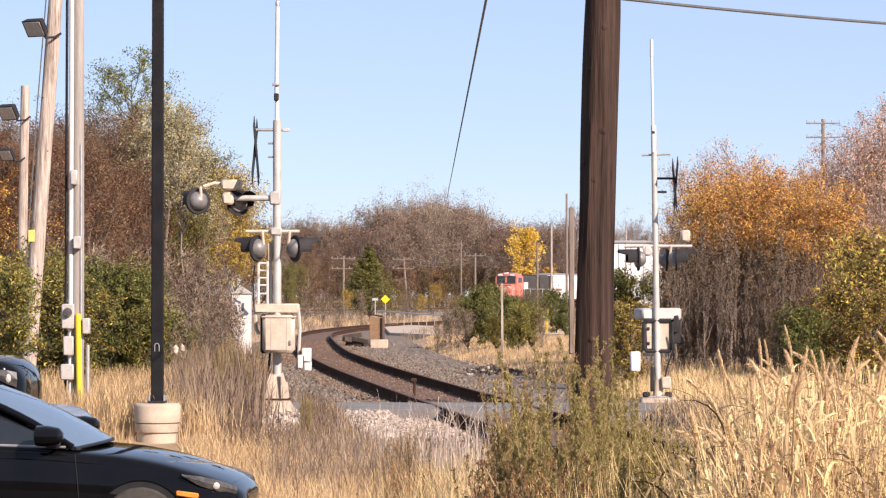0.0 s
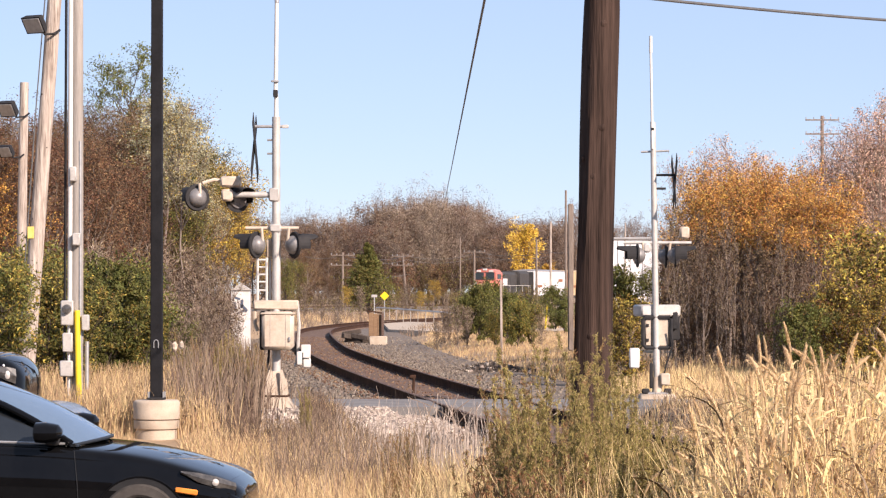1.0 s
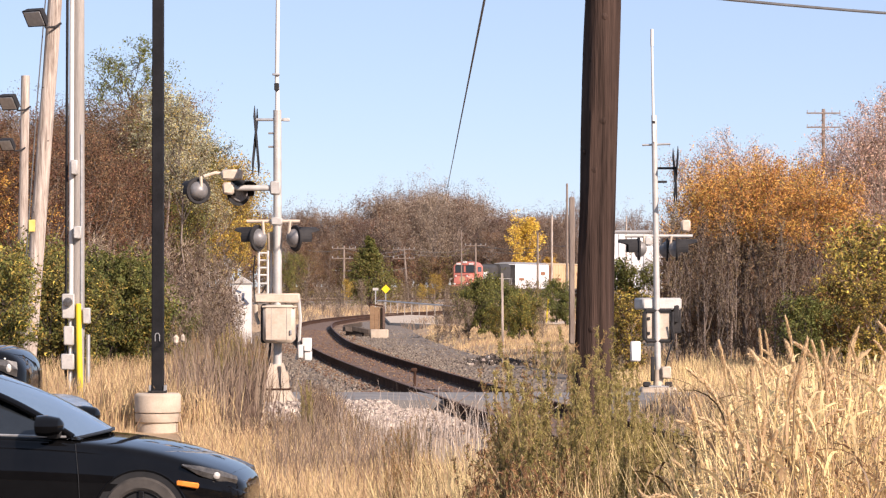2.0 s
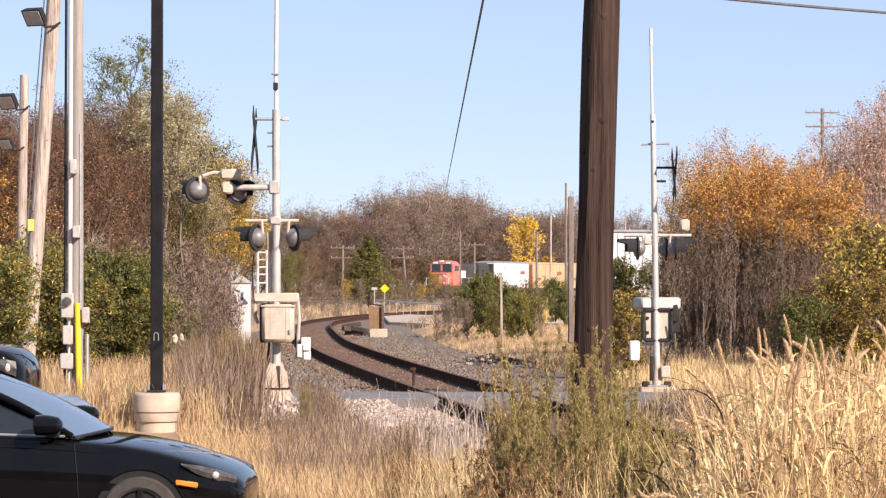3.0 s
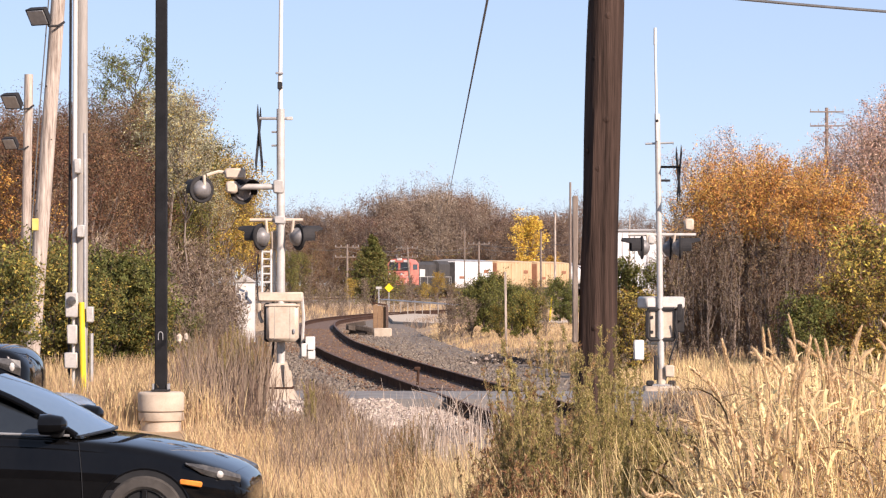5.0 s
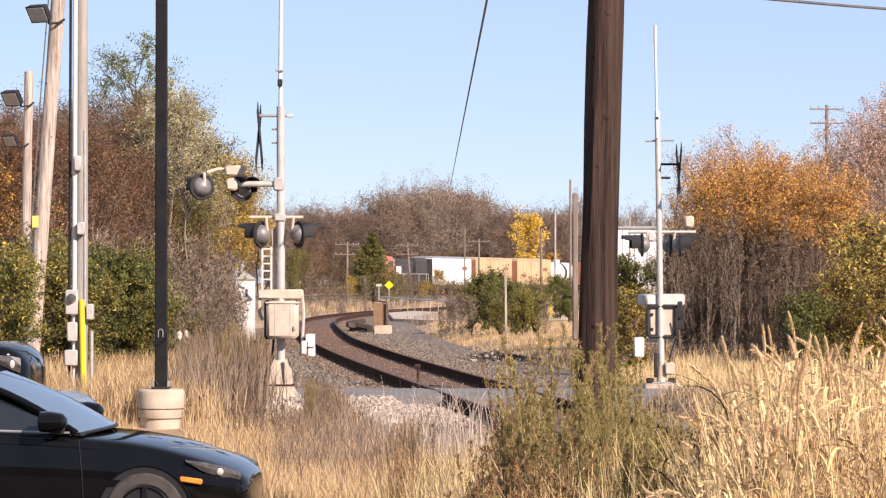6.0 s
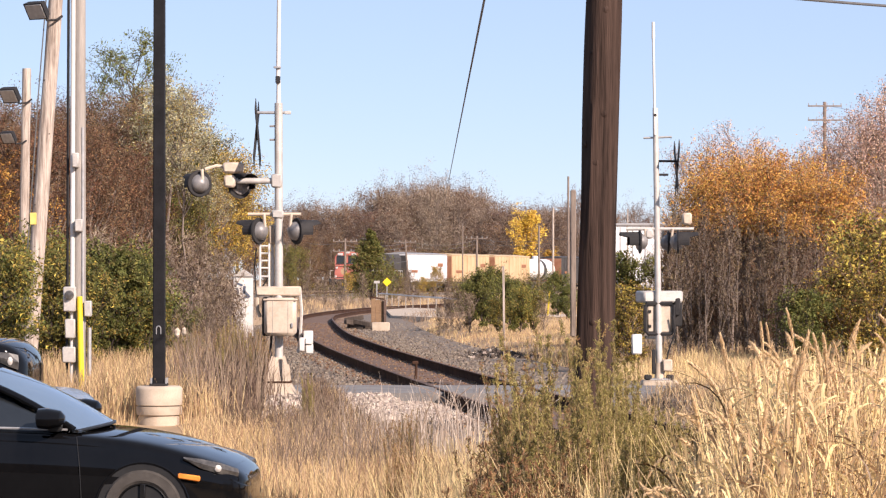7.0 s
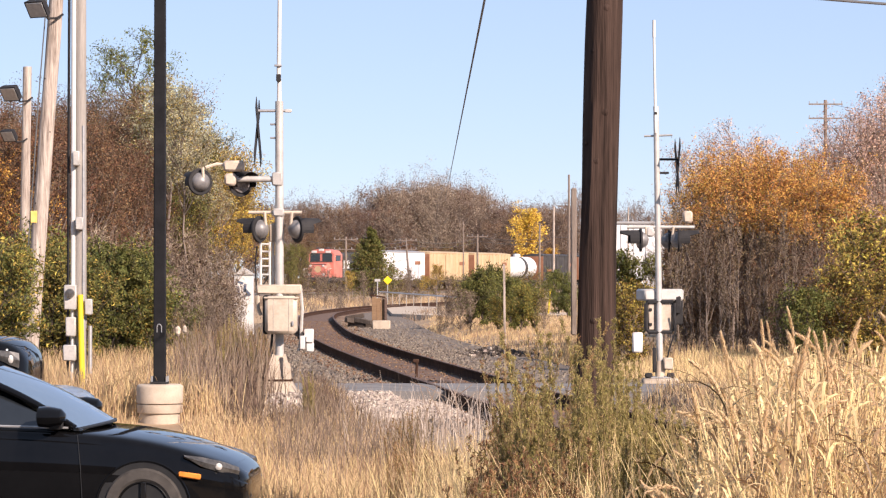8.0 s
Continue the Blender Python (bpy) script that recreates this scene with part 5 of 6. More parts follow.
    part("side_box", Geo().box(at(545, 648, -0.03), (0.11, 0.12, 0.14), 0.012), M["white"], p, "lower white cable box")
    part("side_box", Geo().box(at(532, 640, -0.08), (0.08, 0.12, 0.2), 0.012), M["white"], p)
    part("box_gap", Geo().box(at(538, 640, -0.125), (0.012, 0.012, 0.17), 0.002), M["black_matte"], p)
    part("left_conduit", Geo().line([at(452, 545), at(453, 580), at(458, 592)], 0.028), M["cream"], p)
    part("conduit", Geo().line([at(478, 622), at(476, 650), at(480, 690)], 0.02), M["black_matte"], p)


def signal_mast_back():
    D = 50.0
    x0 = 3.622
    s = D / 5246

    def at(px, py, dy=0.0):
        return ((px - 784) * s - x0, dy, 1.75 + (525 - py) * s)
    p = base("crossing_signal", (x0, D, 0), "silver level crossing signal seen from its back with a hooded box", "crossing signal", "crossing signals")
    part("footing", Geo().box((0, 0, -0.1), (0.6, 0.6, 0.3), 0.03), M["concrete"], p, "concrete footing")
    part("base_plate", Geo().box((0, 0, 0.065), (0.34, 0.34, 0.03), 0.006), M["galv"], p)
    part("pedestal", Geo().tube((0, 0, 0.07), (0, 0, 0.34), 0.085, 0.078, 14), M["cream"], p)
    part("cable_riser", Geo().box((-0.1, -0.06, 0.36), (0.06, 0.08, 0.42), 0.012), M["black_matte"], p)
    for dx in (-0.2, 0.17):
        part("hold_down_clamp", Geo().box((dx, -0.12, 0.1), (0.13, 0.1, 0.09), 0.02), M["black_matte"], p)
    part("cable_box", Geo().box((0.13, -0.08, 0.3), (0.16, 0.14, 0.2), 0.02), M["cream"], p)
    part("mast", Geo().tube((0, 0, 0.1), at(1157, 222), 0.056, 0.046, 16), M["alu"], p, "silver painted tube")
    part("aerial", Geo().tube(at(1156, 270, -0.07), at(1153, 100, -0.07), 0.024, 0.022, 10), M["white"], p)
    part("aerial_tip", Geo().tube(at(1153, 100, -0.07), at(1153, 70, -0.07), 0.03, 0.027, 10), M["white"], p)
    part("clamp", Geo().box(at(1156, 235, -0.05), (0.05, 0.1, 0.05), 0.01), M["black_matte"], p)
    part("cross_bracket", Geo().tube(at(1136, 275), at(1186, 273), 0.018, 0.018, 8), M["galv"], p)
    part("bracket", Geo().tube(at(1163, 316), at(1196, 316), 0.02, 0.02, 8), M["black_matte"], p)
    part("bracket", Geo().tube(at(1163, 340), at(1180, 340), 0.02, 0.02, 8), M["black_matte"], p)
    crossbuck(p, at(1195, 327), (1, 0.006, 0), 0.92)
    part("arm", Geo().tube(at(1105, 436), at(1225, 436), 0.028, 0.028, 10), M["alu"], p)
    part("terminal_box", Geo().box(at(1213, 418), (0.16, 0.16, 0.2), 0.03), M["cream"], p, "cream terminal box")
    part("terminal_box", Geo().box(at(1146, 445), (0.14, 0.16, 0.16), 0.03), M["alu"], p)
    flasher(p, at(1128, 459, -0.05), (-1, -0.06, 0), at(1128, 436)[2])
    flasher(p, at(1198, 459, -0.05), (1, -0.06, 0), at(1198, 436)[2])
    flasher(p, at(1184, 460, 0.35), (1, -0.02, 0), at(1184, 436)[2])
    part("hood", Geo().box(at(1166, 556, 0.3), (0.7, 0.5, 0.2), 0.03, pose(0, 0, 0, 0, 0, 14)), M["alu"], p, "pale sheet metal hood")
    # solid black block put in for the shade behind the hood
    part("hood_shade", Geo().box(at(1178, 585, 0.42), (0.56, 0.2, 0.46), 0.02), M["black_matte"], p)
    part("equipment_box", Geo().box(at(1164, 594, 0.12), (0.42, 0.26, 0.5), 0.03), M["cream"], p, "relay box with pale doors")
    part("door_joint", Geo().box(at(1155, 594, -0.015), (0.02, 0.02, 0.48), 0.002), M["black_matte"], p)
    part("hinge", Geo().box(at(1147, 582, -0.02), (0.05, 0.03, 0.05), 0.006), M["black_matte"], p)
    part("hinge", Geo().box(at(1147, 608, -0.02), (0.05, 0.03, 0.05), 0.006), M["black_matte"], p)
    # another black block gives the opening its shade
    part("hood_opening", Geo().box(at(1197, 574, 0.25), (0.1, 0.3, 0.3), 0.02), M["black_matte"], p, "black block standing for the shade in the hood's opening")
    part("box_frame", Geo().line([at(1187, 568, -0.02), at(1142, 568, -0.02), at(1139, 574, -0.02), at(1139, 616, -0.02), at(1144, 622, -0.02), at(1184, 622, -0.02), at(1189, 616, -0.02), at(1189, 570, -0.02)], 0.035), M["black_matte"], p)
    part("side_box", Geo().box(at(1124, 640, 0.0), (0.17, 0.15, 0.34), 0.02), M["white"], p, "small white box on the side")
    part("cable", Geo().line([at(1187, 590, -0.1), at(1192, 615, -0.1), at(1180, 650, -0.1), at(1172, 690, 0)], 0.014), M["black_matte"], p)


signal_mast()
signal_mast_back()


# ---- cars ----
def wheel(parent, x, y, r, w, side):
    t = part("tyre", Geo().lathe((x, y, r), (0, side, 0), [(-w, r * 0.62), (-w, r * 0.9), (-w * 0.85, r), (-w * 0.15, r), (0.0, r * 0.93), (0.004, r * 0.72), (-0.01, r * 0.66), (-w, r * 0.64)], 36), M["rubber"], parent)
    g = Geo().lathe((x, y, r), (0, side, 0), [(-0.1, r * 0.66), (-0.012, r * 0.66), (-0.004, r * 0.63), (-0.03, r * 0.58), (-0.1, r * 0.56)], 36)
    for k in range(5):
        a = 2 * math.pi * k / 5 + 0.3
        d = Vector((math.cos(a), 0, math.sin(a)))
        m = Matrix((d, Vector((0, 1, 0)), d.cross(Vector((0, 1, 0))))).transposed().to_4x4()
        g.box(Vector((x, y - side * 0.006, r)) + d * r * 0.35, (r * 0.6, 0.022, r * 0.15), 0.008, m)
    g.lathe((x, y, r), (0, side, 0), [(-0.05, r * 0.17), (0.002, r * 0.15), (0.01, r * 0.1), (0.012, 0.0)], 14)
    part("rim", g, M["rim"], t, "dark alloy rim")


def saloon(name, at, rz, label, paint, group="parked cars", tall=0.0, blunt=False):
    """A saloon: x runs from the tail (negative) to the nose; built by skinning cross sections."""
    c = base(name, at, label, "car", group, rz)
    r, front, rear = 0.325, 1.36, -1.34
    # station: x, half width at sill / waist / shoulder, heights: sill, waist, shoulder (bonnet edge), crown
    st = [(2.23, 0.40, 0.55, 0.42, 0.32, 0.46, 0.535, 0.55), (2.19, 0.62, 0.70, 0.60, 0.24, 0.47, 0.58, 0.61), (2.1, 0.74, 0.80, 0.68, 0.2, 0.5, 0.645, 0.68), (1.85, 0.84, 0.88, 0.76, 0.19, 0.54, 0.735, 0.775), (1.4, 0.87, 0.905, 0.80, 0.19, 0.6, 0.86, 0.9),
          (0.95, 0.87, 0.905, 0.81, 0.2, 0.62, 0.905, 0.945), (0.5, 0.86, 0.9, 0.80, 0.2, 0.64, 0.94, 0.975), (-0.4, 0.86, 0.9, 0.80, 0.2, 0.66, 0.965, 0.99), (-1.3, 0.86, 0.9, 0.79, 0.2, 0.68, 1.0, 1.02), (-1.9, 0.82, 0.87, 0.74, 0.24, 0.7, 1.02, 1.05), (-2.25, 0.7, 0.78, 0.66, 0.3, 0.7, 1.0, 1.03), (-2.35, 0.6, 0.7, 0.55, 0.4, 0.7, 0.93, 0.95)]
    if blunt:                                           # high square nose
        st[:4] = [(2.26, 0.5, 0.62, 0.46, 0.34, 0.58, 0.7, 0.73), (2.19, 0.7, 0.78, 0.64, 0.24, 0.6, 0.79, 0.83), (2.06, 0.8, 0.86, 0.74, 0.2, 0.63, 0.855, 0.89), (1.85, 0.86, 0.895, 0.79, 0.19, 0.64, 0.885, 0.92)]
    st = [((x if x < front else front + (x - front) * 0.94), *more) for x, *more in st]
    rings = []
    for x, a, b, d, z0, z1, z2, z3 in st:
        h = [(a, z0), (a + (b - a) * 0.7, z0 + 0.14), (b, z1 - 0.04), (b - 0.008, z1 + 0.06), (b - 0.03 - 0.1 * (b - d), z2 - 0.085), (d + (b - d) * 0.62, z2 - 0.02), (d, z2 + 0.008), (d * 0.75, z2 + (z3 - z2) * 0.6), (d * 0.4, z3)]
        rings.append([Vector((x, -y, z + tall)) for y, z in h] + [Vector((x, y, z + tall)) for y, z in reversed(h)])
    body = part("body", Geo().rings(rings), paint, c, "glossy car paint")
    sub = body.modifiers.new("smooth", "SUBSURF")
    sub.levels = sub.render_levels = 2
    # wheel openings: solid black drums stand for their shade, with a rolled lip
    for x in (front, rear):
        for side in (-1, 1):
            arch = [Vector((x + math.cos(a) * 0.375, side * 0.898, r + math.sin(a) * 0.375)) for a in np.linspace(-0.25, math.pi + 0.25, 22)]
            part("wheel_arch_lip", Geo().line(arch, 0.012, 6), paint, c)
            part("wheel_housing", Geo().lathe((x, side * 0.66, r), (0, side, 0), [(0, 0.0), (0, 0.37), (0.238, 0.37), (0.241, 0.37), (0.241, 0.0)], 30), M["trim_black"], c, "black drum standing for the shaded wheel opening")
            wheel(c, x, side * 0.922, r, 0.2, side)
    # greenhouse
    gh = [(0.86, 0.70, 0.93, 0.945), (0.5, 0.68, 0.94, 1.1), (0.1, 0.64, 0.95, 1.28), (-0.1, 0.63, 0.96, 1.385), (-0.6, 0.61, 0.98, 1.415), (-1.1, 0.6, 1.0, 1.39), (-1.6, 0.6, 1.01, 1.24), (-2.05, 0.62, 1.02, 1.05)]
    rings = []
    for x, w, z0, z1 in gh:
        h = [(w + 0.1, z0), (w + 0.1 - (z1 - z0) * 0.28, z0 + (z1 - z0) * 0.8), (w - (z1 - z0) * 0.3, z1), (w * 0.4, z1 + 0.012)]
        rings.append([Vector((x, -y, z + tall)) for y, z in h] + [Vector((x, y, z + tall)) for y, z in reversed(h)])
    part("glasshouse", Geo().rings(rings), M["window_dark"], c, "dark tinted window glass")
    # windscreen, bowed forward in the middle
    def bow(u, v):
        """u: -1 to 1 across, v: 0 at the cowl to 1 at the roof."""
        foot = Vector((0.98 - 0.17 * u * u, u * 0.80, 0.985 - 0.03 * u * u + tall))
        head = Vector((0.08 - 0.16 * u * u, u * 0.57, 1.425 - 0.05 * u * u + tall))
        q = foot.lerp(head, v)
        q.z += 0.035 * math.sin(math.pi * v)
        return q
    us, vs = np.linspace(-1, 1, 15), np.linspace(0, 1, 9)
    part("windscreen", Geo().rings([[bow(u, v) for u in us] for v in vs], close=False), M["windscreen"], c, "sloping windscreen with the sky's reflection put into its colour")
    part("cowl", Geo().line([bow(u, 0.0) + Vector((0.01, 0, -0.012)) for u in us], 0.014, 8), M["trim_black"], c)
    # roof skin and pillars
    top = [(0.12, 0.56, 1.305), (-0.1, 0.54, 1.40), (-0.6, 0.52, 1.43), (-1.1, 0.51, 1.405), (-1.35, 0.52, 1.34)]
    part("roof", Geo().rings([[Vector((x, y * w, z + tall + 0.008 - 0.05 * abs(y) ** 3)) for y in np.linspace(-1, 1, 9)] + [Vector((x, y * w, z + tall - 0.02 - 0.05 * abs(y) ** 3)) for y in np.linspace(1, -1, 9)] for x, w, z in top]), paint, c)
    for side in (-1, 1):
        part("pillar", Geo().line([bow(side * 1.0, v) + Vector((-0.01, side * 0.01, 0)) for v in np.linspace(0, 1, 9)], 0.028, 8), paint, c)
        part("window_trim", Geo().line([(0.75, side * 0.815, 0.955 + tall), (0.0, side * 0.82, 0.975 + tall), (-1.5, side * 0.8, 1.02 + tall)], 0.01, 6), M["galv"], c, "thin bright window trim")
        part("pillar", Geo().line([(-0.42, side * 0.82, 0.98 + tall), (-0.5, side * 0.57, 1.38 + tall)], 0.03, 8), M["trim_black"], c)
        m = part("mirror", Geo().rings([[Vector((0.62 + dx, side * (0.96 + u * w), 1.05 + tall + v * h)) for u, v in [(math.cos(a), math.sin(a)) for a in np.linspace(0, 6.283, 13)[:-1]]] for dx, w, h in ((0.13, 0.05, 0.03), (0.1, 0.1, 0.065), (0.0, 0.12, 0.085), (-0.08, 0.115, 0.08), (-0.09, 0.09, 0.06))]), paint, c, "rounded door mirror")
        part("mirror_foot", Geo().box((0.66, side * 0.86, 0.98 + tall), (0.1, 0.14, 0.07), 0.015), M["trim_black"], m)
        part("headlamp", Geo().rings([[Vector(q) for q in ((x, side * y, z + tall - h), (x + 0.01, side * (y + 0.02), z + tall), (x, side * y, z + tall + h), (x - 0.05, side * (y - 0.2), z + tall + h * 0.4), (x - 0.05, side * (y - 0.2), z + tall - h * 0.4))] for x, y, z, h in (((2.1, 0.82, 0.75, 0.05), (2.0, 0.86, 0.77, 0.045), (1.88, 0.875, 0.79, 0.03), (1.76, 0.875, 0.81, 0.008)) if blunt else ((2.1, 0.70, 0.61, 0.03), (1.96, 0.795, 0.65, 0.045), (1.82, 0.85, 0.69, 0.038), (1.68, 0.875, 0.735, 0.01)))]), M["head_lens"], c, "swept-back headlamp", False)
        part("projector", Geo().lathe((2.02, side * 0.862, 0.76 + tall) if blunt else (1.95, side * 0.81, 0.65 + tall), (0.35, side, 0), [(-0.02, 0.03), (0.008, 0.028), (0.016, 0.018), (0.02, 0.0)], 14), M["alu"], c, "bright lamp projector")
        if not blunt:
            part("indicator", Geo().box((1.73, side * 0.9, 0.585 + tall), (0.18, 0.02, 0.045), 0.01, pose(0, 0, 0, 0, 8, -side * 5)), M["amber"], c, "amber side marker")
        part("door_seam", Geo().line([(0.88, side * 0.905, 0.3 + tall), (0.86, side * 0.907, 0.66 + tall), (0.83, side * 0.86, 0.9 + tall)], 0.004, 4), M["trim_black"], c)
        part("sill_trim", Geo().box((0, side * 0.875, 0.2 + tall), (2.0, 0.03, 0.09), 0.012), M["trim_black"], c)
    part("bumper_grille", Geo().box((2.115, 0, 0.45 + tall), (0.11, 0.95, 0.22), 0.04), M["trim_black"], c)
    part("underbody", Geo().box((0, 0, 0.24), (3.9, 1.5, 0.1), 0.03), M["trim_black"], c)
    return c


saloon("car", (-2.392 - 1.33, 24.45, -0.404), -2, "glossy black saloon car parked side on", M["car_black"])
saloon("car", (-3.383 - 2.32, 29.6, -0.404), 0, "silver-blue car parked beyond the black one", M["car_silver"], blunt=True).scale = (1, 1, 1.18)
tall_car = saloon("car", (-4.479 - 2.42, 33.5, -0.404), 0, "dark tall car parked at the edge of the car park", M["car_black"], blunt=True)
tall_car.scale = (1.05, 1.05, 1.65)


# ---- train ----
TRAIN_SPEED = 8.3


def train_line(s):
    """A place on the far track, s metres before where the nose stands at the start (negative: further on)."""
    q = s + 56.2
    bearing, far = 0.2021 - 0.2371 * math.exp(-0.0045 * q), 338 + 0.94 * q
    return Vector((bearing * far + 0.6, far, FAR_RAIL))


FAR_RAIL = 0.3


def bogie(parent, x, wheels=2):
    half = 0.9 if wheels == 2 else 1.7
    b = part("bogie", Geo().box((x, -0.98, 0.5), (half * 2 + 0.5, 0.12, 0.24), 0.04).box((x, 0.98, 0.5), (half * 2 + 0.5, 0.12, 0.24), 0.04).box((x, 0, 0.55), (0.5, 2.0, 0.3), 0.04), M["loco_black"], parent, "cast steel bogie frame")
    for k in range(wheels):
        wx = x - half + 2 * half * k / (wheels - 1)
        for side in (-1, 1):
            part("wheel", Geo().lathe((wx, side * 0.72, 0.46), (0, side, 0), [(-0.06, 0.49), (-0.03, 0.49), (-0.03, 0.46), (0.07, 0.455), (0.07, 0.36), (0.03, 0.33), (0.03, 0.15), (0.09, 0.12), (0.09, 0.0)], 20), M["rail"], b)


def locomotive():
    """Nose towards +x, origin at the front coupler on the rail."""
    p = base("locomotive", (0, 0, 0), "red diesel locomotive, its paint paled for haze, with a black hood", "locomotive")
    L = 17.2
    part("frame", Geo().box((-L / 2, 0, 1.25), (L - 0.5, 3.0, 0.4), 0.05), M["loco_black"], p, "black underframe")
    part("fuel_tank", Geo().box((-L / 2, 0, 0.75), (3.6, 2.7, 0.75), 0.15), M["loco_black"], p)
    part("nose", Geo().rings([[Vector((x, y * w, z)) for y, z in ((-1, 1.45), (1, 1.45), (1, zt - 0.35), (0.78, zt), (-0.78, zt), (-1, zt - 0.35))] for x, w, zt in ((-0.9, 1.0, 2.75), (-1.15, 1.12, 2.95), (-2.4, 1.2, 3.1))]), M["loco_red"], p, "blunt red nose", False)
    part("cab", Geo().rings([[Vector((x, y * w, z)) for y, z in ((-1, 1.45), (1, 1.45), (1, 4.0), (0.75, 4.45), (0.3, 4.6), (-0.3, 4.6), (-0.75, 4.45), (-1, 4.0))] for x, w in ((-2.2, 1.5), (-2.45, 1.55), (-4.7, 1.55))]), M["loco_red"], p, "red cab", False)
    for y in (-0.72, 0.72):
        part("windscreen", Geo().box((-2.19, y, 3.68), (0.06, 1.15, 0.8), 0.02), M["window_dark"], p, "dark windscreen")
    for side in (-1, 1):
        part("cab_window", Geo().box((-3.4, side * 1.55, 3.6), (1.5, 0.05, 0.65), 0.02), M["window_dark"], p)
        part("number_board", Geo().box((-2.2, side * 0.85, 4.3), (0.12, 0.6, 0.25), 0.02), M["white"], p, "small white number board")
        part("ditch_light", Geo().lathe((-0.75, side * 0.85, 1.75), (1, 0, 0), [(0, 0.13), (0.1, 0.13), (0.12, 0.09), (0.125, 0)], 14), M["white"], p)
        part("handrail", Geo().line([(-0.6, side * 1.45, 1.45), (-0.6, side * 1.45, 2.4), (-1.6, side * 1.45, 2.45)], 0.03), M["white"], p)
        part("walkway_rail", Geo().line([(-5.0, side * 1.45, 2.45), (-16.6, side * 1.45, 2.45), (-16.6, side * 1.45, 1.45)], 0.025), M["white"], p)
        for k in range(5):
            part("stanchion", Geo().tube((-5.5 - k * 2.6, side * 1.45, 1.45), (-5.5 - k * 2.6, side * 1.45, 2.45), 0.02, 0.02, 6), M["white"], p)
        part("step_well", Geo().box((-0.75, side * 1.25, 0.85), (0.5, 0.5, 1.0), 0.04), M["loco_black"], p)
    part("headlight", Geo().box((-1.02, 0, 2.6), (0.2, 0.5, 0.28), 0.04), M["white"], p, "twin headlight casing")
    part("window_band", Geo().box((-2.165, 0, 3.22), (0.05, 2.7, 0.1), 0.01), M["loco_black"], p)
    for side in (-1, 1):
        part("nose_stripe", Geo().box((-1.0, side * 0.62, 2.0), (0.16, 0.12, 0.9), 0.01, pose(0, 0, 0, side * 28, 0, 0)), M["white"], p, "white nose stripe")
    part("nose_door", Geo().box((-1.0, -0.2, 2.15), (0.12, 0.6, 0.9), 0.02), M["loco_black"], p)
    part("roof_headlight", Geo().box((-2.3, 0, 4.5), (0.3, 0.6, 0.26), 0.04), M["white"], p, "twin roof headlight")
    part("nose_emblem", Geo().lathe((-0.93, 0.1, 2.35), (1, 0, 0), [(0, 0.38), (0.03, 0.38), (0.035, 0.3), (0.035, 0.0)], 20), M["car_tan"], p, "pale round shape on the nose")
    for side in (-1, 1):
        part("front_ladder", Geo().box((-0.55, side * 1.35, 1.0), (0.1, 0.4, 1.0), 0.02), M["loco_black"], p)
        part("marker_light", Geo().lathe((-0.9, side * 0.75, 2.75), (1, 0, 0), [(0, 0.12), (0.08, 0.11), (0.09, 0.0)], 12), M["white"], p)
    part("roof_horn", Geo().box((-3.3, 0.3, 4.72), (0.5, 0.4, 0.2), 0.03), M["loco_black"], p)
    part("roof_beacon", Geo().box((-3.0, -0.7, 4.7), (0.35, 0.3, 0.22), 0.03), M["loco_black"], p)
    part("plough", Geo().rings([[Vector((x, y, z)) for y, z in ((-1.4, 0.2), (1.4, 0.2), (1.4, 1.1), (-1.4, 1.1))] for x in (-0.75, -0.5)]), M["loco_black"], p, smooth=False)
    part("front_beam", Geo().box((-0.55, 0, 1.3), (0.2, 3.0, 0.5), 0.03), M["loco_black"], p, "black buffer beam")
    part("anticlimber", Geo().box((-0.5, 0, 1.52), (0.16, 2.6, 0.12), 0.02), M["loco_red"], p, "red edge of the front platform")
    # a black strip paints the shadow under the nose
    part("nose_shadow_gap", Geo().box((-0.93, 0, 1.62), (0.06, 1.9, 0.16), 0.01), M["loco_black"], p, "black strip put in for the shadow under the nose")
    for z in (2.35, 2.9):
        part("nose_seam", Geo().box((-1.06, 0, z), (0.3, 2.2, 0.035), 0.005), M["loco_black"], p)
    part("roof_edge", Geo().box((-2.25, 0, 4.12), (0.16, 2.5, 0.07), 0.02), M["loco_black"], p)
    part("coupler", Geo().box((-0.2, 0, 0.95), (0.7, 0.3, 0.35), 0.05), M["rail"], p)
    part("hood", Geo().rings([[Vector((x, y * 0.95, z)) for y, z in ((-1, 1.45), (1, 1.45), (1, 3.9), (0.7, 4.25), (-0.7, 4.25), (-1, 3.9))] for x in (-4.7, -12.5)]), M["loco_black"], p, "black engine hood", False)
    part("radiator", Geo().rings([[Vector((x, y * 1.35, z)) for y, z in ((-1, 2.6), (-0.75, 1.45), (0.75, 1.45), (1, 2.6), (1, 4.0), (0.8, 4.4), (-0.8, 4.4), (-1, 4.0))] for x in (-12.5, -16.4)]), M["loco_black"], p, "black flared radiator end", False)
    part("lettering", Geo().box((-7.5, 0.98, 2.9), (1.8, 0.03, 0.9), 0.005), M["white"], p, "white bars of lettering")
    for k in range(4):
        part("hood_door", Geo().box((-5.6 - k * 1.6, 0.96, 2.6), (1.45, 0.03, 1.7), 0.01), M["loco_black"], p)
    bogie(p, -3.9)
    bogie(p, -13.4)
    return p


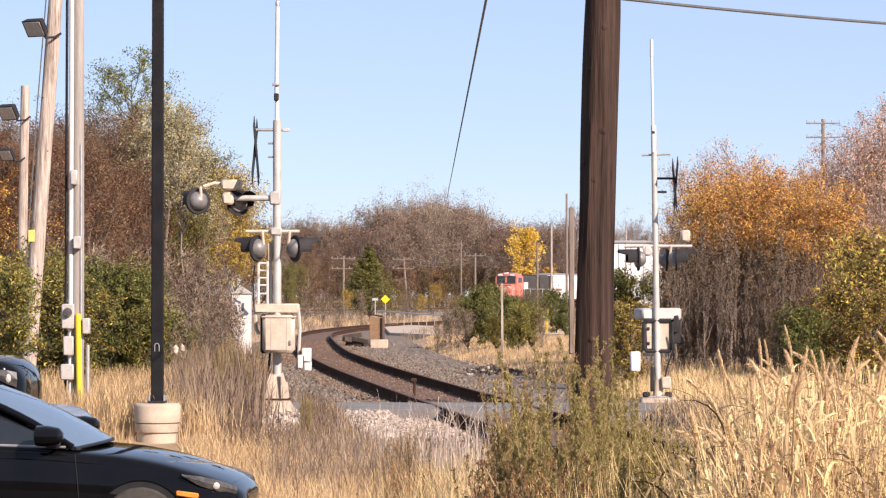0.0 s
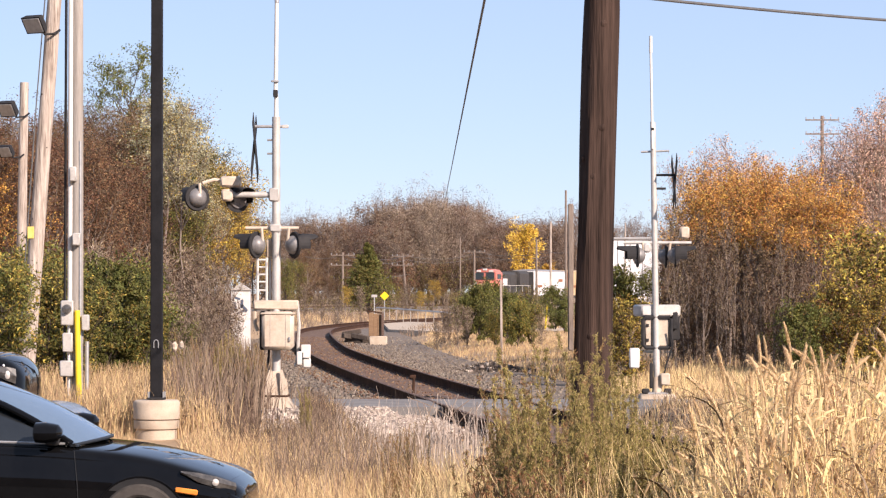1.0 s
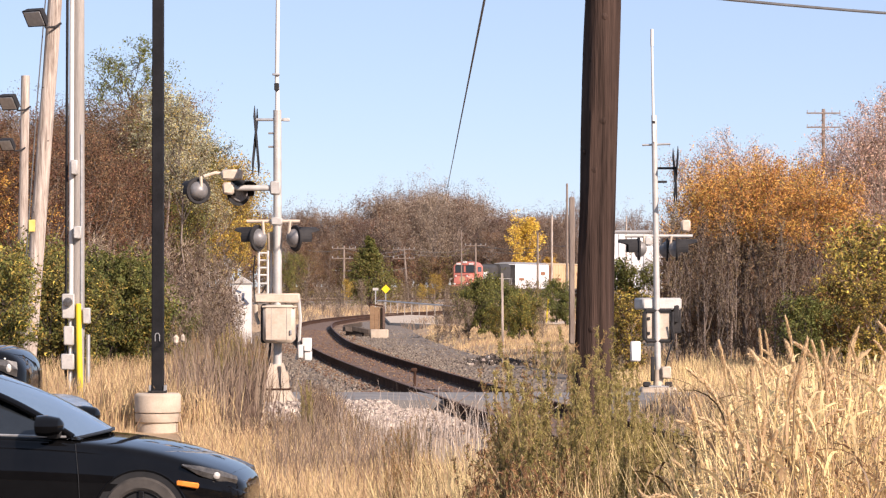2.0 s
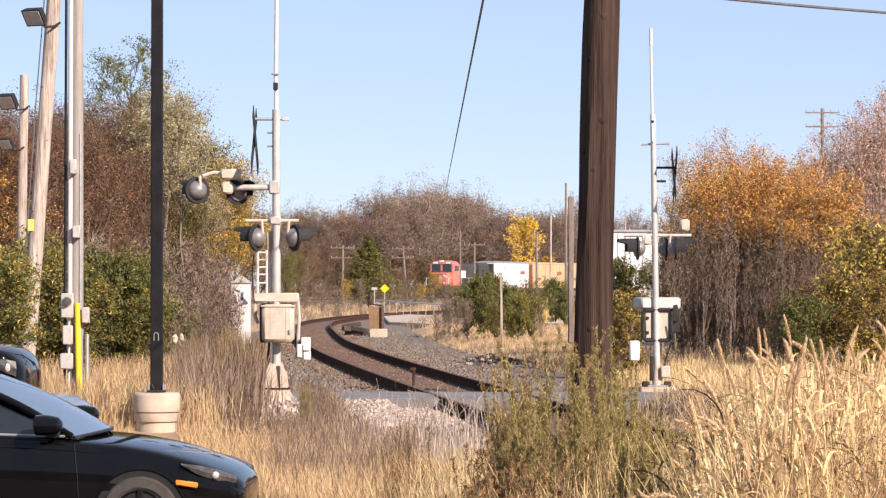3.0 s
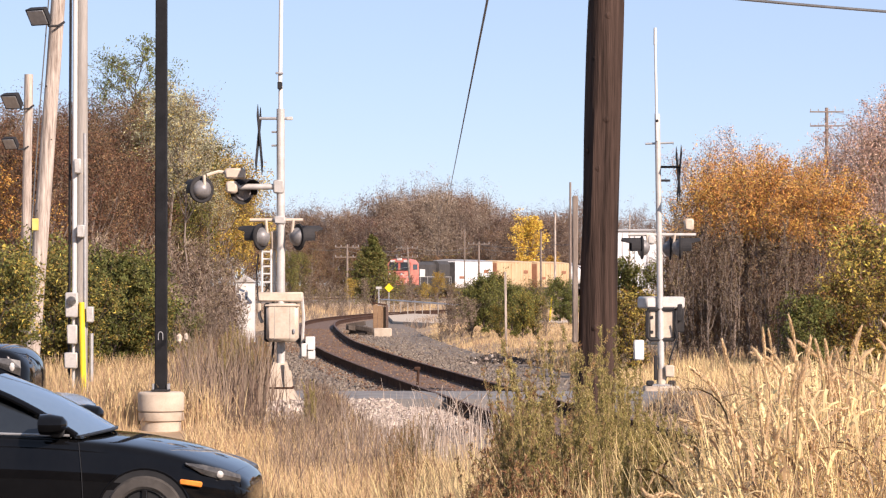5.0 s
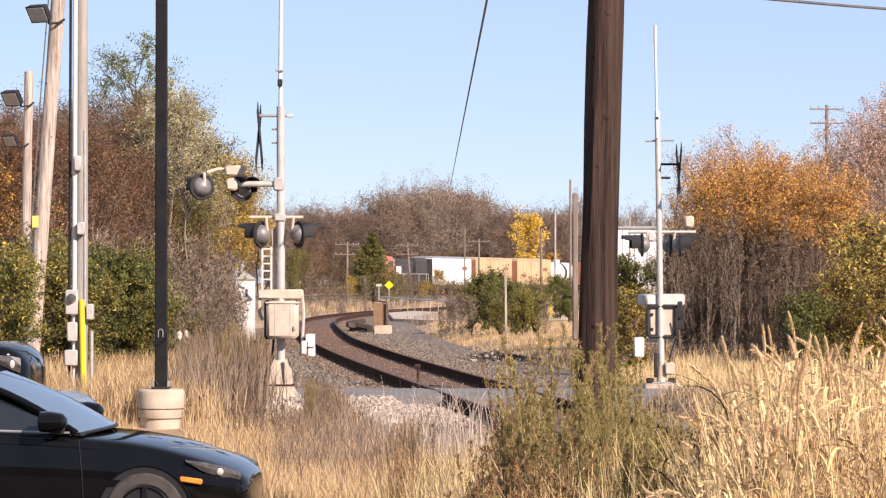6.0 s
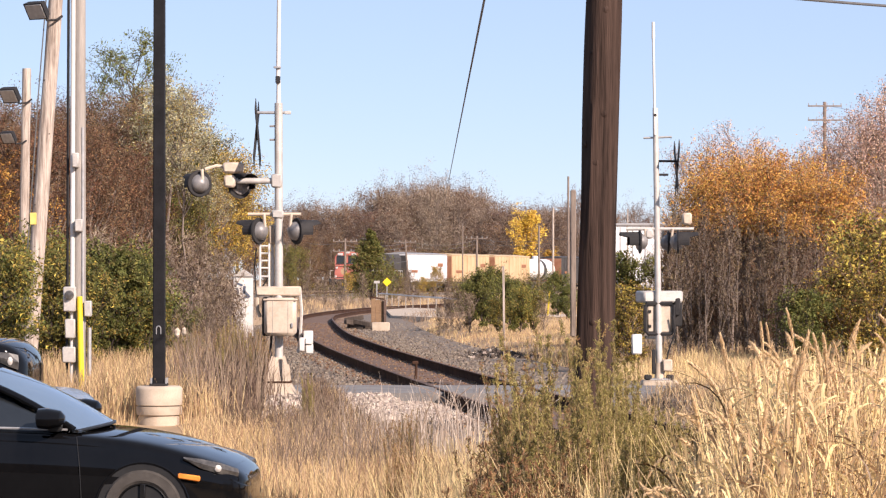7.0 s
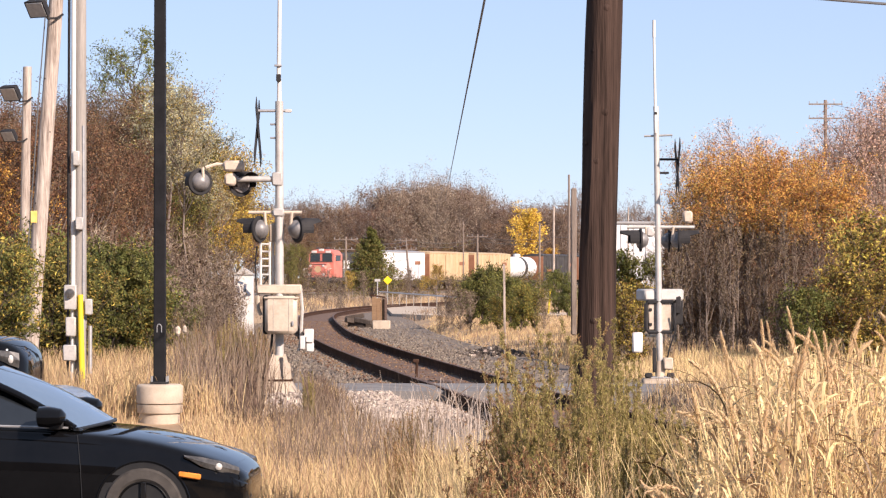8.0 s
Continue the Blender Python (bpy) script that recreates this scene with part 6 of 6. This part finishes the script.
def boxcar(label, mat, length=15.4):
    p = base("boxcar", (0, 0, 0), label, "boxcar", "freight cars")
    L = length
    part("body", Geo().box((-L / 2, 0, 2.75), (L - 1.2, 2.95, 3.3), 0.04), mat, p, "box body")
    part("roof", Geo().prism([(-1.52, 4.4), (1.52, 4.4), (1.5, 4.5), (0, 4.68), (-1.5, 4.5)], -L + 0.6, -0.6, axis=0), M["roof_grey"] if mat is M["car_white"] else mat, p, "low pitched roof", False)
    n = 13
    for k in range(n):
        x = -0.75 - (L - 1.5) * k / (n - 1)
        for side in (-1, 1):
            part("rib", Geo().box((x, side * 1.5, 2.75), (0.09, 0.08, 3.2), 0.01), mat, p)
    for side in (-1, 1):
        part("door", Geo().box((-L / 2, side * 1.54, 2.7), (3.0, 0.07, 3.05), 0.02), mat, p, "sliding door")
        part("side_sill", Geo().box((-L / 2, side * 1.42, 1.02), (L - 1.4, 0.1, 0.3), 0.02), M["loco_black"], p)
    for side in (-1, 1):
        part("lettering", Geo().box((-3.0, side * 1.55, 2.4), (2.2, 0.02, 0.3), 0.004), M["car_rust"], p, "rust-coloured bars of lettering")
        part("lettering", Geo().box((-L + 3.2, side * 1.55, 3.2), (1.8, 0.02, 0.4), 0.004), M["car_rust"], p, "rust-coloured bars of lettering")
    # end face given a made-up dark colour, to sink behind the vehicle ahead
    part("end_wall", Geo().box((-0.585, 0, 2.7), (0.06, 2.9, 3.2), 0.01), M["loco_black"] if mat is M["car_white"] else M["car_rust"], p, "end wall in a made-up colour darker than the sides")
    part("ladder", Geo().box((-0.56, -1.2, 2.6), (0.06, 0.4, 2.8), 0.01), M["loco_black"], p)
    part("underframe", Geo().box((-L / 2, 0, 0.95), (L - 0.2, 0.6, 0.3), 0.03), M["loco_black"], p)
    bogie(p, -2.3)
    bogie(p, -L + 2.3)
    return p


def tank_car(length=15.0):
    p = base("tank_car", (0, 0, 0), "white tank car with a dark band", "tank car", "freight cars")
    L = length
    part("barrel", Geo().lathe((-0.9, 0, 2.75), (-1, 0, 0), [(0, 0.0), (0.05, 0.5), (0.25, 1.1), (0.6, 1.42), (0.8, 1.46), (L - 2.6, 1.46), (L - 2.4, 1.42), (L - 2.05, 1.1), (L - 1.85, 0.5), (L - 1.8, 0.0)], 28), M["tank_white"], p)
    part("band", Geo().lathe((-5.2, 0, 2.75), (-1, 0, 0), [(0, 1.465), (0.01, 1.475), (1.1, 1.475), (1.11, 1.465)], 28), M["loco_black"], p, "dark painted band")
    part("dome", Geo().lathe((-L / 2, 0, 4.1), (0, 0, 1), [(0, 0.5), (0.45, 0.48), (0.5, 0.3), (0.52, 0.0)], 16), M["tank_white"], p)
    part("underframe", Geo().box((-L / 2, 0, 1.0), (L - 0.2, 2.4, 0.25), 0.03), M["loco_black"], p)
    bogie(p, -2.2)
    bogie(p, -L + 2.2)
    return p


TRAIN = [(locomotive(), 0.0, 17.4)]
TRAIN.append((boxcar("dirty white ribbed boxcar in a freight train", M["car_white"]), 17.5, 15.4))
tan_car = boxcar("faded tan ribbed boxcar in a freight train", M["car_tan"])
TRAIN.append((tan_car, 33.6, 15.4))
TRAIN.append((copy_thing(tan_car, pose(0, 0, 0)), 50.2, 15.4))
tanker = tank_car(11.6)
TRAIN.append((tanker, 66.2, 11.6))
dark_car = boxcar("sooty black boxcar in a freight train", M["loco_black"])
TRAIN.append((dark_car, 78.4, 15.4))
TRAIN.append((copy_thing(dark_car, pose(0, 0, 0)), 94.4, 15.4))


def far_track():
    top = base("railway_track", (0, 0, 0), "far railway track on a low ballast bank", "railway track")
    tagged(top, kind="structure")
    line = [train_line(s) for s in range(200, -121, -4)]
    part("ballast_bed", sweep(line, [(-3.0, -0.5), (-1.6, -0.18), (1.6, -0.18), (3.0, -0.5)]), M["ballast_bed"], top)
    for off in (-0.755, 0.755):
        part("rail", sweep(line, [(off - 0.06, -0.17), (off - 0.035, 0.0), (off + 0.035, 0.0), (off + 0.06, -0.17)]), M["rail"], top)
    part("ties", sweep(line, [(-1.3, -0.2), (-1.3, -0.15), (1.3, -0.15), (1.3, -0.2)]), M["tie"], top)


far_track()


# ---- small and distant things ----
def distant_pole(px, top, foot, d, arms, lean=0.0, label="distant wooden power pole with crossarms", r=0.14):
    s = d / 5246
    x, z1 = (px - 784) * s, 1.75 + (525 - top) * s
    g0 = land(x, d) - 0.1
    p = base("power_pole", (x, d, g0), label, "power pole", "distant power poles")
    part("shaft", Geo().tube((0, 0, 0), (lean, 0, z1 - g0), r, r * 0.75, 10), M["pole_pale"] if arms < 0 else M["bark"], p)
    for k in range(max(arms, 0)):
        z = z1 - g0 - 0.3 - k * 1.0
        part("crossarm", Geo().box((lean, -0.1, z), (2.4, 0.08, 0.1), 0.01), M["bark"], p)
        for j in (-1.15, -0.6, 0.6, 1.15):
            part("insulator", Geo().tube((lean + j, -0.1, z + 0.06), (lean + j, -0.1, z + 0.22), 0.04, 0.03, 6), M["galv"], p)


def cable(name, a, b, sag, r, label):
    a, b = Vector(a), Vector(b)
    pts = [a.lerp(b, t) - Vector((0, 0, sag * 4 * t * (1 - t))) for t in np.linspace(0, 1, 25)]
    tagged(new(name, mesh_of(name, Geo().line(pts, r, 6), M["wire"], True)), label, "cable")


def span(d0, p0, d1, p1, sag, r, label="thin overhead power line"):
    cable("overhead_wire", ((p0[0] - 784) * d0 / 5246, d0, 1.75 + (525 - p0[1]) * d0 / 5246), ((p1[0] - 784) * d1 / 5246, d1, 1.75 + (525 - p1[1]) * d1 / 5246), sag, r, label)


distant_pole(608, 453, 545, 300, 2)
distant_pole(722, 455, 520, 330, 2, -0.5)
distant_pole(841, 448, 520, 335, 1)
distant_pole(951, 430, 540, 330, 0, 0.0, "slim distant wooden pole")
distant_pole(976, 398, 520, 330, -1, 0.0, "pale distant wooden pole")
distant_pole(1003, 343, 530, 300, 0, 0.0, "tall slim distant pole")
distant_pole(1012, 395, 530, 310, -1, 0.0, "pale distant wooden pole")
distant_pole(816, 425, 500, 350, 0, 0.0, "slim distant wooden pole", 0.09)
distant_pole(1457, 211, 330, 210, 2, 0.0, "wooden power pole with two crossarms above the thicket", 0.16)
distant_pole(1108, 400, 500, 300, -1, 0.0, "pale distant wooden pole", 0.09)
for y in (457, 464):
    span(300, (608, y), 330, (722, y + 2), 0.5, 0.02)
    span(330, (722, y + 2), 335, (841, y - 2), 0.5, 0.02)
    span(335, (841, y - 4), 330, (976, y - 4), 0.4, 0.025)
span(300, (608, 496), 330, (722, 492), 0.3, 0.02)
span(300, (540, 460), 300, (608, 457), 0.3, 0.02)
span(330, (976, 453), 310, (1012, 452), 0.1, 0.025)
span(210, (1470, 219), 150, (1640, 232), 0.2, 0.012)
# the two near lines overhead
span(24.3, (878, -90), 260, (783, 392), 0.0, 0.013, "dark cable slanting down into the distance")
span(24.2, (1080, -5), 30, (1700, 50), 0.02, 0.014, "dark cable sagging overhead")


def road_sign():
    d = 205
    s = d / 5246
    x = (682 - 784) * s
    z = land(x, d)
    p = base("warning_sign", (x, d, z), "yellow diamond warning sign on a steel post", "road sign")
    part("post", Geo().box((0, 0.04, 0.8), (0.06, 0.04, 1.7), 0.005), M["galv"], p)
    part("sign_board", Geo().box((0, 0, 1.75 + (525 - 530) * s - z), (0.44, 0.012, 0.44), 0.02, pose(0, 0, 0, 0, 45, 0)), M["sign_yellow"], p, "yellow diamond board")
    x = (664 - 784) * s
    q = base("road_sign", (x, d, land(x, d)), "small pale street sign on a post", "road sign")
    part("post", Geo().tube((0, 0, 0), (0, 0, 1.75), 0.04, 0.04, 8), M["galv"], q)
    part("sign_board", Geo().box((0, -0.05, 1.72), (0.4, 0.015, 0.18), 0.01), M["alu"], q, "small pale board")


def guard_rail():
    p = base("guard_rail", (0, 0, 0), "long grey steel guard rail beside the far road", "guard rail")
    a, b = Vector((-4.422, 200, 0.78)), Vector((0.975, 165, 0.62))
    pts = [a.lerp(b, t) for t in np.linspace(0, 1, 12)]
    part("beam", Geo().line(pts, 0.045, 8), M["galv"], p)
    for q in pts[::1]:
        part("post", Geo().box((q.x, q.y, q.z / 2 - 0.1), (0.05, 0.05, q.z + 0.2), 0.01), M["pole_grey"], p)


def stake():
    d = 62.4
    x = 1.249
    p = base("marker_stake", (x, d, land(x, d) - 0.05), "slim pale wooden marker stake by the track", "stake")
    part("post", Geo().box((0, 0, 1.23), (0.046, 0.04, 2.5), 0.006, pose(0, 0, 0, 0, -0.6, 0)), M["pole_pale"], p, "bleached wooden post")


def culvert():
    d = 116
    s = d / 5246
    x = (665 - 784) * s
    z = -0.24
    p = base("timber_headwall", (x, d, z), "weathered plank headwall standing by the curve", "headwall")
    for k in range(3):
        part("plank", Geo().box((-0.16 + k * 0.17, 0.05 * k, 0.62), (0.165, 0.06, 1.2 - 0.08 * k), 0.008), M["wood_plank"], p)
    part("cap_rail", Geo().box((0.0, 0.05, 1.25), (0.6, 0.12, 0.06), 0.01, pose(0, 0, 0, 0, 8, 0)), M["rail"], p)
    part("post", Geo().box((0.3, 0.0, 0.6), (0.1, 0.12, 1.2), 0.01), M["tie"], p)
    q = base("concrete_block", ((671 - 784) * 0.0215, 112.8, -0.22), "pale concrete block beside the track", "concrete block")
    part("block", Geo().box((0, 0, 0.15), (0.68, 0.5, 0.36), 0.03), M["concrete"], q)
    rng = np.random.default_rng(77)
    # dark timbers, made up to stand for the shaded hollow beside the headwall
    for k in range(7):
        x, y = (634 - 784) * 0.0222 + rng.uniform(-0.35, 0.35), 116 + rng.uniform(-0.5, 0.5)
        t = base("old_tie", (x, y, -0.12 + 0.16 * (k // 3)), "dark timber standing in for the shaded hollow by the headwall", "railway tie", "discarded ties")
        part("timber", Geo().box((0, 0, 0), (0.75, 0.2, 0.18), 0.02, pose(0, 0, 0, 0, rng.uniform(-12, 12), rng.uniform(-40, 40))), M["bark_dark"], t)


def signal_cabinet():
    x, y = -7.125, 105
    p = base("signal_cabinet", (x, y, land(x, y)), "small pale trackside cabinet with a gabled roof and scrawls", "cabinet")
    part("body", Geo().box((0, 0, 1.1), (0.66, 0.6, 2.2), 0.02), M["white"], p)
    part("roof", Geo().prism([(-0.38, 2.18), (0.38, 2.18), (0, 2.42)], -0.36, 0.36), M["alu"], p, smooth=False)
    part("door", Geo().box((-0.1, -0.31, 1.5), (0.36, 0.03, 1.2), 0.01), M["white"], p)
    for k, (a, b, w, h) in enumerate(((-0.12, 1.6, 0.24, 0.08), (0.05, 1.4, 0.1, 0.28), (-0.18, 1.3, 0.1, 0.34), (0.0, 1.1, 0.3, 0.08), (0.14, 1.25, 0.1, 0.3))):
        part("scrawl", Geo().box((a, -0.33, b + 0.3), (w, 0.006, h), 0.002, pose(0, 0, 0, 0, 20 - 15 * k, 0)), M["graffiti"], p, "faded blue-grey scrawl")


def switch_stub():
    x, y = -0.565, 57
    p = base("track_marker", (x, y, land(x, y)), "short dark iron marker post beside the rail", "marker post")
    part("post", Geo().tube((0, 0, 0), (0.02, 0, 0.52), 0.03, 0.025, 8), M["rail"], p)
    part("head", Geo().box((0.0, 0, 0.55), (0.12, 0.05, 0.07), 0.01), M["rail"], p)


def far_building():
    d = 300
    s = d / 5246
    x0, x1 = (1040 - 784) * s, (1172 - 784) * s
    zt, zb = 1.75 + (525 - 430) * s, 0.0
    p = base("warehouse", ((x0 + x1) / 2, d + 6, zb), "white flat-roofed warehouse in the distance", "building")
    w = x1 - x0
    part("wall", Geo().box((0, 0, zt / 2), (w, 12, zt), 0.05), M["far_wall"], p, "white clad wall")
    part("roof", Geo().box((0, 0, zt + 0.1), (w + 0.4, 12.4, 0.25), 0.05), M["roof_grey"], p, "grey flat roof edge")
    for k in range(6):
        part("cladding_joint", Geo().box((-w / 2 + w * (k + 0.5) / 6, -6.03, zt / 2), (0.08, 0.06, zt - 0.3), 0.01), M["roof_grey"], p)
    part("band", Geo().box((0, -6.03, zt * 0.45), (w - 0.2, 0.06, 0.3), 0.01), M["roof_grey"], p)


def yard():
    """Pale gravel lot and lane beyond the curve."""
    for name, pts, label in (("gravel_lot", [(-2.688, 150), (0.427, 140), (1.052, 178), (-4.114, 198)], "pale gravel lot"),
                             ("gravel_lane", [(4.542, 148), (6.832, 140), (7.417, 152), (4.91, 160)], "pale gravel lane")):
        g = Geo().prism(pts, -0.7, -0.085, axis=2)
        tagged(new(name, mesh_of(name, g, M["concrete"])), label, "gravel", kind="structure")


def debris_heap():
    """Dark clods and scraps dumped inside the curve."""
    rng = np.random.default_rng(91)
    for mat, n, s0, s1, label in (("bark_dark", 420, 0.02, 0.06, "heap of dark clods and rotten timber inside the curve"), ("gravel_pale", 60, 0.03, 0.06, "pale stones scattered over the dark heap")):
        x, y = rng.normal(1.3, 0.5, n), rng.normal(76, 1.3, n)
        z = np.array([max(land(a, b), -0.24) for a, b in zip(x, y)]) + 0.02 + 0.17 * np.exp(-((x - 1.3) / 0.5) ** 2) * rng.random(n)
        p, f = rocks(np.stack([x, y, z], -1), rng.uniform(s0, s1, n), rng)
        tagged(new("debris_heap", raw_mesh("debris_heap", p, f, M[mat])), label, "debris", kind="stuff")


debris_heap()


def litter():
    rng = np.random.default_rng(83)
    for px, py, w, h in ((311, 620, 10, 17), (323, 617, 9, 14)):
        d = 45.0
        s = d / 5246
        b = base("plastic_scrap", ((px - 784) * s, d, 1.75 + (525 - py) * s), "crumpled scrap of pale plastic caught in the weeds", "litter", "plastic scraps")
        ring = [[Vector((math.cos(a) * w * s * 0.5 * q * rng.uniform(0.75, 1.2), math.sin(a) * 0.04 * q, k * h * s + rng.uniform(-0.01, 0.01))) for a in np.linspace(0, 5.6, 8)] for k, q in ((-0.5, 0.3), (-0.25, 0.9), (0.0, 0.8), (0.25, 1.0), (0.5, 0.25))]
        part("sheet", Geo().rings(ring), M["cream"], b, smooth=False)
        part("snag", Geo().line([(0, 0.02, -h * s * 0.4), (0.02, 0.06, -0.6), (0.0, 0.05, 0.1 - 1.75 - (525 - py) * s - 0.3)], 0.006, 4), M["stalk"], b, "bent weed stalk that holds it")


litter()
road_sign()
guard_rail()
stake()
culvert()
signal_cabinet()
switch_stub()
far_building()
yard()
# marker post with a yellow sleeve
mp = base("marker_post", (5.204, 150, land(5.204, 150)), "leaning yellow marker post", "marker post")
part("sleeve", Geo().tube((0, 0, 0), (0.12, 0, 1.35), 0.05, 0.045, 10), M["yellow"], mp)


def unseen_backdrop():
    """An unseen block added behind the camera, so that the black car reflects less sky."""
    p = base("building", (-4, -26, -0.2), "unseen brown block added behind the camera to darken reflections", "building")
    part("wall", Geo().box((0, 0, 4.5), (90, 8, 9), 0.05), M["brick"], p, "brown wall of the added block")
    part("roof", Geo().box((0, 0, 9.15), (91, 8.6, 0.3), 0.05), M["roof_grey"], p, "flat roof edge")


unseen_backdrop()


def motions():
    for ob, back, length in TRAIN:
        rows = []
        for k in range(17):
            t = k * 0.5
            s = back - TRAIN_SPEED * t
            a, b = train_line(s), train_line(s + length)
            d = a - b
            rows.append((t, pose(a.x, a.y, a.z, 0, 0, math.degrees(math.atan2(d.y, d.x)))))
        walk(ob, rows)


motions()
